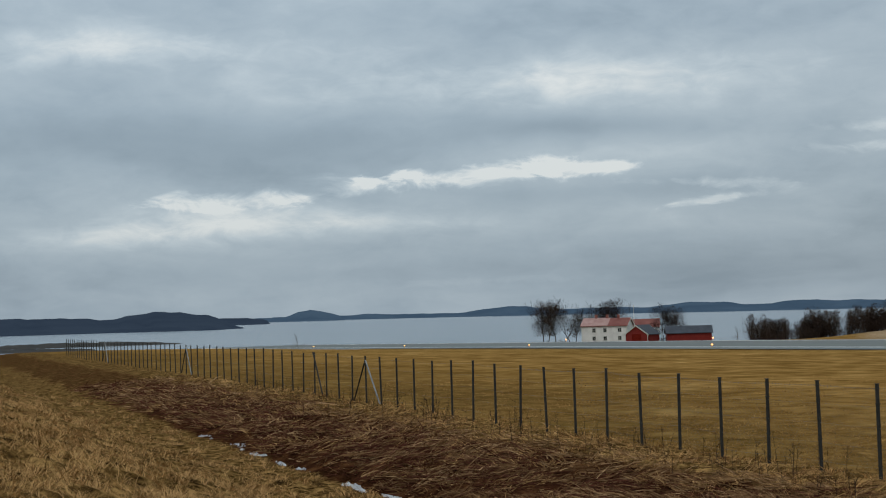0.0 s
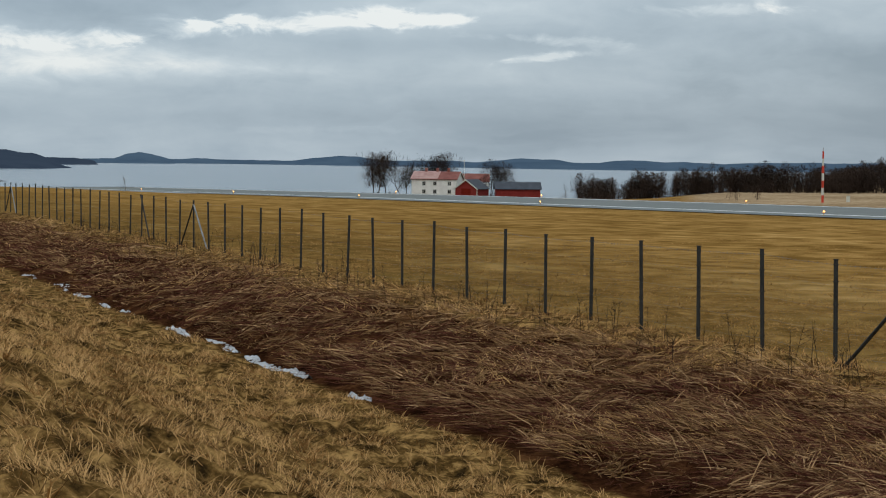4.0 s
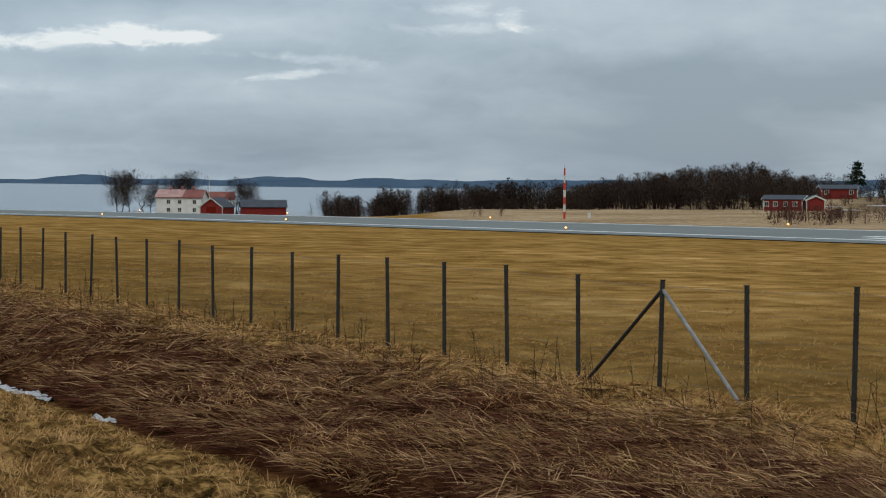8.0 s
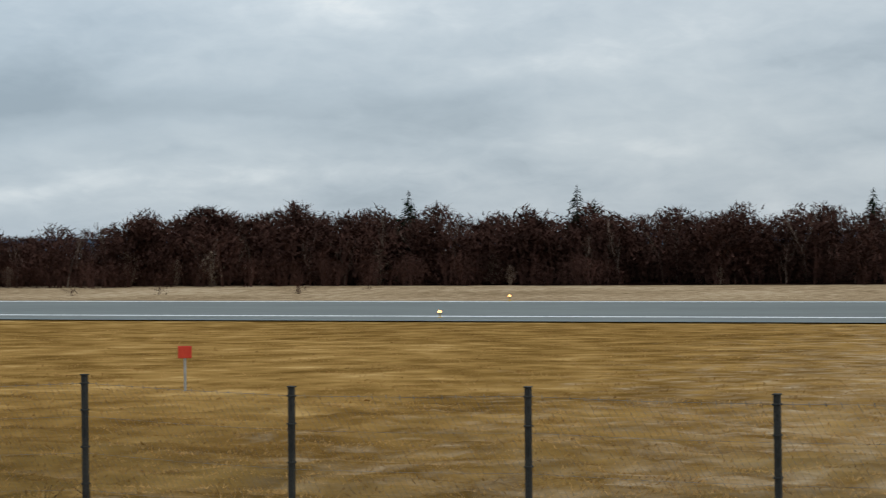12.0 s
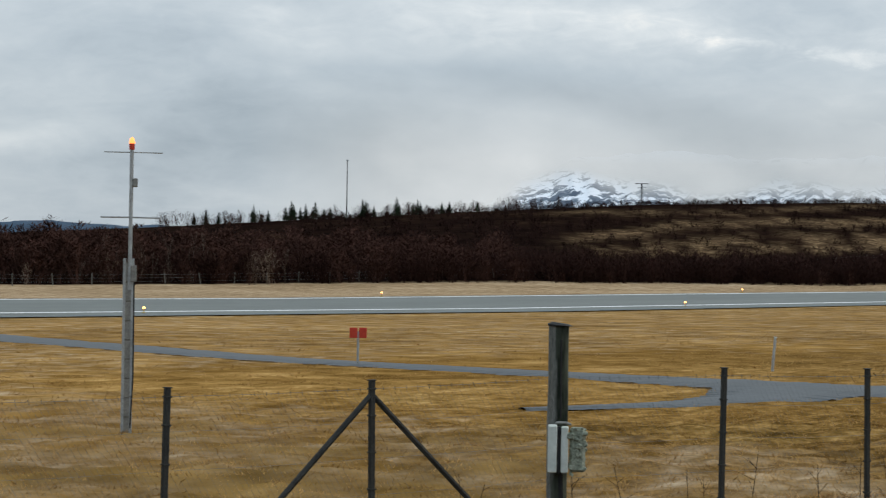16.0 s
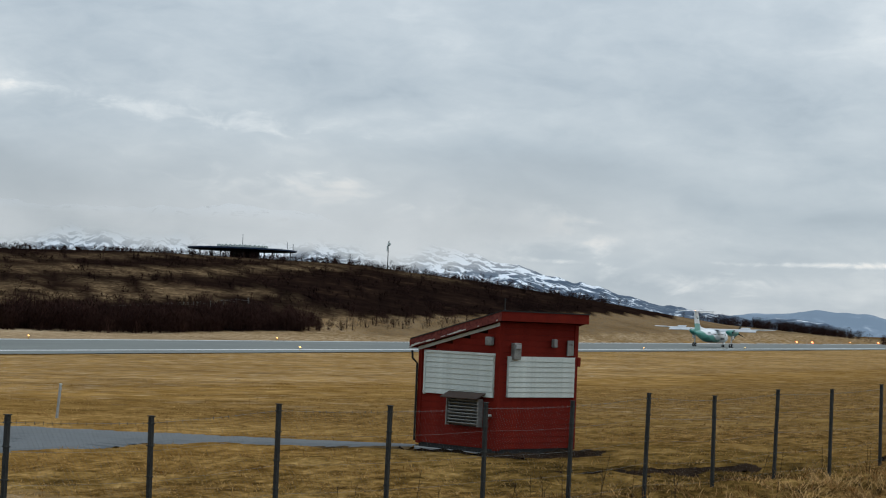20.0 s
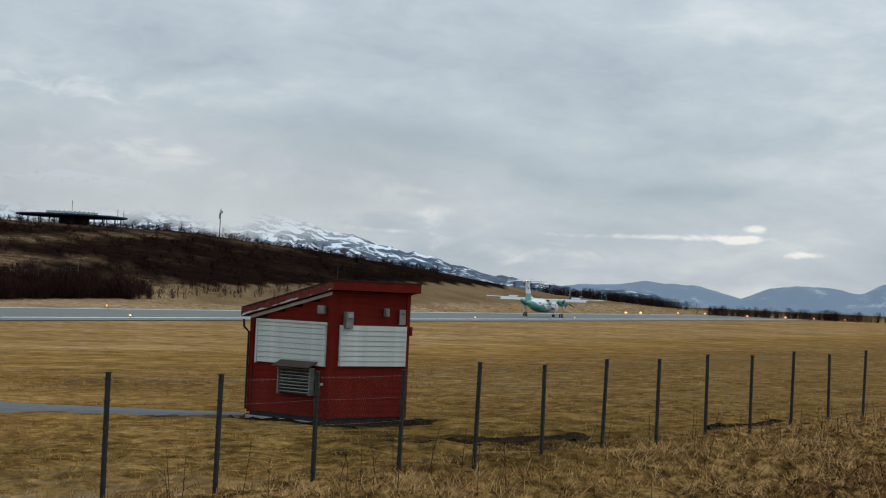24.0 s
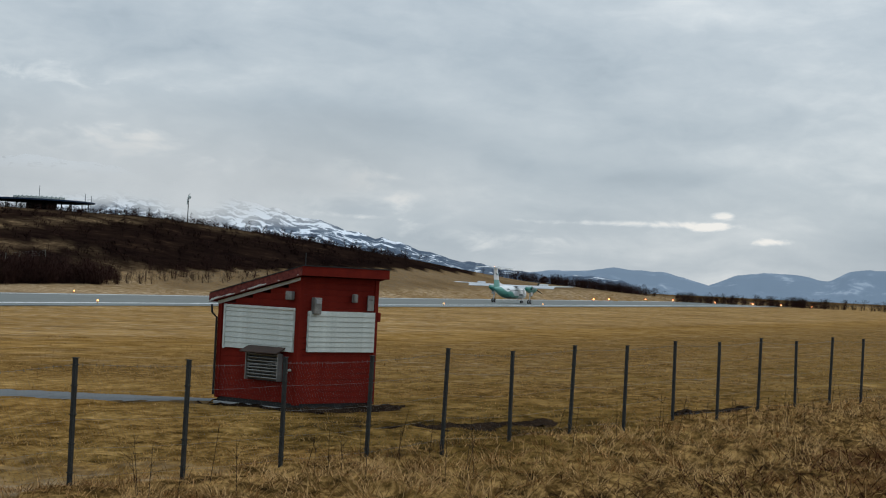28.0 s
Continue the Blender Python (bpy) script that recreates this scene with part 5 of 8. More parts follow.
def far_fence():
    """A thin wire fence on the runway's far side."""
    f = thing("wire_fence", pose(0, 176, 0), "thin old wire fence beyond the runway", "fence")
    post = mesh_of("post", box(0.09, 0.09, 1.5, (0, 0, 0.6), 0.01), WEATHERED)
    rng = random.Random(3)
    tops = []
    for k in range(52):
        x = 60 + 5.2 * k
        y = 176 + 0.07 * (x - 60)
        z = ground_at((x, y))
        part("post", post, None, f, m=pose(x, y - 176, z, rng.gauss(0, 3), rng.gauss(0, 4), 0))
        tops.append((x, y - 176, z))
    for h in (0.4, 0.8, 1.15):
        part("wire", tube([(x, y, z + h) for x, y, z in tops], 0.006, 3), GALV, f)


far_fence()

# ---- the aeroplane on the runway ----
def livery():
    """White paint; green waves over the tail end and belly."""
    m = bpy.data.materials.new("aircraft_livery")
    m.use_nodes = True
    n, l = node_set(m)
    b = n["Principled BSDF"]
    b.inputs["Roughness"].default_value = 0.28
    sep = n.new("ShaderNodeSeparateXYZ")
    l.new(n.new("ShaderNodeTexCoord").outputs["Object"], sep.inputs[0])

    def calc(op, a, c=None, d=None):
        x = n.new("ShaderNodeMath")
        x.operation = op
        for k, v in enumerate((a, c, d)):
            if v is None:
                continue
            if isinstance(v, (int, float)):
                x.inputs[k].default_value = v
            else:
                l.new(v, x.inputs[k])
        return x.outputs[0]

    def mix(fac, a, c):
        x = n.new("ShaderNodeMix")
        x.data_type = "RGBA"
        l.new(fac, x.inputs[0])
        for k, v in ((6, a), (7, c)):
            if isinstance(v, tuple):
                x.inputs[k].default_value = (*v, 1)
            else:
                l.new(v, x.inputs[k])
        return x.outputs[2]
    X, Z = sep.outputs[0], sep.outputs[2]
    wave = calc("MULTIPLY", calc("SINE", calc("MULTIPLY", X, 1.15)), 0.22)
    # boundary height: high at the tail, low under the wing
    top = calc("ADD", calc("MULTIPLY_ADD", X, -0.165, 1.55), wave)
    light = calc("LESS_THAN", Z, top)
    low = calc("ADD", calc("MULTIPLY_ADD", X, -0.085, 1.18), calc("MULTIPLY", calc("SINE", calc("MULTIPLY_ADD", X, 1.1, 2.2)), 0.28))
    mid = calc("LESS_THAN", Z, low)
    deep = calc("LESS_THAN", Z, calc("ADD", calc("MULTIPLY_ADD", calc("ABSOLUTE", calc("ADD", X, 3.6)), -0.22, 1.45), 0.0))
    col = mix(light, (0.78, 0.79, 0.80), (0.10, 0.35, 0.29))
    col = mix(mid, col, (0.022, 0.19, 0.15))
    col = mix(deep, col, (0.012, 0.035, 0.034))
    fore = calc("GREATER_THAN", X, 1.6)
    col = mix(fore, col, (0.78, 0.79, 0.80))
    l.new(col, b.inputs["Base Color"])
    return m


PAINT_WHITE = surface("aircraft_white", (0.70, 0.71, 0.72), (0.80, 0.81, 0.82), 0.3, 0.6, 9, 0.02, 0.002, spec=0.5)
PAINT_GREEN = surface("aircraft_green", (0.020, 0.17, 0.135), (0.045, 0.27, 0.215), 0.3, 0.5, 9, 0.02, 0.002, spec=0.5)
PAINT_PALE_GREEN = surface("aircraft_pale_green", (0.10, 0.32, 0.27), (0.15, 0.40, 0.34), 0.3, 0.5, 9, 0.02, 0.002, spec=0.5)
PAINT_DARK = surface("aircraft_dark", (0.010, 0.022, 0.024), (0.03, 0.05, 0.052), 0.4, 0.6, 9, 0.02, 0.002)
TYRE = surface("tyre_rubber", (0.012, 0.012, 0.012), (0.03, 0.03, 0.03), 0.85, 8, 40, 0.2, 0.004)
WING_GREY = surface("wing_skin", (0.46, 0.47, 0.48), (0.62, 0.63, 0.64), 0.4, 0.7, 10, 0.03, 0.003)


def airfoil(chord, thick, lead, z, y, n=9):
    """A ring of a wing section: leading edge at x = lead."""
    up, lo = [], []
    for k in range(n):
        t = (k / (n - 1)) ** 1.4
        h = thick * chord * (1.48 * math.sqrt(t) - 0.63 * t - 1.76 * t * t + 1.42 * t ** 3 - 0.51 * t ** 4) + 0.004
        up.append((lead - t * chord, y, z + h * 1.15))
        lo.append((lead - t * chord, y, z - h * 0.75))
    return up + lo[::-1]


def build_aeroplane():
    x0, y0 = 396.0, 124.5
    plane = thing("aeroplane", pose(x0, y0, float(runway_z(x0)) + 0.06), "white and green twin propeller airliner on the runway", "aeroplane")
    skin = livery()
    ring = [2 * math.pi * j / 24 for j in range(24)]
    secs = [(9.05, 1.72, 0.05, 0.05), (8.85, 1.74, 0.30, 0.30), (8.3, 1.82, 0.62, 0.60), (7.5, 1.98, 0.95, 0.92), (6.7, 2.12, 1.16, 1.18), (5.9, 2.24, 1.29, 1.32), (5.0, 2.28, 1.345, 1.36), (3.0, 2.28, 1.345, 1.36), (0, 2.28, 1.345, 1.36), (-3.0, 2.28, 1.345, 1.36), (-5.0, 2.36, 1.27, 1.26), (-7.0, 2.52, 1.08, 1.06), (-9.0, 2.72, 0.80, 0.78), (-10.6, 2.86, 0.5, 0.5), (-11.7, 2.92, 0.22, 0.24), (-12.0, 2.94, 0.06, 0.08)]
    body = part("fuselage", loft([[(x, wy * math.cos(a), zc + wz * math.sin(a)) for a in ring] for x, zc, wy, wz in secs]), skin, plane, "white and green fuselage", smooth=True)
    # cockpit glass and cabin windows
    for sy in (-1, 1):
        for xa, xb, za, zb in ((6.42, 7.02, 2.78, 3.12), (7.06, 7.5, 2.70, 3.0)):
            ya = 1.02 if xa < 7 else 0.86
            bm = loft([[(xa, sy * (ya + 0.13), za), (xb, sy * (ya - 0.03), za - 0.02), (xb - 0.14, sy * (ya - 0.24), zb), (xa, sy * (ya - 0.06), zb + 0.05)], [(xa, sy * (ya - 0.2), za), (xb, sy * (ya - 0.3), za), (xb - 0.14, sy * (ya - 0.45), zb), (xa, sy * (ya - 0.3), zb)]])
            part("cockpit_window", bm, DULL_GLASS, body)
        for k in range(11):
            x = 3.2 - 0.79 * k
            if -0.9 < x < 0.3 and False:
                continue
            part("cabin_window", box(0.27, 0.06, 0.38, (x, sy * 1.285, 2.62), 0.05), DULL_GLASS, body)
    door = part("door", box(0.74, 0.05, 1.55, (4.35, -1.335, 2.2), 0.02), PAINT_WHITE, body)
    for ddx, ddz, sx, sz in ((-0.38, 0, 0.03, 1.6), (0.38, 0, 0.03, 1.6), (0, 0.79, 0.78, 0.03), (0, -0.79, 0.78, 0.03)):
        part("seam", box(sx, 0.04, sz, (4.35 + ddx, -1.345, 2.2 + ddz)), PAINT_DARK, door)
    part("door_window", box(0.2, 0.03, 0.3, (4.35, -1.362, 2.62), 0.04), DULL_GLASS, door)
    # plain bars where the airline's name and the registration stand
    part("name_bar", box(2.3, 0.03, 0.36, (2.35, -1.335, 1.78), 0.03), PAINT_DARK, body, "dark lettering bar")
    part("registration_bar", box(1.2, 0.03, 0.2, (-6.1, -1.18, 2.92), 0.02, turn=Matrix.Rotation(-0.08, 3, "Z")), PAINT_DARK, body, "dark registration bar")
    # wing
    half = 12.95
    for sy in (-1, 1):
        bm = loft([airfoil(2.45, 0.16, 2.0, 3.62, 0.0), airfoil(2.45, 0.16, 2.0, 3.66, sy * 4.0), airfoil(1.75, 0.14, 1.7, 3.86, sy * 9.5), airfoil(1.25, 0.12, 1.48, 3.98, sy * half)])
        wing = part("wing", bm, WING_GREY, plane, "pale grey wing", smooth=False)
        part("deicing_boot", loft([[(2.03, sy * 0.9, 3.55), (2.03, sy * 0.9, 3.75), (1.8, sy * 0.9, 3.85), (1.8, sy * 0.9, 3.48)], [(1.5, sy * half, 3.94), (1.5, sy * half, 4.02), (1.38, sy * half, 4.05), (1.38, sy * half, 3.92)]]), PAINT_DARK, wing, "black leading edge strip")
        for a, bb in ((1.5, 3.2), (4.9, 9.4)):
            part("flap", box(0.85, bb - a, 0.1, (-0.62, sy * (a + bb) / 2, 3.40 + 0.012 * (a + bb)), 0.03, turn=Matrix.Rotation(-0.5, 3, "Y")), WING_GREY, wing)
        part("aileron", box(0.4, 3.0, 0.06, (0.18, sy * 11.2, 3.92), 0.015), WING_GREY, wing)
        for yv in (5.6, 7.2, 8.8):
            part("flap_fairing", tube([(0.8, sy * yv, 3.62), (-0.3, sy * yv, 3.5), (-1.0, sy * yv, 3.42)], [0.09, 0.13, 0.03], 8), WING_GREY, wing)
        part("spoiler", box(0.55, 1.9, 0.05, (0.25, sy * 6.9, 4.12), 0.01, turn=Matrix.Rotation(-0.55, 3, "Y")), WING_GREY, wing)
        # nacelle, propeller, gear
        y = sy * 3.95
        nac = part("nacelle", loft([[(x, y + wy * math.cos(a), zc + wz * math.sin(a)) for a in ring] for x, zc, wy, wz in ((3.75, 3.1, 0.36, 0.36), (3.6, 3.08, 0.5, 0.52), (2.6, 3.05, 0.56, 0.66), (1.0, 3.02, 0.58, 0.74), (-0.8, 3.05, 0.56, 0.68), (-2.2, 3.14, 0.42, 0.46), (-3.2, 3.26, 0.16, 0.16))]), PAINT_GREEN, plane, "green engine nacelle", smooth=True)
        part("intake", tube([(3.66, y, 2.72), (3.2, y, 2.66)], [0.2, 0.3], 10), PAINT_DARK, nac)
        part("exhaust", tube([(-0.2, y + sy * 0.5, 3.2), (-1.2, y + sy * 0.62, 3.15)], [0.16, 0.19], 10), PAINT_DARK, nac)
        prop = part("propeller", loft([[(x, y + r * math.cos(a), 3.1 + r * math.sin(a)) for a in ring[::2]] for x, r in ((3.72, 0.3), (3.95, 0.28), (4.2, 0.18), (4.36, 0.02))]), PAINT_DARK, plane, "dark propeller spinner")
        for k in range(4):
            a = math.pi / 4 + k * math.pi / 2 + 0.3 * sy
            c, s_ = math.cos(a), math.sin(a)
            rr = []
            for r, w, tw in ((0.25, 0.10, 1.1), (0.8, 0.17, 0.9), (1.4, 0.17, 0.65), (1.95, 0.06, 0.5)):
                ux, uy, uz = math.cos(tw), -math.sin(tw) * s_, math.sin(tw) * c
                px, py, pz = 3.98, y + r * c, 3.1 + r * s_
                nx, ny, nz = math.sin(tw), math.cos(tw) * s_, -math.cos(tw) * c
                rr.append([(px + e * ux * w + f * nx * 0.018, py + e * uy * w + f * ny * 0.018, pz + e * uz * w + f * nz * 0.018) for e, f in ((-1, 0), (0, -1), (1, 0), (0, 1))])
            part("blade", loft(rr), PAINT_DARK, prop)
        gear = part("main_gear", tube([(0.1, y, 2.5), (0.02, y, 0.45)], 0.085, 8), WING_GREY, plane)
        part("brace", tube([(1.0, y, 2.45), (0.08, y, 0.9)], 0.06, 6), WING_GREY, gear)
        part("gear_door", box(1.3, 0.04, 0.75, (0.3, y + sy * 0.36, 2.15), 0.02), PAINT_WHITE, gear)
        for o in (-0.24, 0.24):
            wheel = part("wheel", loft([[(r * math.cos(a), y + o + yy, 0.43 + r * math.sin(a)) for a in ring] for r, yy in ((0.2, -0.10), (0.38, -0.115), (0.43, -0.06), (0.43, 0.06), (0.38, 0.115), (0.2, 0.10))]), TYRE, gear, "black tyre")
            part("hub", tube([(0, y + o - 0.11, 0.43), (0, y + o + 0.11, 0.43)], 0.19, 10), WING_GREY, wheel)
    ng = part("nose_gear", tube([(7.3, 0, 1.4), (7.25, 0, 0.3)], 0.07, 8), WING_GREY, plane)
    part("landing_light", dome(0.11, 0.08, 0.0), glowing("landing_lamp", (1.0, 0.9, 0.75), 6.0), ng, "lit landing light", m=pose(7.42, 0, 0.95, 0, 90, 0))
    for o in (-0.17, 0.17):
        part("wheel", loft([[(7.25 + r * math.cos(a), o + yy, 0.28 + r * math.sin(a)) for a in ring] for r, yy in ((0.12, -0.07), (0.25, -0.08), (0.28, -0.04), (0.28, 0.04), (0.25, 0.08), (0.12, 0.07))]), TYRE, ng, "black tyre")
    part("gear_door", box(0.8, 0.03, 0.45, (7.0, -0.3, 1.05), 0.02), PAINT_WHITE, ng)

    # fin and tailplane
    def fin_ring(xl, xt, z, t):
        c = xl - xt
        return [(xl, 0, z), (xl - 0.12 * c, -t * 0.8, z), (xl - 0.35 * c, -t, z), (xt, -0.02, z), (xt, 0.02, z), (xl - 0.35 * c, t, z), (xl - 0.12 * c, t * 0.8, z)]
    part("fin", loft([fin_ring(-8.3, -12.3, 3.1, 0.22), fin_ring(-8.75, -12.35, 3.9, 0.21), fin_ring(-9.2, -12.5, 4.75, 0.19)]), PAINT_PALE_GREEN, plane, "pale green fin root")
    fin = part("fin", loft([fin_ring(-9.2, -12.5, 4.754, 0.188), fin_ring(-10.65, -13.1, 7.2, 0.15)]), PAINT_WHITE, plane, "white fin")
    part("fin_boot", loft([fin_ring(-8.85, -9.12, 4.2, 0.06), fin_ring(-10.52, -10.72, 7.1, 0.05)]), PAINT_DARK, fin, "black leading edge strip")
    part("dorsal_fin", loft([[(-3.6, -0.05, 3.5), (-3.6, 0.05, 3.5), (-3.55, 0.0, 3.56)], [(-6.4, -0.12, 3.4), (-6.4, 0.12, 3.4), (-6.4, 0.0, 3.86)], [(-8.4, -0.16, 3.3), (-8.4, 0.16, 3.3), (-8.4, 0.0, 4.18)], [(-9.4, -0.16, 3.3), (-9.4, 0.16, 3.3), (-9.4, 0.0, 5.0)]]), PAINT_WHITE, plane)
    for sy in (-1, 1):
        for sgn, mat in ((1, PAINT_GREEN), (-1, PAINT_DARK)):
            bm = bmesh.new()
            pts = [(0.02 * sgn, -0.16), (1.0 * sgn, 0.26), (0.62 * sgn, 0.02), (0.2 * sgn, -0.34)]
            v = [bm.verts.new((-11.0 + px, sy * 0.20, 5.95 + pz)) for px, pz in pts] + [bm.verts.new((-11.0 + px, sy * 0.13, 5.95 + pz)) for px, pz in pts]
            for f in ((0, 1, 2, 3), (7, 6, 5, 4), (0, 4, 5, 1), (1, 5, 6, 2), (2, 6, 7, 3), (3, 7, 4, 0)):
                bm.faces.new([v[i] for i in f])
            part("emblem", bm, mat, fin, "plain two-tone wing shaped emblem")
        tail = part("tailplane", loft([airfoil(1.7, 0.11, -11.35, 7.26, 0.0), airfoil(1.15, 0.10, -11.75, 7.30, sy * 3.97)]), PAINT_WHITE, plane)
        part("tail_boot", loft([[(-11.3, sy * 0.2, 7.2), (-11.3, sy * 0.2, 7.32), (-11.5, sy * 0.2, 7.38), (-11.5, sy * 0.2, 7.18)], [(-11.72, sy * 3.95, 7.26), (-11.72, sy * 3.95, 7.33), (-11.85, sy * 3.95, 7.36), (-11.85, sy * 3.95, 7.24)]]), PAINT_DARK, tail)
    part("aerial", tube([(-1.5, 0, 3.6), (-1.7, 0, 4.0)], 0.04, 5), PAINT_WHITE, body)
    part("belly_aerial", tube([(4.2, 0, 0.95), (4.0, 0, 0.62)], 0.04, 5), PAINT_WHITE, body)
    part("tail_lamp", dome(0.07, 0.07, 7.36), RED_GLASS, fin).location = (-12.4, 0, 0)


build_aeroplane()

# ---- trees ----
def segments_mesh(name, p0, p1, r0, r1, material, sides=3):
    """Many tapered prisms at once, as one mesh."""
    p0, p1 = np.asarray(p0, float), np.asarray(p1, float)
    r0, r1 = np.asarray(r0, float), np.asarray(r1, float)
    v, f = segment_arrays(p0, p1, r0, r1, sides)
    return from_arrays(name, v, f, material)


def segment_arrays(p0, p1, r0, r1, sides=3):
    d = p1 - p0
    d = d / np.maximum(np.linalg.norm(d, axis=1, keepdims=True), 1e-9)
    ref = np.where(np.abs(d[:, 2:3]) < 0.9, np.array([[0.0, 0, 1]]), np.array([[1.0, 0, 0]]))
    s = np.cross(d, ref)
    s /= np.maximum(np.linalg.norm(s, axis=1, keepdims=True), 1e-9)
    o = np.cross(d, s)
    n = len(p0)
    ring = np.arange(sides) * 2 * np.pi / sides
    off = np.cos(ring)[None, :, None] * s[:, None, :] + np.sin(ring)[None, :, None] * o[:, None, :]
    v = np.concatenate([p0[:, None, :] + off * r0[:, None, None], p1[:, None, :] + off * r1[:, None, None]], 1).reshape(-1, 3)
    if sides == 2:
        f = np.arange(n)[:, None] * 4 + np.array([[0, 1, 3, 2]])
        return v, f
    k = np.arange(sides)
    quad = np.stack([k, (k + 1) % sides, sides + (k + 1) % sides, sides + k], -1)
    f = (np.arange(n)[:, None, None] * 2 * sides + quad[None]).reshape(-1, 4)
    return v, f


def twig_arrays(p0, p1, r0, r1):
    """Flat limbs of two triangles each, and fine twigs of one."""
    fine = r1 < 0.5 * r0
    v, f = segment_arrays(p0[~fine], p1[~fine], r0[~fine], r1[~fine], 2)
    f = np.concatenate([f[:, [0, 1, 2]], f[:, [0, 2, 3]]])
    u, _ = segment_arrays(p0[fine], p1[fine], r0[fine] * 1.35, r1[fine], 2)
    tri = u.reshape(-1, 4, 3)[:, :3].reshape(-1, 3)
    return np.concatenate([v, tri]), np.concatenate([f, len(v) + np.arange(len(tri)).reshape(-1, 3)])


def bare_tree(seed, height, spread=0.5, forks=3, levels=4, trunk=0.022, twig=0.012, lean=0.0, stems=1, bole=0.43, keep=(0.5, 0.72), low=1):
    """Limbs of a leafless tree: arrays of starts, ends and radii."""
    rng = random.Random(seed)
    P0, P1, R0, R1 = [], [], [], []

    def grow(p, d, length, r, level):
        steps = 3 if level == 0 else 2
        q = p
        for k in range(steps):
            d2 = (d + Vector((rng.gauss(0, 0.12), rng.gauss(0, 0.12), rng.gauss(0.05, 0.06)))).normalized()
            e = q + d2 * (length / steps)
            ra, rb = r * (1 - 0.35 * k / steps), r * (1 - 0.35 * (k + 1) / steps)
            P0.append(q), P1.append(e), R0.append(max(ra, twig)), R1.append(max(rb, twig * 0.7))
            if level < levels and (level > 0 or k >= low):
                for _ in range(forks if k == steps - 1 else max(1, forks - 1)):
                    a = rng.uniform(0, 2 * math.pi)
                    side = Vector((math.cos(a), math.sin(a), rng.uniform(-0.1, 0.5)))
                    grow(e, (d2 * (1.0 - spread * 0.5) + side * spread * rng.uniform(0.6, 1.3)).normalized(), length * rng.uniform(*keep), rb * 0.6, level + 1)
            q, d = e, d2

    for s in range(stems):
        a = rng.uniform(0, 2 * math.pi)
        off = 0 if stems == 1 else rng.uniform(0.1, 0.09 * height)
        grow(Vector((off * math.cos(a), off * math.sin(a), -0.15)), Vector((rng.gauss(lean, 0.08) + 0.2 * math.cos(a) * (stems > 1), rng.gauss(0, 0.08) + 0.2 * math.sin(a) * (stems > 1), 1)).normalized(), height * bole * rng.uniform(0.85, 1.15), height * trunk / (stems ** 0.4), 0)
    P0, P1 = np.array([tuple(v) for v in P0]), np.array([tuple(v) for v in P1])
    top = P1[:, 2].max()
    k = height / top
    return P0 * k, P1 * k, np.array(R0), np.array(R1)


BARK_DARK = surface("dark_bark", (0.017, 0.012, 0.010), (0.050, 0.035, 0.028), 0.9, 0.8, 10, 0.2, 0.01, island=0.5, spec=0.0)
BARK_RED = surface("russet_twigs", (0.042, 0.021, 0.016), (0.090, 0.045, 0.034), 0.9, 0.12, 3, 0.0, 0.01, island=0.45, world_space=True, spec=0.0)
BARK_GREY = surface("grey_bark", (0.06, 0.05, 0.042), (0.15, 0.125, 0.105), 0.9, 0.8, 10, 0.2, 0.01, island=0.5, spec=0.0)
SHORE_TWIGS = surface("brown_twigs", (0.026, 0.018, 0.014), (0.070, 0.049, 0.038), 0.9, 0.06, 3, 0.0, 0.01, island=0.35, world_space=True, spec=0.0)
SCRUB = surface("dark_scrub", (0.012, 0.0062, 0.0052), (0.044, 0.022, 0.017), 0.9, 0.08, 3, 0.0, 0.01, island=0.35, world_space=True, spec=0.0)
PALE_STEMS = surface("pale_stems", (0.05, 0.036, 0.028), (0.17, 0.125, 0.095), 0.9, 0.8, 10, 0.0, 0.01, island=0.5, spec=0.0)
NEEDLES = surface("spruce_needles", (0.007, 0.012, 0.007), (0.022, 0.034, 0.018), 0.85, 0.5, 6, 0.1, 0.02, island=0.5, spec=0.0)


def wood(name, label, spots, templates, material, heights, rng, squeeze=1.0):
    """A stand of many small trees or shrubs in one mesh."""
    vs, fs, base = [], [], 0
    made = [twig_arrays(*t) for t in templates]
    for (x, y), h in zip(spots, heights):
        v, f = made[rng.randrange(len(made))]
        a = rng.uniform(0, 2 * math.pi)
        c, s = math.cos(a), math.sin(a)
        wide = rng.uniform(0.85, 1.25) * squeeze
        q = np.stack([(v[:, 0] * c - v[:, 1] * s) * h * wide + x, (v[:, 0] * s + v[:, 1] * c) * h * wide + y, v[:, 2] * h], -1)
        q[:, 2] += ground_at((x, y))
        vs.append(q)
        fs.append(f + base)
        base += len(v)
    me = from_arrays(name, np.concatenate(vs), np.concatenate(fs), material)
    return tagged(new(name, me), label, "woodland", kind="stuff")


wr = random.Random(11)
# templates one metre high: slim multi-stemmed birch and willow


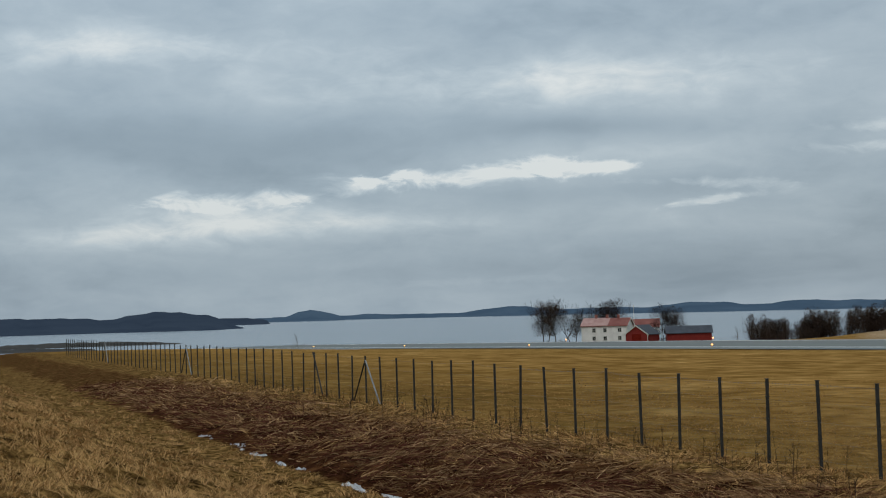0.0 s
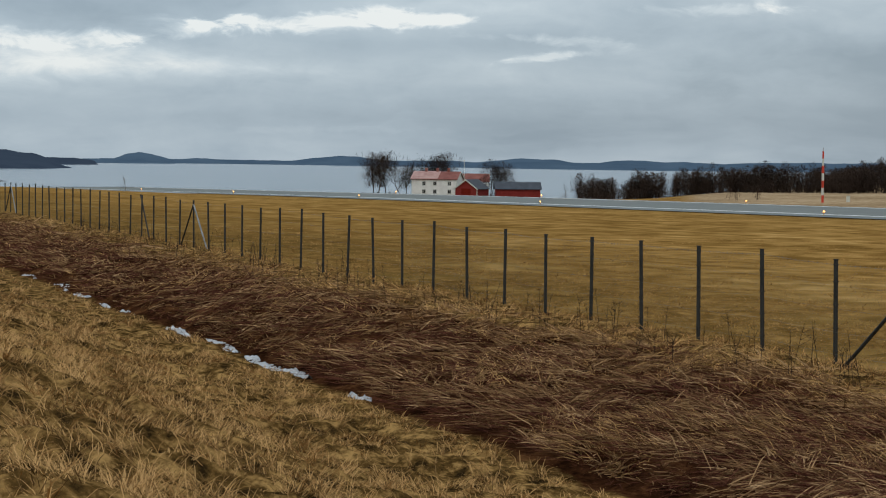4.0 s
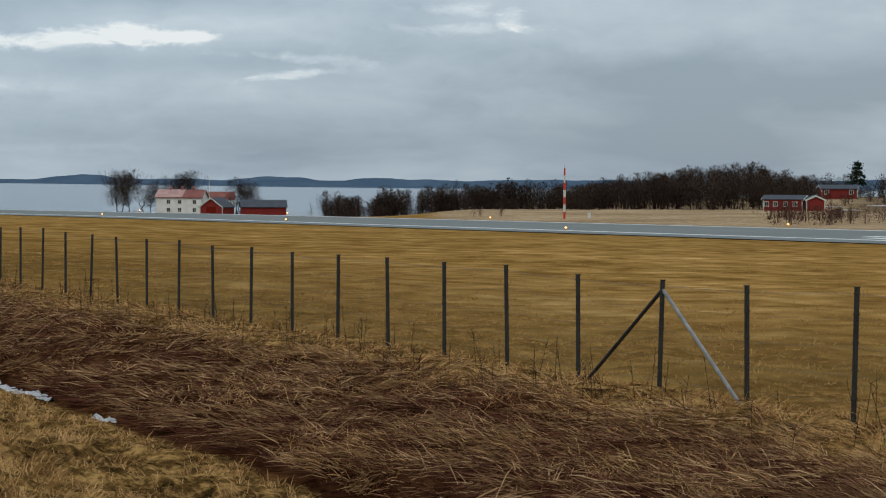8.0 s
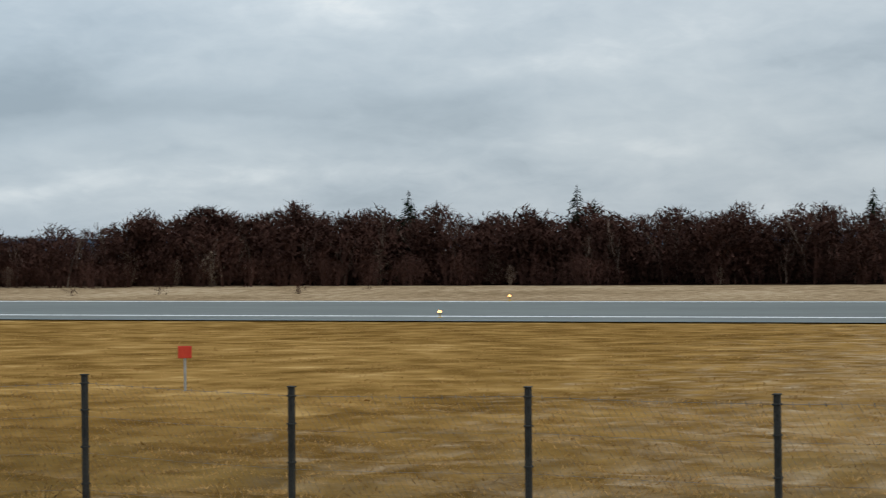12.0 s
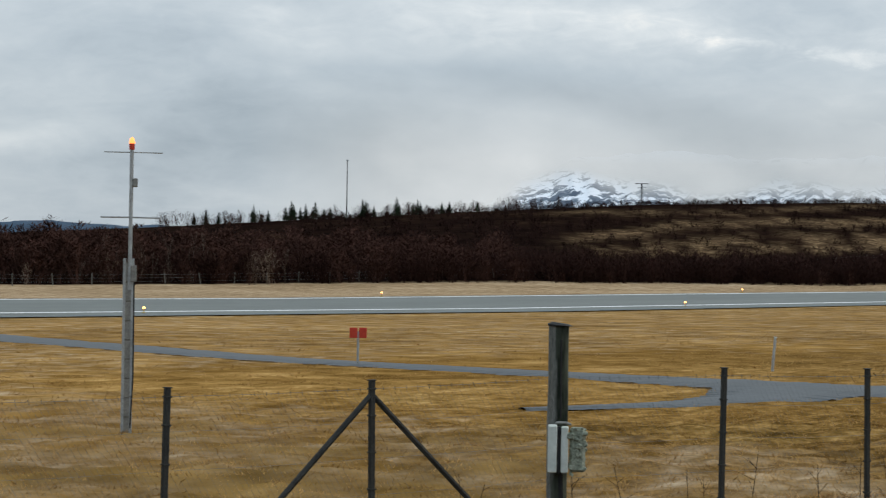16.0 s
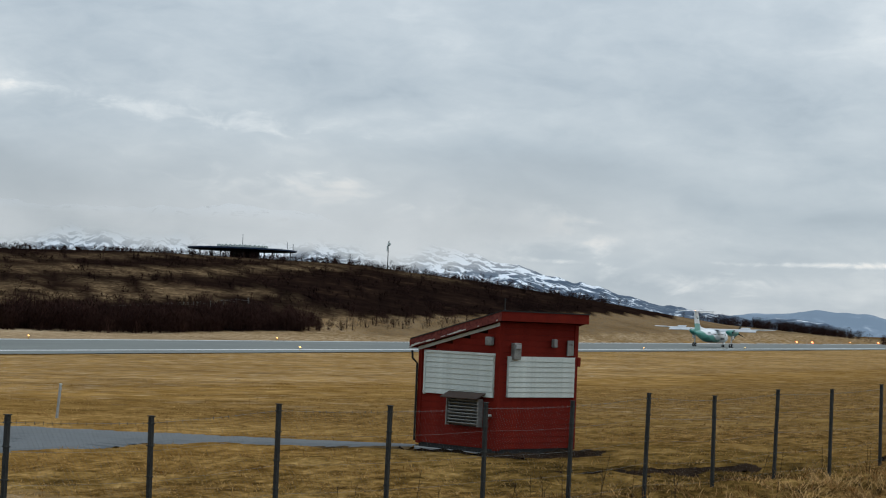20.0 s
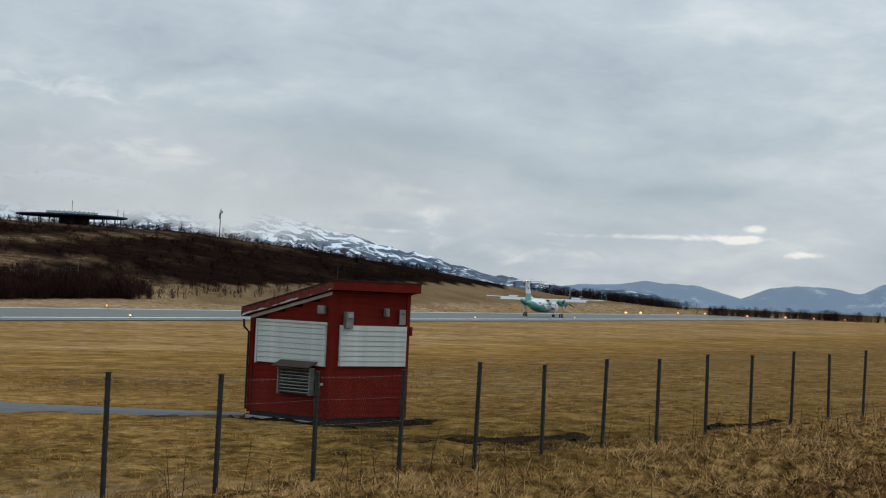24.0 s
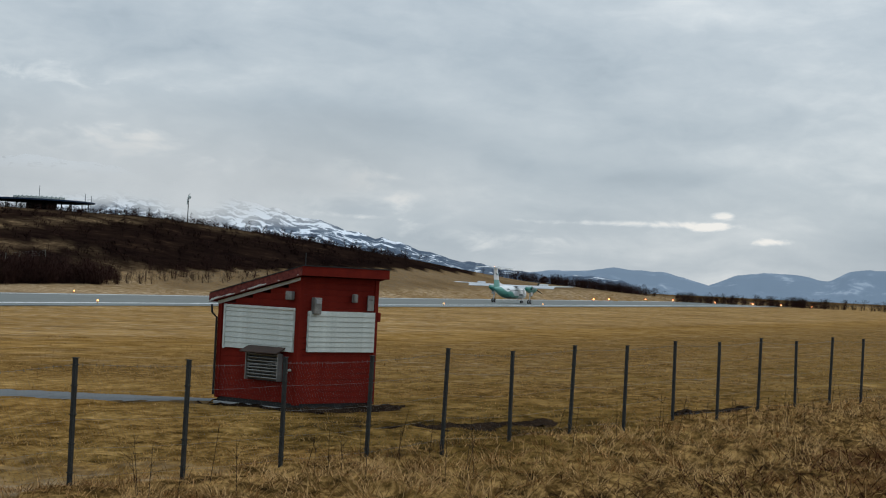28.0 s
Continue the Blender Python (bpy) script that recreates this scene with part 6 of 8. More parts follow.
def twiggy(limbs, n, seed, length, width, low=0.2, out=0.7):
    """Adds fine twigs all over a tree's limbs."""
    g = np.random.default_rng(seed)
    P0, P1, R0, R1 = limbs
    top = P1[:, 2].max()
    w = np.clip(P1[:, 2] / top - low, 0.0, 1) * np.linalg.norm(P1 - P0, axis=1) * (R0 < np.quantile(R0, 0.9) + 1e-9)
    k = g.choice(len(P0), n, p=w / w.sum())
    start = P0[k] + (P1[k] - P0[k]) * g.random((n, 1))
    d = P1[k] - P0[k]
    d = d / np.linalg.norm(d, axis=1, keepdims=True) * 0.55 + g.normal(0, out, (n, 3)) + np.array([0, 0, 0.28])
    d /= np.linalg.norm(d, axis=1, keepdims=True)
    end = start + d * (length * top * g.uniform(0.45, 1.4, n))[:, None]
    return np.concatenate([P0, start]), np.concatenate([P1, end]), np.concatenate([R0, np.full(n, width * top)]), np.concatenate([R1, np.full(n, width * top * 0.4)])


THIN = [twiggy(bare_tree(50 + s, 1.0, 0.5, 2, 2, 0.014, 0.006, stems=1), 90, s, 0.10, 0.003) for s in range(4)]
HEATHER = [twiggy(bare_tree(90 + s, 1.0, 0.7, 1, 0, 0.010, 0.006, stems=7, bole=0.7), 32, s, 0.42, 0.027, -0.3, 0.9) for s in range(4)]


def puff(seed, stems, n, base, wide, length, width, rounded=0.5):
    """A leafless tree one metre high: slim stems and a soft crown of fine twigs that fill an egg-shaped space."""
    g = np.random.default_rng(seed)
    P0, P1, R0, R1 = [], [], [], []
    feet = g.normal(0, 0.035 * (stems > 1), (stems, 2))
    heads = feet + g.normal(0, wide * 0.38, (stems, 2))
    tops = g.uniform(0.72, 0.95, stems)
    for f, h, t in zip(feet, heads, tops):
        knots = [np.array([*(f + (h - f) * k ** 1.4 + g.normal(0, 0.012, 2)), t * k - 0.02]) for k in (0.0, 0.35, 0.7, 1.0)]
        for k, (p, q) in enumerate(zip(knots, knots[1:])):
            P0.append(p), P1.append(q), R0.append(0.013 - 0.0035 * k), R1.append(0.010 - 0.0032 * k)
    t = g.beta(1.5, 1.35, n)
    z = base + (1 - base) * t
    ring = wide * np.sin(np.pi * np.clip(t, 0.02, 0.98) ** 0.85) ** rounded
    a, u = g.uniform(0, 2 * np.pi, n), g.random(n) ** 0.62
    # the crown is made of a few lobes, so that its edge is uneven
    lobe = 1.08 + 0.36 * np.sin(3 * a + 7 * t + seed) + 0.22 * np.sin(5 * a - 11 * t)
    x, y = ring * lobe * u * np.cos(a), ring * lobe * u * np.sin(a)
    d = np.stack([0.55 * np.cos(a) * u, 0.55 * np.sin(a) * u, 0.6 * np.ones(n)], -1) + g.normal(0, 0.45, (n, 3))
    d /= np.linalg.norm(d, axis=1, keepdims=True)
    ln = length * g.uniform(0.5, 1.4, n)
    start = np.stack([x, y, z], -1) - d * (ln * 0.5)[:, None]
    end = start + d * ln[:, None]
    k = 1.0 / max(end[:, 2].max(), 0.9)
    return np.concatenate([np.array(P0), start]) * k, np.concatenate([np.array(P1), end]) * k, np.concatenate([R0, np.full(n, width)]), np.concatenate([R1, np.full(n, width * 0.4)])


OVAL = [puff(130 + s, 2 + s % 3, 300, 0.04, 0.23 + 0.02 * (s % 3), 0.095, 0.0060) for s in range(7)]
SHRUB = [puff(150 + s, 4, 160, -0.02, 0.36, 0.17, 0.0068, 0.4) for s in range(5)]
BIRCH = [puff(170 + s, 1 + s % 2, 300, 0.10, 0.17 + 0.02 * (s % 4), 0.088, 0.0054) for s in range(8)]


def front_of_wood(b):
    return float(np.interp(b, [-44, -40, -30, 0, 30, 42, 44.5, 56, 61.5, 64.5], [300, 250, 206, 182, 210, 240, 250, 288, 340, 385]))


def wood_height(b):
    clump = 1 + 0.07 * math.sin(b * 2.9) + 0.05 * math.sin(b * 7.3 + 1)
    return clump * float(np.interp(b, [-44, -42.5, -38, -31, -28.3, -26.2, -24.8, -23, -18, 0, 15, 30, 40, 46, 52], [5.4, 7.0, 6.5, 6.4, 7.2, 8.8, 8.2, 8.8, 8.0, 8.0, 7.9, 7.2, 6.6, 5.6, 4.8]))


spots, hs = [], []
for k in range(640):
    b = wr.uniform(-44.1, 46)
    dep = 46 * wr.random() ** 1.5
    p = bearing(b, front_of_wood(b) + dep + wr.uniform(0, 2))
    spots.append((p.x, p.y))
    hs.append(wood_height(b) * wr.uniform(0.80, 1.02) * (0.74 + 0.26 * min(1, dep / 14)))
for k in range(760):
    b = wr.choice((wr.uniform(-43.6, -10), wr.uniform(-43.6, -14), wr.uniform(-14, 24), wr.uniform(14, 46)))
    dep = 34 * wr.random()
    p = bearing(b, front_of_wood(b) + 2 + dep)
    spots.append((p.x, p.y))
    hs.append(wood_height(b) * wr.uniform(0.78, 0.98) * (0.8 + 0.2 * min(1, dep / 14)))
wood("birch_wood", "dense leafless russet birch and willow wood", spots, BIRCH + OVAL[:3], BARK_RED, hs, wr, 1.95)
spots, hs = [], []
for k in range(330):
    b = wr.uniform(-43.7, 58)
    p = bearing(b, front_of_wood(b) + wr.uniform(-3, 22))
    spots.append((p.x, p.y))
    hs.append(wr.uniform(1.2, 3.6))
for k in range(260):
    b = wr.uniform(-44.2, -14)
    p = bearing(b, front_of_wood(b) + wr.uniform(-1, 8))
    spots.append((p.x, p.y))
    hs.append(wr.uniform(1.8, 3.8))
for k in range(60):
    b = wr.uniform(16.5, 24)
    p = bearing(b, 197 + wr.uniform(-3.5, 4))
    spots.append((p.x, p.y))
    hs.append(wr.uniform(1.4, 3.2))
wood("undergrowth", "low leafless scrub along the wood's edge", spots, SHRUB, BARK_RED, hs, wr, 1.2)
spots, hs = [], []
for k in range(90):
    b = wr.uniform(-43, 44)
    p = bearing(b, front_of_wood(b) + wr.uniform(-1.5, 8))
    spots.append((p.x, p.y))
    hs.append(wood_height(b) * wr.uniform(0.45, 0.9))
wood("pale_birches", "pale grey stemmed birches at the wood's edge", spots, THIN, PALE_STEMS, hs, wr, 0.8)
# scrub on the heath hill
spots, hs = [], []
for k in range(1000):
    b = 36 + 32.5 * wr.random()
    near = front_of_wood(min(b, 64.5))
    t = wr.random()
    if t < 0.62:
        r = near + 46 * wr.random() ** 1.3
        h = wr.uniform(2.2, 4.4) * (1 if b < 61 else 0.62)
    else:
        r = near + 40 + 260 * wr.random()
        h = wr.uniform(1.0, 2.3) + (1.4 if b < 48 else 0)
    p = bearing(b, r)
    if wr.random() < 1.8 * float(open_heath(p.x, p.y)):
        continue
    spots.append((p.x, p.y))
    hs.append(h)
for k in range(760):
    b = 43 + 18.2 * wr.random() ** 0.7
    p = bearing(b, front_of_wood(b) + wr.uniform(-2, 24))
    spots.append((p.x, p.y))
    hs.append(wr.uniform(2.2, 4.0) * (1.0 if b < 59 else 0.75))
wood("hill_scrub", "dark leafless scrub on the heath hill", spots, SHRUB, SCRUB, hs, wr, 1.3)
spots, hs = [], []
for k in range(3300):
    b = 40 + 29.5 * wr.random()
    p = bearing(b, front_of_wood(min(b, 64.5)) + 20 + 320 * wr.random() ** 0.9)
    if b > 61 and ground_at(p) < float(np.interp(b, [61, 62.5, 67, 69.5], [2, 3.5, 6.5, 9])):
        continue
    if wr.random() < 1.5 * float(open_heath(p.x, p.y)) - 0.05:
        continue
    spots.append((p.x, p.y))
    hs.append(wr.uniform(0.6, 1.5))
wood("heather", "dark brown heather and dwarf birch on the hill", spots, HEATHER, SCRUB, hs, wr, 1.9)
# pale willows standing in front of the wood
WILLOW = surface("tan_willow_twigs", (0.055, 0.036, 0.026), (0.19, 0.135, 0.098), 0.9, 0.2, 3, 0.0, 0.01, island=0.45, world_space=True, spec=0.0)
spots, hs = [], []
for k in range(40):
    b = (-40.9, 2.2, 3.6, 4.0, 13.6, 22.4, 27.6, 31.0, 39.2)[k] if k < 9 else wr.uniform(-42, 45)
    p = bearing(b, front_of_wood(b) + wr.uniform(-2.5, 4))
    spots.append((p.x, p.y))
    hs.append(wr.uniform(3.4, 5.4) if k < 9 else wr.uniform(1.6, 4.0))
wood("pale_willows", "tan leafless willows before the dark wood", spots, OVAL, WILLOW, hs, wr, 1.15)
# fringe of trees along the hill's skyline
spots, hs = [], []
for k in range(130):
    b = wr.choice((wr.uniform(38, 50.5), wr.uniform(60.5, 70.2)))
    p = bearing(b, (485 if b < 52 else 560) + wr.uniform(-30, 30))
    spots.append((p.x, p.y))
    hs.append(wr.uniform(1.4, 3.3))
wood("skyline_trees", "small bare trees on the hill's skyline", spots, BIRCH[:4] + SHRUB[:2], SCRUB, hs, wr, 1.2)
# clumps left of the cabins, and the wood behind them
spots, hs = [], []
for k in range(430):
    b = wr.uniform(-61.6, -53.2)
    if math.sin(b * 4.3) + 0.6 * math.sin(b * 9.1 + 1) < -0.85 + 0.5 * wr.random() and b < -57.5:
        continue
    r = 405 + 30 * wr.random()
    p = bearing(b, r)
    spots.append((p.x, p.y))
    hs.append((wr.uniform(4.4, 5.8) if k % 3 else wr.uniform(2.4, 4.0)) * (1.0 if wr.random() < 0.8 else 1.15) * wr.uniform(0.68, 1.08))
for k in range(330):
    b = wr.uniform(-54.6, -47.4)
    r = 400 + 70 * wr.random()
    p = bearing(b, r)
    spots.append((p.x, p.y))
    hs.append(float(np.interp(b, [-54.6, -53.5, -51, -49, -47.4], [3.0, 5.6, 7.6, 8.2, 5.0])) * wr.uniform(0.7, 1.12))
for k in range(34):
    b = wr.choice((wr.uniform(-67.9, -66.3), wr.uniform(-66.1, -65.2), wr.uniform(-64.4, -63.5)))
    p = bearing(b, 505 + 16 * wr.random())
    spots.append((p.x, p.y))
    hs.append(wr.uniform(1.6, 3.6))
for k in range(170):
    b = wr.uniform(-47.8, -38.5)
    p = bearing(b, 495 + 45 * wr.random())
    spots.append((p.x, p.y))
    hs.append(wr.uniform(3.6, 6.6) if b < -46.4 or b > -45.9 else wr.uniform(2.6, 4.0))
wood("shore_wood", "dark leafless trees along the shore", spots, OVAL + BIRCH[:3], SHORE_TWIGS, hs, wr, 1.45)
spots, hs = [], []
for k in range(190):
    b = wr.uniform(-61.2, -53.4)
    p = bearing(b, 398 + 20 * wr.random())
    spots.append((p.x, p.y))
    hs.append(wr.uniform(1.0, 3.4))
for k in range(120):
    b = wr.uniform(-47.9, -42.6)
    p = bearing(b, 430 + 60 * wr.random())
    spots.append((p.x, p.y))
    hs.append(wr.uniform(1.2, 2.6))
wood("shore_bushes", "dense dark bushes along the shore", spots, SHRUB, SHORE_TWIGS, hs, wr, 1.2)
# bushes in front of the cabins
spots, hs = [], []
for k in range(90):
    b = wr.choice((-48.2, -47.9, -47.1, -46.9, -46.3, -45.7, -45.2, -44.4, -44.2, -43.0, -41.9)) + wr.gauss(0, 0.22)
    p = bearing(b, wr.uniform(236, 285))
    spots.append((p.x, p.y))
    hs.append(wr.uniform(1.2, 2.7))
for b, r in ((-57.0, 300), (-57.2, 302), (-56.4, 300), (-23, 178), (-29.5, 183), (-21, 186), (-27, 182)):
    p = bearing(b, r)
    spots.append((p.x, p.y))
    hs.append(wr.uniform(1.5, 2.6))
wood("roadside_bushes", "low leafless bushes in pale grass", spots, SHRUB, BARK_RED, hs, wr, 1.35)
# trees and bushes at the far right end of the runway
spots, hs = [], []
for k in range(640):
    b = wr.choice((wr.gauss(73.4, 0.7), wr.gauss(74.8, 0.5), wr.gauss(75.8, 0.4), wr.uniform(77.3, 79.4), wr.gauss(80.6, 0.7), wr.uniform(79.5, 85)))
    p = bearing(b, 640 + 60 * wr.random())
    spots.append((p.x, p.y))
    hs.append(wr.uniform(1.4, 2.8) if k % 3 else wr.uniform(2.4, 4.0))
wood("far_trees", "distant bare trees beyond the runway's end", spots, SHRUB, SCRUB, hs, wr, 1.5)


def single_tree(b, r, z, h, seed, spread, label, mat, levels=4, forks=3, trunk=0.02, twig=0.028, wide=1.1):
    p = bearing(b, r)
    s = thing("bare_tree", pose(p.x, p.y, ground_at(p) if z is None else z), label, "tree", "bare trees")
    h = h * 1.07 if h > 6 else h
    limbs = bare_tree(seed, h * 0.93, spread * 0.7, forks, levels - 1, trunk * 0.8, twig * 0.5, stems=2 if h > 6 else 1, bole=0.42, keep=(0.5, 0.7), low=1)
    g = random.Random(seed)
    lobes = []
    for k in range(15 if h > 6 else 3):
        reach = spread * 0.42 * math.sqrt(g.random())
        a, size = g.uniform(0, 6.283), g.uniform(0.26, 0.46)
        low = max(0.16, 1.0 - size - 0.5 * reach - (0.2 * g.random() if k < 8 else g.uniform(0.2, 0.6))) if h > 6 else 0.05
        q = puff(seed * 20 + k, 1, 320 if h > 6 else 160, 0.05, 0.48, 0.17, 0.0044)
        move = np.array([reach * math.cos(a), reach * math.sin(a), low])
        lobes.append((q[0][3:] * size + move, q[1][3:] * size + move, q[2][3:] * size, q[3][3:] * size))
    fine = tuple(np.concatenate([q[j] for q in lobes]) for j in range(4))
    scale = (h, h, h, h)
    P0, P1, R0, R1 = (np.concatenate([p, q * k]) for p, q, k in zip(limbs, fine, scale))
    P0, P1 = P0 * np.array([wide, wide, 1.0]), P1 * np.array([wide, wide, 1.0])
    big = R0 > 0.12
    if big.sum() < 3:
        big = np.arange(len(R0)) < 3
    v, f = segment_arrays(P0[big], P1[big], R0[big], R1[big], 6)
    part("trunk", from_arrays("trunk", v, f, mat), None, s)
    v, f = segment_arrays(P0[~big], P1[~big], R0[~big], R1[~big], 2)
    part("crown", from_arrays("crown", v, f, mat), None, s)
    return s


single_tree(-67.45, 500, -4.0, 12.6, 3, 0.55, "tall leafless tree beside the white farmhouse", SHORE_TWIGS)
single_tree(-67.1, 508, -4.0, 12.2, 8, 0.5, "tall leafless tree beside the white farmhouse", BARK_DARK)
single_tree(-66.6, 515, -4.2, 9.8, 5, 0.5, "slender leafless tree beside the white farmhouse", SHORE_TWIGS)
single_tree(-65.85, 530, -4.4, 11.8, 4, 0.62, "leafless tree behind the white farmhouse", BARK_DARK)
single_tree(-65.4, 535, -4.4, 12.8, 6, 0.66, "broad leafless tree behind the white farmhouse", BARK_DARK)
single_tree(-64.1, 520, -4.4, 10.4, 7, 0.72, "dense dark leafless tree behind the red barns", BARK_DARK, twig=0.04)
single_tree(-63.7, 524, -4.4, 9.6, 9, 0.72, "dense dark leafless tree behind the red barns", BARK_DARK, twig=0.04)
single_tree(-61.9, 430, None, 3.6, 12, 0.5, "small leafless sapling by the shore", BARK_GREY, 3)
single_tree(-74.6, 360, None, 3.2, 14, 0.6, "small pale bush by the water", BARK_GREY, 2, 4, wide=1.5)


def spruce(h, seed):
    """A spruce: tapered trunk and drooping needle sprays in whorls."""
    rng = random.Random(seed)
    vs, fs = [], []
    n = int(h * 4.2)
    for k in range(n):
        t = (k + rng.random() * 0.6) / n
        z = h * (0.10 + 0.90 * t)
        reach = h * 0.27 * (1 - t) ** 0.8 * rng.uniform(0.7, 1.2) + 0.12
        m = max(4, int(9 * (1 - 0.5 * t)))
        for j in range(m):
            a = 2 * math.pi * (j + rng.random()) / m
            d = Vector((math.cos(a), math.sin(a), 0))
            side = Vector((-d.y, d.x, 0))
            droop = rng.uniform(0.18, 0.5)
            ln = reach * rng.uniform(0.65, 1.15)
            for q in range(3):
                f0, f1 = q / 3, (q + 1) / 3 + 0.12
                w = 0.26 * ln * (1.1 - f0) + 0.05
                p = Vector((0, 0, z)) + d * ln * f0 + Vector((0, 0, -droop * ln * f0))
                e = Vector((0, 0, z)) + d * ln * f1 + Vector((0, 0, -droop * ln * f1 * f1))
                i = len(vs)
                tilt = Vector((0, 0, rng.uniform(-0.12, 0.2) * ln))
                vs += [p + side * w * 0.6, e + side * w + tilt * 0.4, e - side * w - tilt * 0.2, p - side * w * 0.6]
                fs.append((i, i + 1, i + 2, i + 3))
    tip = len(vs)
    vs += [Vector((-0.05, 0, h * 0.95)), Vector((0.05, 0, h * 0.95)), Vector((0, 0, h * 1.04))]
    return vs, fs


def plant_spruces():
    protos = []
    for s in range(6):
        t = thing("spruce", Matrix.Identity(4), "dark green spruce above the leafless wood", "tree", "spruces")
        part("trunk", tube([(0, 0, -0.3), (0, 0, 5), (0, 0, 10)], [0.17, 0.1, 0.02], 7), BARK_DARK, t)
        vs, fs = spruce(10, 60 + s)
        part("crown", mesh_from("crown", vs, fs), NEEDLES, t)
        protos.append(t)
    rng = random.Random(21)
    spots = [(-19.8, 215, 10.0), (-14.9, 214, 10.4), (-14.4, 217, 9.0)]
    for k in range(120):
        b = rng.choice((-5.5, -4.2, -1.5, 0.4, 2.0, 4.8, 6.5, 8.8, 10.2, 11.4, 14.0, 15.6, 17.4, 18.8)) + rng.gauss(0, 0.75)
        spots.append((b, rng.uniform(205, 252), rng.uniform(7.2, 11.6)))
    for k in range(22):
        spots.append((rng.uniform(19.5, 26.8), rng.uniform(218, 240), rng.uniform(8.2, 10.2)))
    for k in range(26):
        b = rng.uniform(36.5, 47.5)
        spots.append((b, rng.uniform(425, 470), rng.uniform(2.6, 4.6)))
    for k, (b, r, h) in enumerate(spots):
        p = bearing(b, r)
        proto = protos[k % 6]
        m = pose(p.x, p.y, ground_at(p), 0, 0, rng.uniform(0, 360)) @ Matrix.Scale(h / 10, 4)
        if k < 6:
            proto.matrix_basis = m
        else:
            c = copy_thing(proto, Matrix.Identity(4))
            c.matrix_basis = m


plant_spruces()


def pine(b, r, z, h, seed, label, squat):
    """A pine: bare stem and a crown of needle clumps."""
    rng = random.Random(seed)
    p = bearing(b, r)
    s = thing("pine", pose(p.x, p.y, ground_at(p) if z is None else z), label, "tree")
    part("trunk", tube([(0, 0, -0.3), (0.1, 0, h * 0.45), (-0.05, 0, h * 0.92)], [h * 0.022, h * 0.016, 0.04], 7), BARK_GREY, s)
    vs, fs = [], []
    for k in range(44):
        t = rng.random()
        if not squat:
            # flat layers of needles round a bare stem
            t = (k % 6 + rng.uniform(-0.35, 0.35)) / 5
        zc = h * ((0.35 if squat else 0.42) + (0.6 if squat else 0.54) * t)
        rad = h * (0.42 if squat else 0.30 - 0.10 * (k % 2)) * (1 - 0.75 * t) * rng.uniform(0.3, 1.0)
        a = rng.uniform(0, 6.283)
        c = Vector((rad * math.cos(a), rad * math.sin(a), zc))
        size = h * rng.uniform(0.03, 0.085)
        for j in range(40):
            d = Vector((rng.gauss(0, 1), rng.gauss(0, 1), rng.gauss(0, 0.55 if squat else 0.42))) * size
            e = c + d
            w = Vector((rng.gauss(0, 1), rng.gauss(0, 1), rng.gauss(0, 1))).normalized() * h * 0.022
            u = Vector((rng.gauss(0, 1), rng.gauss(0, 1), rng.gauss(0, 0.6))).normalized() * h * 0.03
            i = len(vs)
            vs += [e - w, e + u, e + w, e - u]
            fs.append((i, i + 1, i + 2, i + 3))
    part("crown", mesh_from("crown", vs, fs), NEEDLES, s)


pine(-46.22, 480, 1.6, 8.0, 4, "tall dark pine beside a red cabin", False)
pine(-32.6, 232, None, 7.4, 9, "broad dark pine above the leafless wood", True)
pine(-32.2, 234, None, 6.6, 13, "broad dark pine above the leafless wood", True)

# ---- hills, mountains and cloud ----
def distance_material(name, dark, light, snow=None, scale=0.004, haze=0.0, haze_col=(0.3, 0.4, 0.5), rise=0.00115):
    m = bpy.data.materials.new(name)
    m.use_nodes = True
    n, l = node_set(m)
    b = n["Principled BSDF"]
    b.inputs["Roughness"].default_value, b.inputs["Specular IOR Level"].default_value = 1.0, 0.0
    pos = n.new("ShaderNodeNewGeometry")
    mp = n.new("ShaderNodeMapping")
    mp.inputs["Scale"].default_value = (1, 1, 1.7)
    l.new(pos.outputs["Position"], mp.inputs[0])
    t = n.new("ShaderNodeTexNoise")
    t.inputs["Scale"].default_value, t.inputs["Detail"].default_value, t.inputs["Roughness"].default_value, t.inputs["Distortion"].default_value = scale, 9, 0.66, 0.6
    l.new(mp.outputs[0], t.inputs["Vector"])
    r = n.new("ShaderNodeValToRGB")
    stops = [(0.36, dark), (0.6, light)] if snow is None else [(0.555, dark), (0.63, light), (0.668, snow), (0.84, snow)]
    while len(r.color_ramp.elements) < len(stops):
        r.color_ramp.elements.new(0.5)
    for e, (at, col) in zip(r.color_ramp.elements, stops):
        e.position, e.color = at, (*col, 1)
    value = t.outputs[0]
    if snow is not None:
        sep = n.new("ShaderNodeSeparateXYZ")
        l.new(pos.outputs["Position"], sep.inputs[0])
        up = n.new("ShaderNodeMath")
        up.operation = "MULTIPLY_ADD"
        l.new(sep.outputs[2], up.inputs[0])
        up.inputs[1].default_value = rise
        l.new(value, up.inputs[2])
        value = up.outputs[0]
    l.new(value, r.inputs[0])
    l.new(r.outputs[0], b.inputs["Base Color"])
    # aerial haze is painted in as an even bluish self-glow
    if haze:
        b.inputs["Emission Color"].default_value = (*haze_col, 1)
        b.inputs["Emission Strength"].default_value = haze
    return m


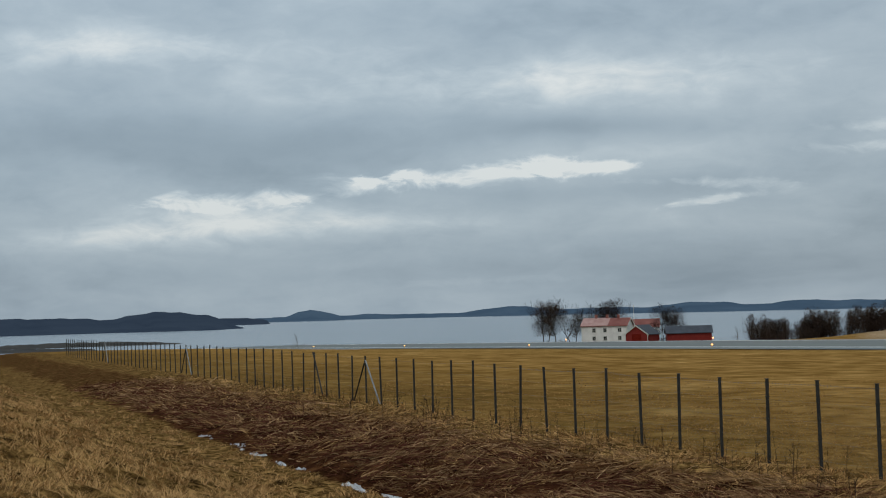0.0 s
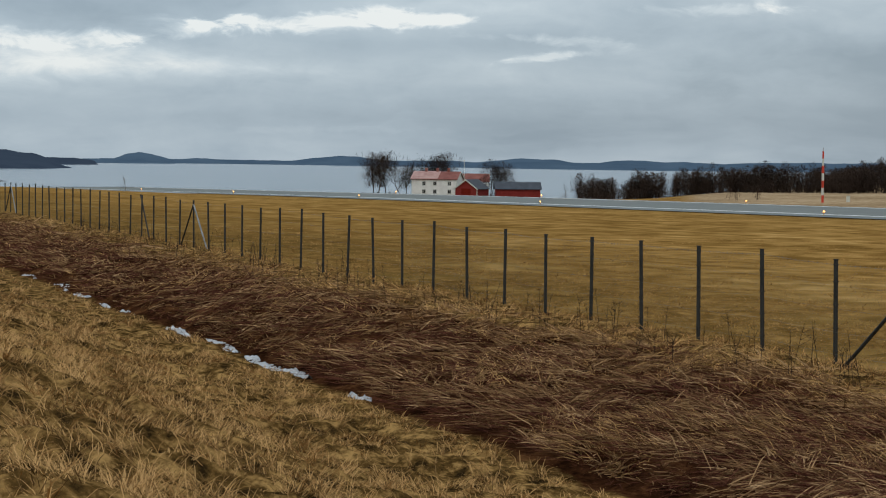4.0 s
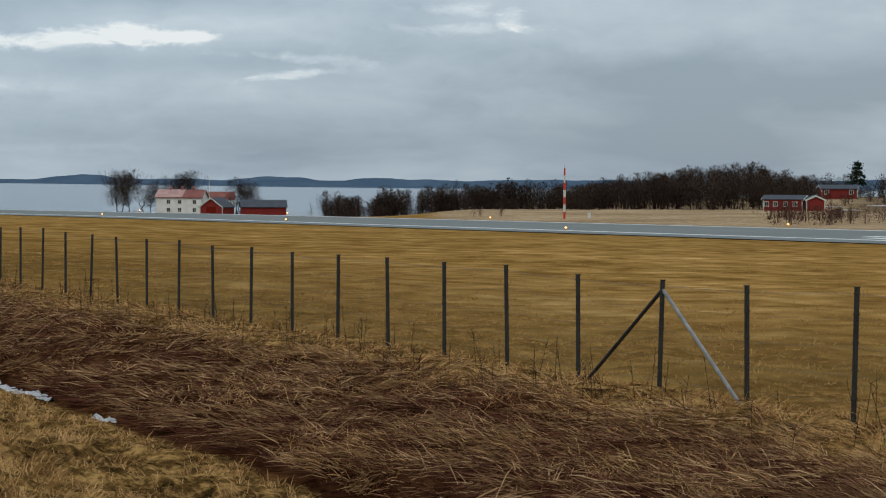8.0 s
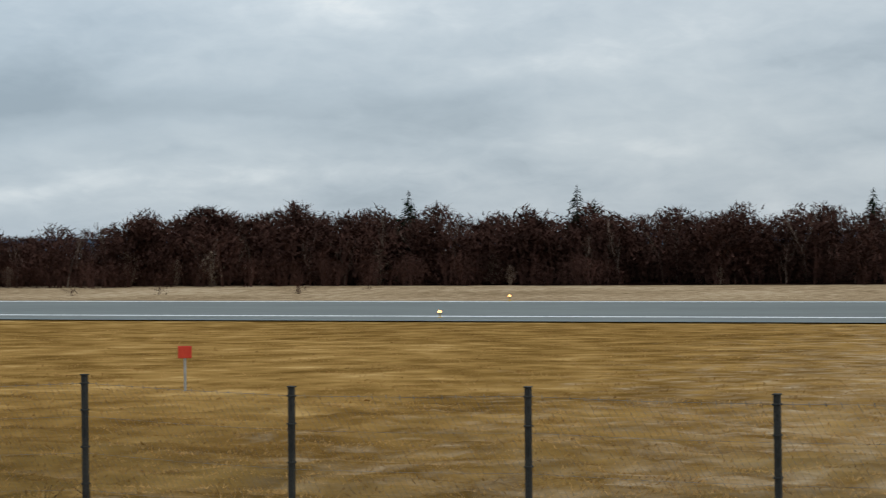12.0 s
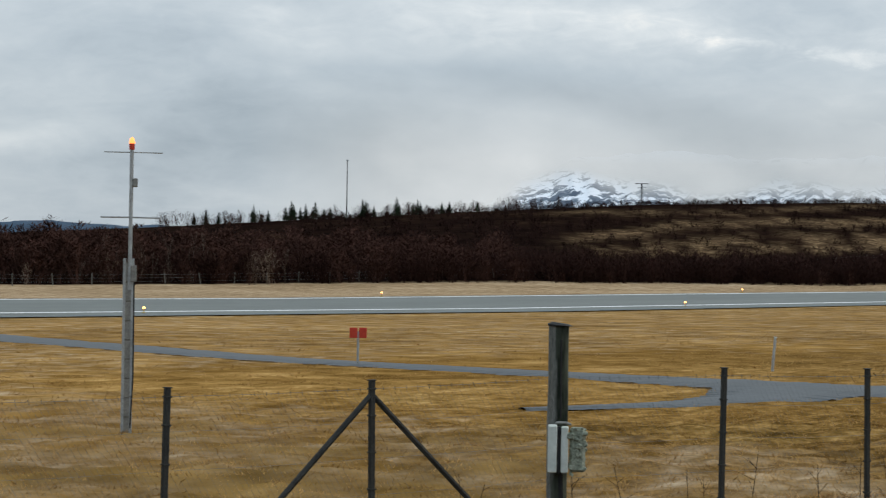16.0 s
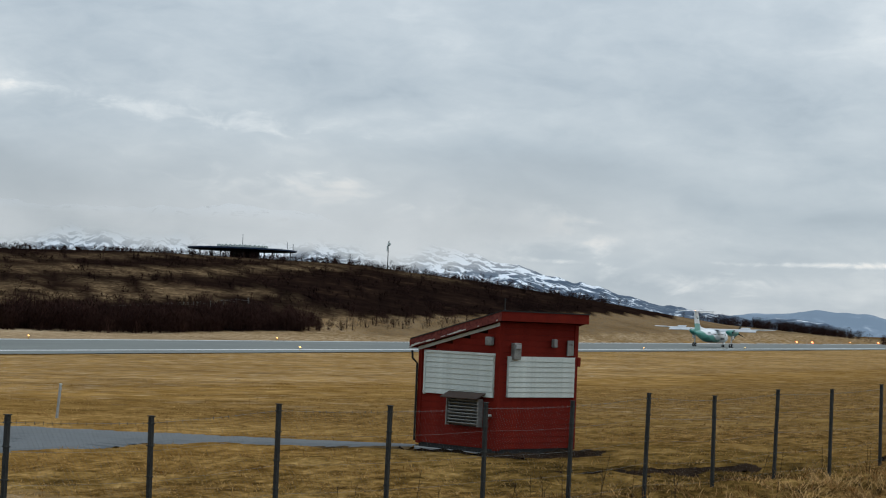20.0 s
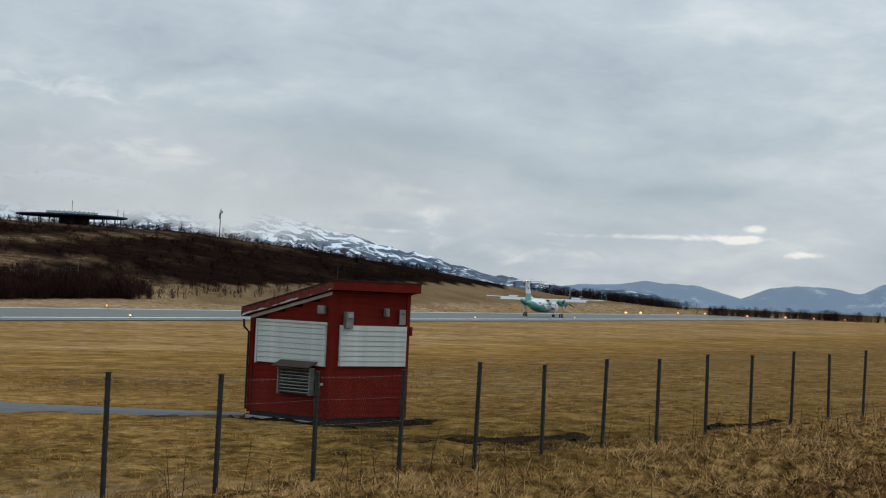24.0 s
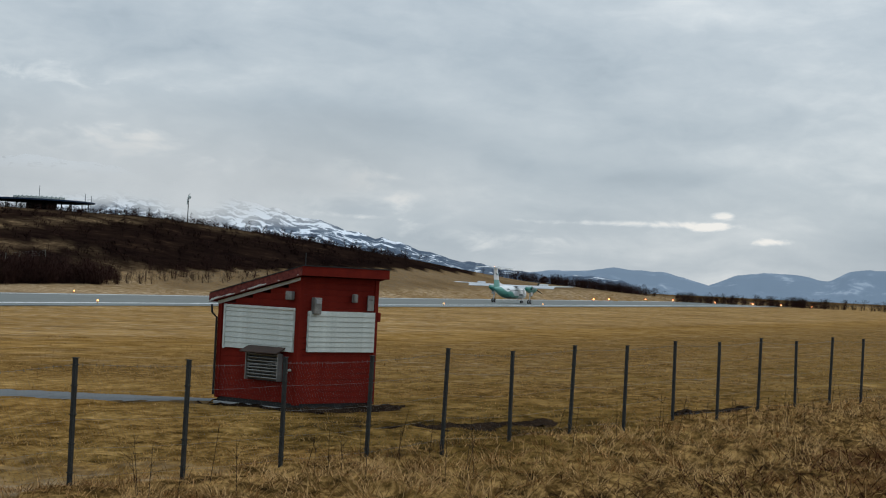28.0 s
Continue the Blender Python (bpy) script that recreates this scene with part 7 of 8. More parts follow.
def ridge(name, table, near, far, foot, material, label, seed, rough=0.12, step=0.12, rows=9):
    """A range of hills: skyline elevations by bearing, as a slope from near (low) to far (high)."""
    bs = np.arange(table[0][0], table[-1][0] + 1e-6, step)
    crest = np.interp(bs, [a for a, _ in table], [c for _, c in table])
    noise.seed_set(seed)
    wob = np.array([noise.fractal((b * 0.9, seed * 3.7, 0), 0.9, 2.0, 6) for b in bs])
    verts = []
    for i in range(rows + 2):
        t = min(i / rows, 1.0)
        r = near + (far - near) * t if i <= rows else far + 120
        for b, c, w in zip(bs, crest, wob):
            top = 4.7 + far * math.tan(radians(c)) + w * rough * far * 0.012
            top = max(top, foot + 0.5)
            bump = noise.fractal((b * 1.3, t * 3.1, seed), 0.8, 2.0, 5) * (top - foot) * 0.10 * math.sin(math.pi * t)
            z = foot + (top - foot) * (0.55 * t + 0.45 * t * t) + bump if i <= rows else foot
            verts.append(bearing(b, r, z))
    n = len(bs)
    faces = [(i * n + j, i * n + j + 1, (i + 1) * n + j + 1, (i + 1) * n + j) for i in range(rows + 1) for j in range(n - 1)]
    me = mesh_from(name, verts, faces, material)
    me.polygons.foreach_set("use_smooth", [True] * len(me.polygons))
    return tagged(new(name, me), label, "hills", kind="structure")


# Coast and hill colours are blued, and emit, to stand in for haze.
HILL_HAZED = distance_material("hazed_far_forest", (0.005, 0.009, 0.014), (0.014, 0.020, 0.027), scale=0.012, haze=0.05, haze_col=(0.52, 0.80, 1.3))
COAST_HAZED = distance_material("far_hazed_coast", (0.017, 0.036, 0.062), (0.034, 0.058, 0.088), scale=0.010, haze=0.07, haze_col=(0.50, 0.80, 1.15))
HILL_FAR = distance_material("far_hazed_hills", (0.03, 0.05, 0.075), (0.06, 0.085, 0.115), scale=0.006, haze=0.05, haze_col=(0.4, 0.6, 0.85))
# Mountains: haze is put into the bluish base colours and the emission.
MOUNTAIN = distance_material("hazed_snowy_mountain", (0.05, 0.07, 0.10), (0.12, 0.15, 0.185), (0.72, 0.75, 0.79), scale=0.025, haze=0.07, haze_col=(0.5, 0.65, 0.85))
MOUNTAIN_FAR = distance_material("far_hazed_mountain", (0.10, 0.135, 0.17), (0.14, 0.175, 0.215), (0.24, 0.275, 0.31), scale=0.012, haze=0.21, haze_col=(0.45, 0.6, 0.8))
noise.seed_set(1)
ridge("backdrop_island", [(-92, 0.05), (-88, 0.28), (-84.5, 0.2), (-82, 0.22), (-80.2, 0.16), (-79.5, 0.26), (-78.7, 0.31), (-77.9, 0.24), (-77.2, 0.16), (-76.9, 0.03), (-76.4, -0.16), (-76, -0.3)], 2050, 2300, SEA - 1, HILL_HAZED, "dark wooded island across the inlet", 2)
ridge("backdrop_islet", [(-77.4, -0.2), (-76.9, 0.06), (-76.1, 0.07), (-75.5, 0.0), (-75.2, -0.3)], 3000, 3150, SEA - 1, HILL_HAZED, "low wooded islet behind the island", 3, 0.04)
ridge("backdrop_point", [(-75.9, -0.2), (-75.4, 0.05), (-74.9, 0.08), (-74.6, 0.2), (-74.2, 0.26), (-73.9, 0.2), (-73.4, 0.06), (-73.0, -0.2)], 3900, 4100, SEA - 1, COAST_HAZED, "haze-blue wooded point across the water", 4, 0.05)
ridge("backdrop_coast", [(-92, 0.0), (-80, 0.0), (-76.5, 0.03), (-74.5, 0.02), (-73.2, 0.04), (-72.3, 0.06), (-71.3, 0.03), (-70.0, 0.04), (-69.0, 0.13), (-68.5, 0.18), (-67.9, 0.15), (-67.0, 0.05), (-65.4, 0.05), (-64.4, 0.02), (-63.4, 0.13), (-62.2, 0.11), (-61.7, 0.02), (-60.9, 0.02), (-60.4, 0.11), (-59.8, 0.10), (-57.5, 0.04), (-55, 0.09), (-51.5, 0.07), (-48, 0.06), (-40, 0.3), (-30, 0.2), (-5, 0.2)], 4400, 4600, SEA - 8, COAST_HAZED, "low wooded coast on the sea's far side", 5, 0.05)
ridge("backdrop_hills", [(10, 0.1), (26, 0.3), (28.5, 0.4), (32, 0.66), (34, 0.62), (38, 0.5), (43, 0.4)], 3900, 4300, -20, HILL_FAR, "pale haze-blue hills beyond the woods", 7, 0.1)
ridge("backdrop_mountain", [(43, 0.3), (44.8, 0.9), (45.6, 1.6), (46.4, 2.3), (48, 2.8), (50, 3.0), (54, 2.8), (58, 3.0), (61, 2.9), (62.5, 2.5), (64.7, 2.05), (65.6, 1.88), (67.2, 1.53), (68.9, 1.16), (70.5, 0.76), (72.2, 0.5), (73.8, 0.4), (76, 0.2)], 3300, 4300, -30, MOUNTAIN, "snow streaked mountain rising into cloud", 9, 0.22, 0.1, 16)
ridge("backdrop_hazed_mountains", [(68, 0.2), (72.2, 0.36), (73, 0.42), (74.3, 0.52), (75.4, 0.65), (76.9, 0.60), (77.7, 0.42), (78.2, 0.28), (79, 0.6), (79.8, 0.72), (80.9, 0.65), (81.6, 0.55), (82.1, 0.82), (82.7, 0.92), (86, 0.95), (95, 0.7)], 4400, 4720, -20, MOUNTAIN_FAR, "haze-blue mountains beyond the runway's end", 12, 0.08)


def skerry(b0, b1, r, h, seed):
    """A low dark headland in the water."""
    rng = random.Random(seed)
    n = 40
    rows = []
    for k in range(n + 1):
        b = b0 + (b1 - b0) * k / n
        t = k / n
        z = h * math.sin(math.pi * min(1, max(0, t))) ** 0.6 * (0.75 + 0.25 * rng.random())
        rows.append([bearing(b, r - 26, SEA - 0.5), bearing(b, r - 8, SEA + z * 0.7), bearing(b, r, SEA + z), bearing(b, r + 26, SEA - 0.5)])
    verts = [p for row in rows for p in row]
    faces = [(4 * k + j, 4 * (k + 1) + j, 4 * (k + 1) + j + 1, 4 * k + j + 1) for k in range(n) for j in range(3)]
    me = mesh_from("backdrop_skerry", verts, faces, surface("dark_rock", (0.014, 0.013, 0.012), (0.05, 0.044, 0.036), 0.9, 0.1, 1.0, 0.4, 0.2))
    tagged(new("backdrop_skerry", me), "low dark rocky point in the sea", "rocks", kind="structure")


skerry(-84.5, -77.9, 1030, 2.6, 3)
skerry(-85, -80.3, 880, 1.8, 4)
skerry(-71.2, -69.2, 560, 3.2, 6)


def cloud_bank():
    """Low cloud that hides the mountain's upper slopes."""
    m = bpy.data.materials.new("low_cloud")
    m.use_nodes = True
    n, l = node_set(m)
    n.clear()
    out = n.new("ShaderNodeOutputMaterial")
    em, tr, mx = n.new("ShaderNodeEmission"), n.new("ShaderNodeBsdfTransparent"), n.new("ShaderNodeMixShader")
    uv = n.new("ShaderNodeAttribute")
    uv.attribute_name = "height"
    pos = n.new("ShaderNodeNewGeometry")
    mp = n.new("ShaderNodeMapping")
    mp.inputs["Scale"].default_value = (1, 1, 1.8)
    l.new(pos.outputs["Position"], mp.inputs[0])
    t = n.new("ShaderNodeTexNoise")
    t.inputs["Scale"].default_value, t.inputs["Detail"].default_value, t.inputs["Roughness"].default_value, t.inputs["Distortion"].default_value = 0.0030, 6, 0.5, 0.15
    l.new(mp.outputs[0], t.inputs["Vector"])
    add = n.new("ShaderNodeMath")
    add.operation = "MULTIPLY_ADD"
    l.new(t.outputs[0], add.inputs[0])
    add.inputs[1].default_value = 1.5
    l.new(uv.outputs["Fac"], add.inputs[2])
    ramp = n.new("ShaderNodeMapRange")
    ramp.interpolation_type = "SMOOTHSTEP"
    ramp.inputs[1].default_value, ramp.inputs[2].default_value = 0.78, 1.36
    l.new(add.outputs[0], ramp.inputs[0])
    col = n.new("ShaderNodeValToRGB")
    col.color_ramp.elements[0].position, col.color_ramp.elements[0].color = 0.3, (0.44, 0.49, 0.52, 1)
    col.color_ramp.elements[1].position, col.color_ramp.elements[1].color = 0.7, (0.64, 0.68, 0.70, 1)
    l.new(t.outputs[0], col.inputs[0])
    l.new(col.outputs[0], em.inputs[0])
    fade = n.new("ShaderNodeAttribute")
    fade.attribute_name = "fade"
    mul = n.new("ShaderNodeMath")
    mul.operation = "MULTIPLY"
    l.new(ramp.outputs[0], mul.inputs[0])
    l.new(fade.outputs["Fac"], mul.inputs[1])
    l.new(mul.outputs[0], mx.inputs[0])
    l.new(tr.outputs[0], mx.inputs[1])
    l.new(em.outputs[0], mx.inputs[2])
    l.new(mx.outputs[0], out.inputs[0])
    bs, es = np.arange(38, 80.01, 0.5), np.linspace(0.6, 8.5, 40)
    verts, height, fade_v = [], [], []
    for e in es:
        for b in bs:
            verts.append(bearing(b, 3150, 4.7 + 3150 * math.tan(radians(e))))
            line = float(np.interp(b, [38, 43.5, 44.9, 45.7, 46.6, 48, 50, 51.5, 54, 58, 61, 63, 65.5, 69, 72, 80], [0.2, -0.2, 0.0, 0.8, 1.45, 1.5, 1.0, 0.6, 0.75, 0.95, 1.3, 1.0, 1.5, 1.7, 1.8, 2.2]))
            height.append((e - line) * 0.55)
            edge = min(1, max(0, (b - 38.5) / 4)) * min(1, max(0, (73 - b) / 6)) * min(1, max(0, (5.2 - e) / 2.6))
            fade_v.append(edge)
    nb = len(bs)
    faces = [(i * nb + j, i * nb + j + 1, (i + 1) * nb + j + 1, (i + 1) * nb + j) for i in range(len(es) - 1) for j in range(nb - 1)]
    me = mesh_from("backdrop_cloud", verts, faces, m)
    for nm, vals in (("height", height), ("fade", fade_v)):
        a = me.attributes.new(nm, "FLOAT", "POINT")
        a.data.foreach_set("value", np.array(vals, np.float32))
    ob = tagged(new("backdrop_cloud", me), "low grey cloud over the mountain", "cloud", kind="structure")
    ob.visible_shadow = False


cloud_bank()

# ---- dry grass, reeds, snow ----
STRAW = surface("dry_straw", (0.085, 0.047, 0.018), (0.50, 0.300, 0.125), 0.9, 0.6, 4, 0.0, 0.01, island=0.9, world_space=True, spec=0.0)
FIELD_STRAW = surface("mown_straw", (0.150, 0.082, 0.025), (0.47, 0.275, 0.100), 0.9, 0.5, 2.2, 0.0, 0.01, island=0.30, world_space=True, spec=0.0, detail=2.0)
REED = surface("russet_reed", (0.014, 0.005, 0.004), (0.110, 0.041, 0.026), 0.9, 0.5, 4, 0.0, 0.01, island=0.7, world_space=True, spec=0.0)
STRAND = surface("bleached_reed", (0.19, 0.105, 0.050), (0.56, 0.360, 0.190), 0.9, 0.5, 4, 0.0, 0.01, island=0.8, world_space=True, spec=0.0)
BLEACHED = surface("bleached_grass", (0.12, 0.058, 0.021), (0.58, 0.328, 0.134), 0.9, 0.6, 4, 0.0, 0.01, island=0.9, world_space=True, spec=0.0)
SNOW = surface("old_snow", (0.22, 0.225, 0.23), (0.60, 0.62, 0.64), 0.6, 2.0, 25, 0.5, 0.02)
gr = np.random.default_rng(5)


def scatter(n, b0, b1, r0, r1):
    b = np.radians(gr.uniform(b0, b1, n))
    r = np.exp(gr.uniform(np.log(r0), np.log(r1), n))
    return r * np.sin(b), r * np.cos(b), r


def clumped(x, y, r, per, size):
    """Gathers points into tufts."""
    k = len(x) // per
    cx, cy = np.repeat(x[:k], per), np.repeat(y[:k], per)
    s = np.repeat(gr.uniform(0.4, 1.5, k), per) * size
    return cx + gr.normal(0, 1, k * per) * s, cy + gr.normal(0, 1, k * per) * s, np.repeat(r[:k], per)


def blades(name, x, y, length, width, flat, material, label, droop=0.5, lift=0.0, slim=False, comb=None):
    """Blades of two bent pieces; flat: how far they lie over (0 upright, 1 lying)."""
    n = len(x)
    z = land(x, y) + bumps(x, y) + lift
    # neighbours lean alike, as wind and snow have combed them
    a = 2.6 * np.sin(x * 1.3 + 2.0 * np.sin(y * 0.9)) + 2.2 * np.sin(y * 1.7 - x * 0.6) + gr.normal(0, 1.3, n)
    if comb is not None:
        a = comb + 2.4 * (lattice(x * 0.8, y * 0.8, 11) - 0.5) + 1.6 * (lattice(x * 2.3, y * 2.3, 12) - 0.5) + gr.normal(0, 0.6, n) + np.pi * (lattice(x * 0.35, y * 0.35, 13) > 0.5)
    tilt = np.clip(flat + gr.normal(0, 0.16, n), 0.02, 0.98) * np.pi / 2
    d = np.stack([np.sin(tilt) * np.cos(a), np.sin(tilt) * np.sin(a), np.cos(tilt)], -1)
    t2 = np.clip(tilt + droop * gr.uniform(0.3, 1.2, n), 0, 1.9)
    d2 = np.stack([np.sin(t2) * np.cos(a), np.sin(t2) * np.sin(a), np.cos(t2)], -1)
    # the flat of the blade is turned towards the bank, so that it shows its width
    r = np.hypot(x, y)
    side = np.stack([y / r, -x / r, gr.normal(0, 0.3, n)], -1)
    if comb is not None:
        # lying stalks are turned at random about their length
        side = np.cross(d, gr.normal(0, 1, (n, 3)))
        side /= np.linalg.norm(side, axis=1, keepdims=True)
    base = np.stack([x, y, z - 0.02 + 0.04 * (comb is not None)], -1)
    mid = base + d * (length * 0.55)[:, None]
    tip = mid + d2 * (length * 0.45)[:, None]
    tip[:, 2] = np.maximum(tip[:, 2], z + 0.01)
    w = (width / 2)[:, None]
    v = np.stack([base - side * w, base + side * w, mid + side * w * 0.8, mid - side * w * 0.8, tip], 1).reshape(-1, 3)
    if slim:
        v = np.stack([base - side * w, base + side * w, tip], 1).reshape(-1, 3)
        return tagged(new(name, from_arrays(name, v, np.arange(3 * n).reshape(-1, 3), material)), label, "grass", kind="stuff")
    i = np.arange(n)[:, None] * 5
    f = np.concatenate([i + np.array([[0, 1, 2]]), i + np.array([[0, 2, 3]]), i + np.array([[3, 2, 4]])], 1).reshape(-1, 3)
    return tagged(new(name, from_arrays(name, v, f, material)), label, "grass", kind="stuff")


# rough grass on the bank, left and right of the camera, thick on the tussocks and thin between them
x, y, r = scatter(520000, -86, -26, 10.5, 110)
thin = gr.random(len(x)) < np.clip(r / 34, 0.3, 1)
x, y, r = clumped(x[thin], y[thin], r[thin], 22, 0.085)
keep = (past_fence(x, y) < -8.15) & (gr.random(len(x)) < 0.10 + 0.90 * tussock(x, y))
x, y, r = x[keep], y[keep], r[keep]
blades("bank_grass", x, y, gr.uniform(0.08, 0.24, len(x)) * (0.55 + 0.75 * tussock(x, y)), 0.003 + 0.0002 * r, 0.58, STRAW, "tufted dry straw-coloured grass on the bank", 0.7)
# russet reeds between ditch and fence, laid flat in swirls
x, y, r = scatter(600000, -86, -20, 13, 120)
x, y, r = clumped(x, y, r, 8, 0.3)
v = past_fence(x, y) + 8.6
keep = (v > 0.85) & (v < 5.2 + 2.4 * (lattice(x * 0.5, y * 0.5, 21) - 0.5) + gr.normal(0, 0.5, len(v))) & (gr.random(len(v)) < 0.25 + 1.1 * lattice(x * 1.4, y * 1.4, 22) * lattice(x * 3.7, y * 3.7, 23) * 1.6)
x, y, r = x[keep], y[keep], r[keep]
blades("reed_bed", x, y, gr.uniform(0.15, 0.65, len(x)) * (1 + 0.006 * r), 0.0022 + 0.00026 * r, 0.95, REED, "flattened russet reeds in the ditch", 0.2, comb=0.6)
# single pale strands lying over them
x, y, r = scatter(420000, -86, -20, 13, 120)
x, y, r = clumped(x, y, r, 4, 0.35)
v = past_fence(x, y) + 8.6
keep = (v > 0.9) & (v < 6.6 + gr.normal(0, 0.5, len(v))) & (gr.random(len(v)) < 0.16 + 1.5 * lattice(x * 0.6, y * 0.6, 41) * lattice(x * 2.1, y * 2.1, 42))
x, y, r = x[keep], y[keep], r[keep]
blades("pale_strands", x, y, gr.uniform(0.12, 0.55, len(x)) * (1 + 0.006 * r), 0.0058 + 0.00034 * r, 0.96, STRAND, "bleached curling reed stalks over the russet mat", 0.3, lift=0.04, comb=0.7)
# bleached grass in patches among the reeds
x, y, r = scatter(230000, -86, -20, 13, 120)
x, y, r = clumped(x, y, r, 10, 0.22)
v = past_fence(x, y) + 8.6
keep = (v > 0.9) & (v < 8.2) & (lattice(x * 0.45, y * 0.7, 31) + gr.normal(0, 0.08, len(v)) + 0.0025 * r > 0.64 - 0.10 * np.maximum(v - 4.4, 0))
x, y, r = x[keep], y[keep], r[keep]
blades("pale_reeds", x, y, gr.uniform(0.12, 0.42, len(x)), 0.0036 + 0.00022 * r, 0.78, STRAW, "bleached grass tufts among the reeds", 0.5, comb=0.5)
# taller grass along the fence
x, y, r = scatter(850000, -84, 86, 13, 100)
x, y, r = clumped(x, y, r, 7, 0.14)
w = past_fence(x, y)
keep = (w > -3.9 + 1.6 * (lattice(x * 0.5, y * 0.5, 51) - 0.5) + gr.normal(0, 0.6, len(w))) & (w < 0.5 + gr.normal(0, 0.25, len(w))) & (gr.random(len(w)) < 0.25 + 0.75 * tussock(x, y))
x, y, r = x[keep], y[keep], r[keep]
blades("fence_grass", x, y, gr.uniform(0.08, 0.28, len(x)), 0.0024 + 0.00015 * r, 0.52, BLEACHED, "uncut dry grass along the fence")
# rough grass on the camera's side at the far right
x, y, r = scatter(120000, 50, 88, 12, 90)
x, y, r = clumped(x, y, r, 8, 0.16)
w = past_fence(x, y)
keep = (w < -1.0) & (gr.random(len(w)) < 0.2 + 0.8 * tussock(x, y))
x, y, r = x[keep], y[keep], r[keep]
blades("verge_grass", x, y, gr.uniform(0.14, 0.46, len(x)), 0.004 + 0.0002 * r, 0.55, STRAW, "rough dry grass on the verge")
x, y, r = scatter(30000, 58, 88, 14, 60)
x, y, r = clumped(x, y, r, 6, 0.35)
w = past_fence(x, y)
keep = (w < -4.0) & (x > 22)
x, y, r = x[keep], y[keep], r[keep]
blades("verge_reeds", x, y, gr.uniform(0.3, 0.7, len(x)), 0.005 + 0.0002 * r, 0.7, REED, "russet reeds in the verge", 0.4)
# stubble of the mown field
x, y, r = scatter(340000, -72, 84, 19, 107)
x, y, r = clumped(x, y, r, 8, 0.24)
w = past_fence(x, y)
keep = (w > 0.3) & (y < 108)
road_x = np.interp(y, [20, 27, 36, 50, 60, 75, 91, 109], [42.4, 40.8, 41, 41.3, 43, 46, 50, 54.5])
on_road = (np.abs(x - road_x) < np.interp(y, [20, 27, 36, 60, 91, 109], [0.6, 2.2, 1.1, 1.2, 2.0, 2.9])) | ((x > 31.5) & (x < 41) & (np.abs(y - 27.6) < np.interp(x, [31.5, 36.8, 39], [0.3, 1.2, 1.8])))
keep &= ~on_road
for (x0, y0), (x1, y1) in (((36.6, 14.8), (42.2, 11.9)), ((40.95, 17.55), (44.0, 16.45)), ((41.75, 20.7), (40.85, 18.0))):
    t = np.clip(((x - x0) * (x1 - x0) + (y - y0) * (y1 - y0)) / ((x1 - x0) ** 2 + (y1 - y0) ** 2), 0, 1)
    keep &= np.hypot(x - x0 - t * (x1 - x0), y - y0 - t * (y1 - y0)) > 0.4
x, y, r = x[keep], y[keep], r[keep]
blades("field_grass", x, y, gr.uniform(0.05, 0.14, len(x)), 0.005 + 0.00028 * r, 0.6, FIELD_STRAW, "short mown dry grass of the airfield", 0.3, slim=True)


def weeds():
    """Dark dead stems along the fence."""
    rng = random.Random(8)
    P0, P1, R0, R1 = [], [], [], []
    for k in range(420):
        if rng.random() < 0.75:
            u = rng.uniform(-95, 2)
            p = fence_place(0, u) - Vector((S4, C4, 0)) * rng.uniform(0.1, 2.8)
        else:
            p = fence_place(1, rng.uniform(2, 70)) - Vector((S12, C12, 0)) * rng.uniform(0.1, 2.5)
        p.z = ground_at(p)
        h = rng.uniform(0.4, 0.95)
        d = Vector((rng.gauss(0, 0.13), rng.gauss(0, 0.13), 1)).normalized()
        top = p + d * h
        P0.append(p), P1.append(top), R0.append(0.006), R1.append(0.003)
        for j in range(rng.randint(2, 5)):
            q = p + d * h * rng.uniform(0.4, 0.95)
            e = q + Vector((rng.gauss(0, 0.1), rng.gauss(0, 0.1), rng.uniform(0.05, 0.16)))
            P0.append(q), P1.append(e), R0.append(0.004), R1.append(0.002)
    me = segments_mesh("dead_weeds", [tuple(v) for v in P0], [tuple(v) for v in P1], R0, R1, BARK_DARK)
    tagged(new("dead_weeds", me), "dark dead weed stems along the fence", "weeds", kind="stuff")


weeds()


def snow_patch(u0, u1, wide, seed):
    """A remnant of snow lying in the ditch, u along the fence's left arm."""
    n, c = max(14, int((u1 - u0) * 9)), 11
    verts, faces = [], []
    for i in range(n + 1):
        t = i / n
        u = u0 + (u1 - u0) * t
        wdt = 0.72 * wide * (math.sin(math.pi * (0.03 + 0.94 * t)) ** 0.45) * (1.0 + 0.5 * noise.noise((u * 0.9, seed, 0)))
        mid = fence_place(0, u) - Vector((S4, C4, 0)) * (7.95 + 0.2 * noise.noise((u * 0.5, 4.0, seed)))
        for k in range(c):
            s = 2 * k / (c - 1) - 1
            q = mid + Vector((S4, C4, 0)) * wdt * 0.38 * s
            ragged = noise.fractal((q.x * 7.5, q.y * 7.5, seed * 3.0), 0.6, 2.0, 4)
            verts.append((q.x, q.y, ground_at(q) + float(bumps(q.x, q.y)) + 0.025 * (1 - 1.6 * s * s) + 0.075 * ragged))
    for i in range(n):
        for k in range(c - 1):
            a = i * c + k
            faces.append((a, a + 1, a + c + 1, a + c))
    me = mesh_from("snow_patch", verts, faces, SNOW)
    me.polygons.foreach_set("use_smooth", [True] * len(me.polygons))
    tagged(new("snow_patch", me), "patch of old snow lying in the ditch", "snow", "snow patches")


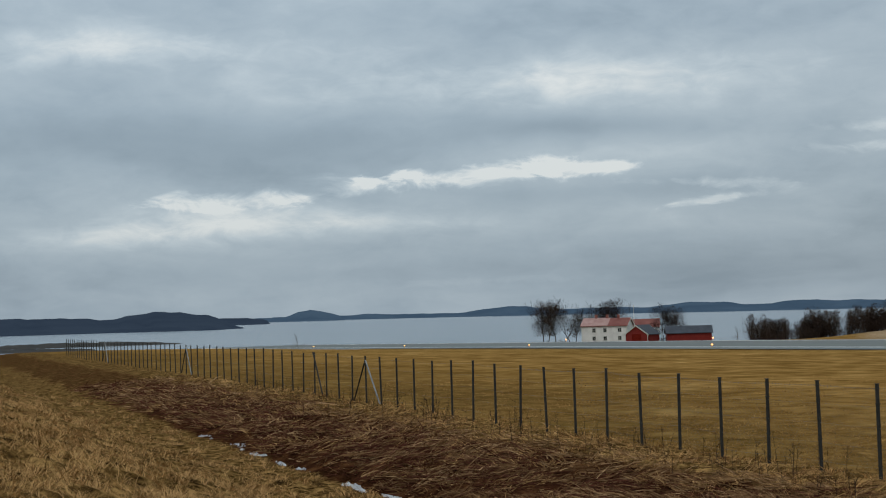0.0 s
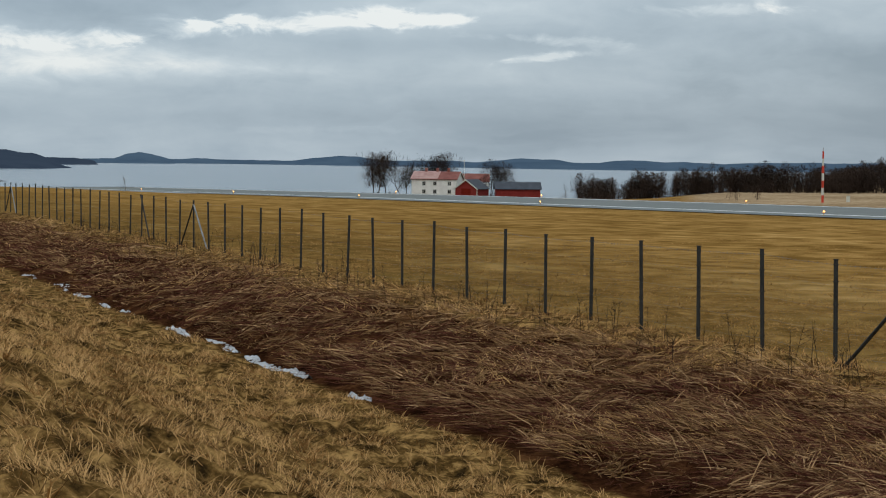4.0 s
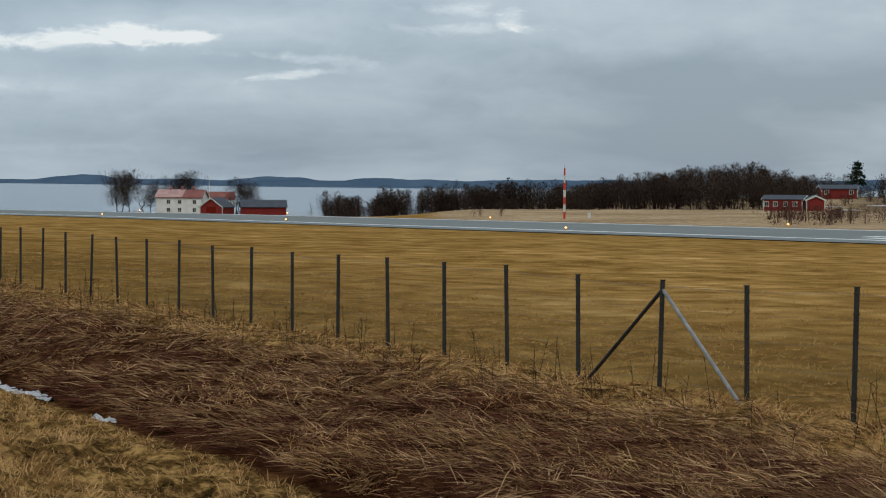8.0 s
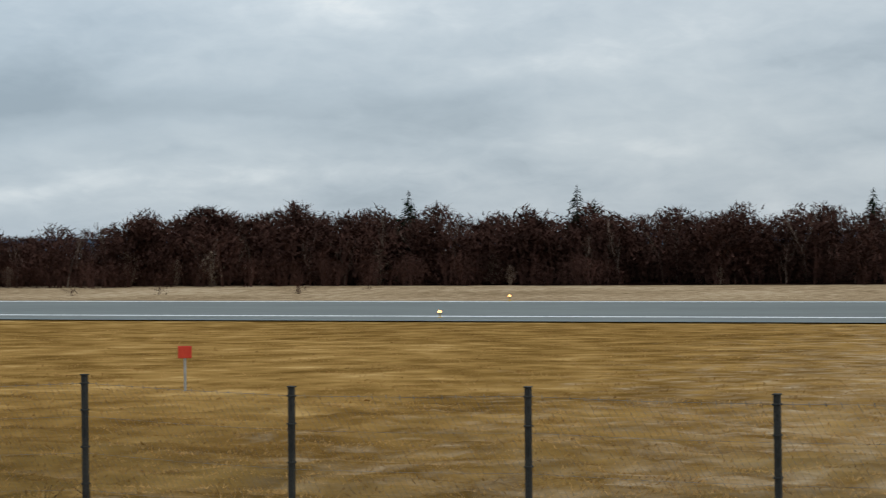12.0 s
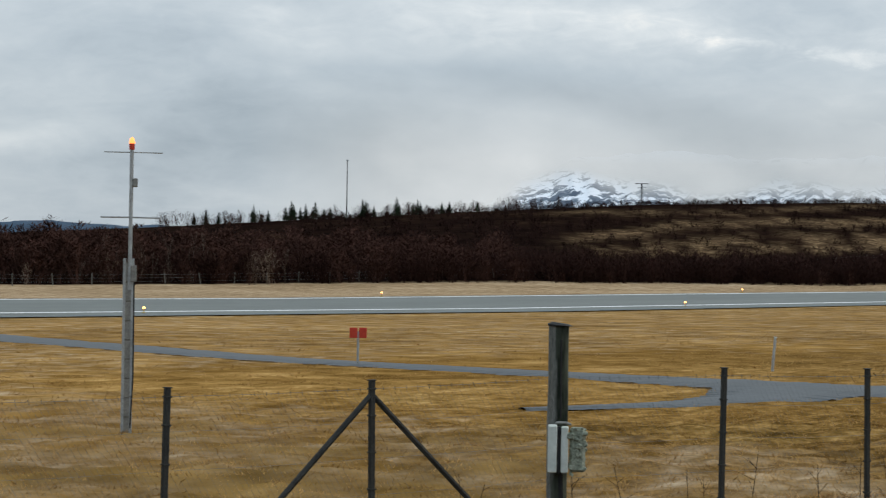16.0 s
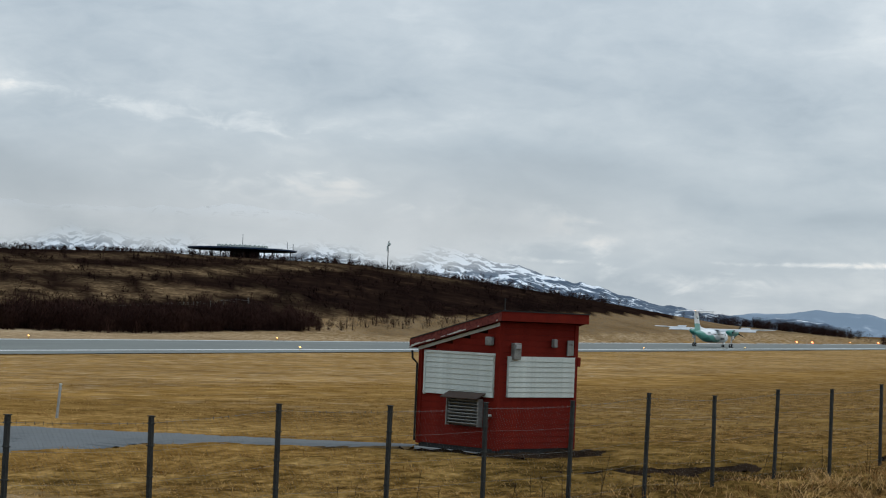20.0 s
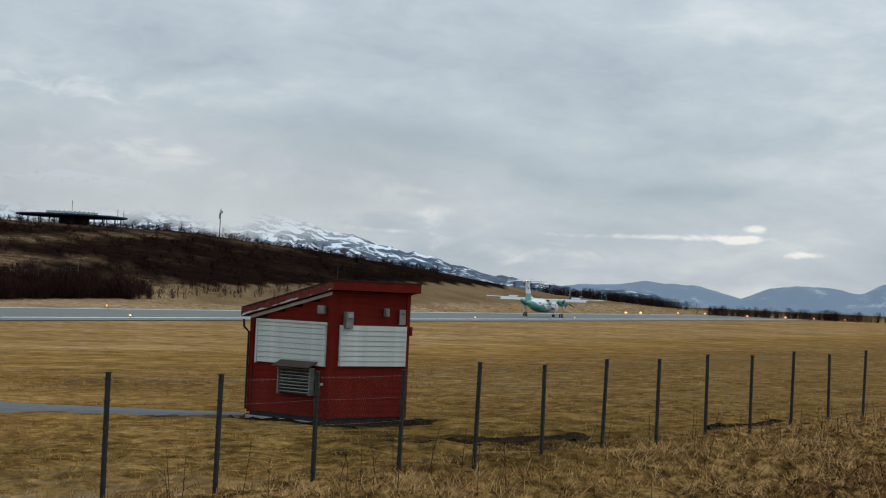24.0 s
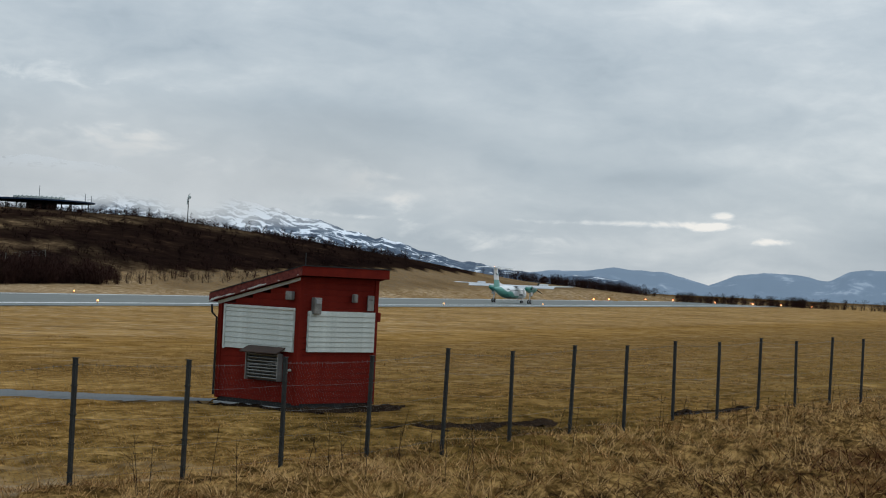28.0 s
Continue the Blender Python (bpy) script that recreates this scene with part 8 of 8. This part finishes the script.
for k, (a, b, w) in enumerate(((-68.5, -65.5, 0.45), (-62, -59.4, 0.5), (-58.8, -56, 0.55), (-54.5, -52.6, 0.35), (-51.5, -49.5, 0.4), (-45.6, -43.4, 0.5), (-42, -39.0, 0.5), (-38.6, -34.2, 0.6), (-31.9, -30.9, 0.3))):
    snow_patch(a, b, w, k)


def bare_soil():
    """Dark trampled earth showing through the grass."""
    rng = random.Random(6)
    m = surface("dark_soil", (0.010, 0.007, 0.005), (0.035, 0.022, 0.014), 0.95, 1.5, 14, 0.7, 0.05, world_space=True, spec=0.0)
    for pts, wide in ((((36.6, 14.8), (38.0, 13.7), (39.6, 12.9), (42.2, 11.9)), 1.15), (((41.75, 20.7), (40.85, 18.25), (40.95, 17.55), (43.4, 16.6), (44.1, 16.4)), 0.85), (((46.5, 10.4), (48.6, 9.6), (50.5, 9.3)), 0.5)):
        verts, faces = [], []
        n, c = 60, 9
        for i in range(n + 1):
            t = i / n * (len(pts) - 1)
            k = min(int(t), len(pts) - 2)
            f = t - k
            cx, cy = pts[k][0] * (1 - f) + pts[k + 1][0] * f, pts[k][1] * (1 - f) + pts[k + 1][1] * f
            w = wide * (math.sin(math.pi * (0.02 + 0.96 * i / n)) ** 0.6)
            for j in range(c):
                s = 2 * j / (c - 1) - 1
                x, y = cx + 0.2 * w * s + rng.gauss(0, 0.02), cy + 0.5 * w * s + rng.gauss(0, 0.02)
                clod = noise.fractal((x * 2.2, y * 2.2, 3.0), 0.8, 2.0, 4) * 0.09
                verts.append((x, y, ground_at((x, y)) + 0.045 * (1 - s * s) - 0.06 * s * s + clod))
        for i in range(n):
            for j in range(c - 1):
                a = i * c + j
                faces.append((a, a + 1, a + c + 1, a + c))
        tagged(part("bare_soil", mesh_from("bare_soil", verts, faces), m), "dark bare soil in the dry grass", "soil", kind="structure")


bare_soil()


def dark_standin():
    """Stand-in beam for an unidentified black object near the camera's stand; post added."""
    p = bearing(6.4, 7.0)
    g = ground_at(p)
    top = 4.7 - 7.0 * math.tan(radians(6.7))
    s = thing("black_beam", pose(p.x, p.y, g, 0, 0, -6.4), "black beam standing in for an unidentified near object", "barrier")
    part("beam", box(1.5, 0.10, 0.15, (-0.72, 0, top - g - 0.17), 0.03, turn=Matrix.Rotation(-0.14, 3, "Y")), BLACK, s)
    part("post", box(0.1, 0.1, top - g - 0.2, (-1.2, 0, (top - g - 0.35) / 2), 0.01), BLACK, s)


dark_standin()

for b, r, wd in ((-46.9, 425, 5.0), (-46.4, 392, 4.0), (-45.6, 430, 5.5), (21.2, 196, 3.5), (24.6, 203, 1.6), (26.4, 205, 1.2), (29.0, 207, 1.4), (16.0, 192, 2.2)):
    p = bearing(b, r)
    rng_p = random.Random(int(b * 10))
    rings = []
    for q in range(7):
        t = q / 6
        k = math.sin(math.pi * (0.06 + 0.88 * t))
        rings.append([(wd * (t - 0.5), 0.5 * k * math.cos(a), 0.05 + 0.22 * k * max(math.sin(a), -0.4) * rng_p.uniform(0.7, 1.2)) for a in [2 * math.pi * j / 8 for j in range(8)]])
    o = part("snow_heap", loft(rings), SNOW, m=pose(p.x, p.y, ground_at(p), 0, 0, -b))
    tagged(o, "small heap of old snow in the grass", "snow", "snow heaps")


def red_marker():
    """A small red marker peg on the bank."""
    p = Vector((-11.78, 2.25, 0))
    s = thing("marker_peg", pose(p.x, p.y, ground_at(p), 6, 10, 0), "short red painted marker peg in the grass", "peg")
    part("peg", tube([(0, 0, -0.1), (0, 0, 0.13), (0, 0, 0.16)], [0.03, 0.03, 0.022], 8), SIGN_RED, s)
    part("cap", tube([(0, 0, 0.155), (0, 0, 0.175)], [0.034, 0.026], 8), SIGN_RED, s)


red_marker()
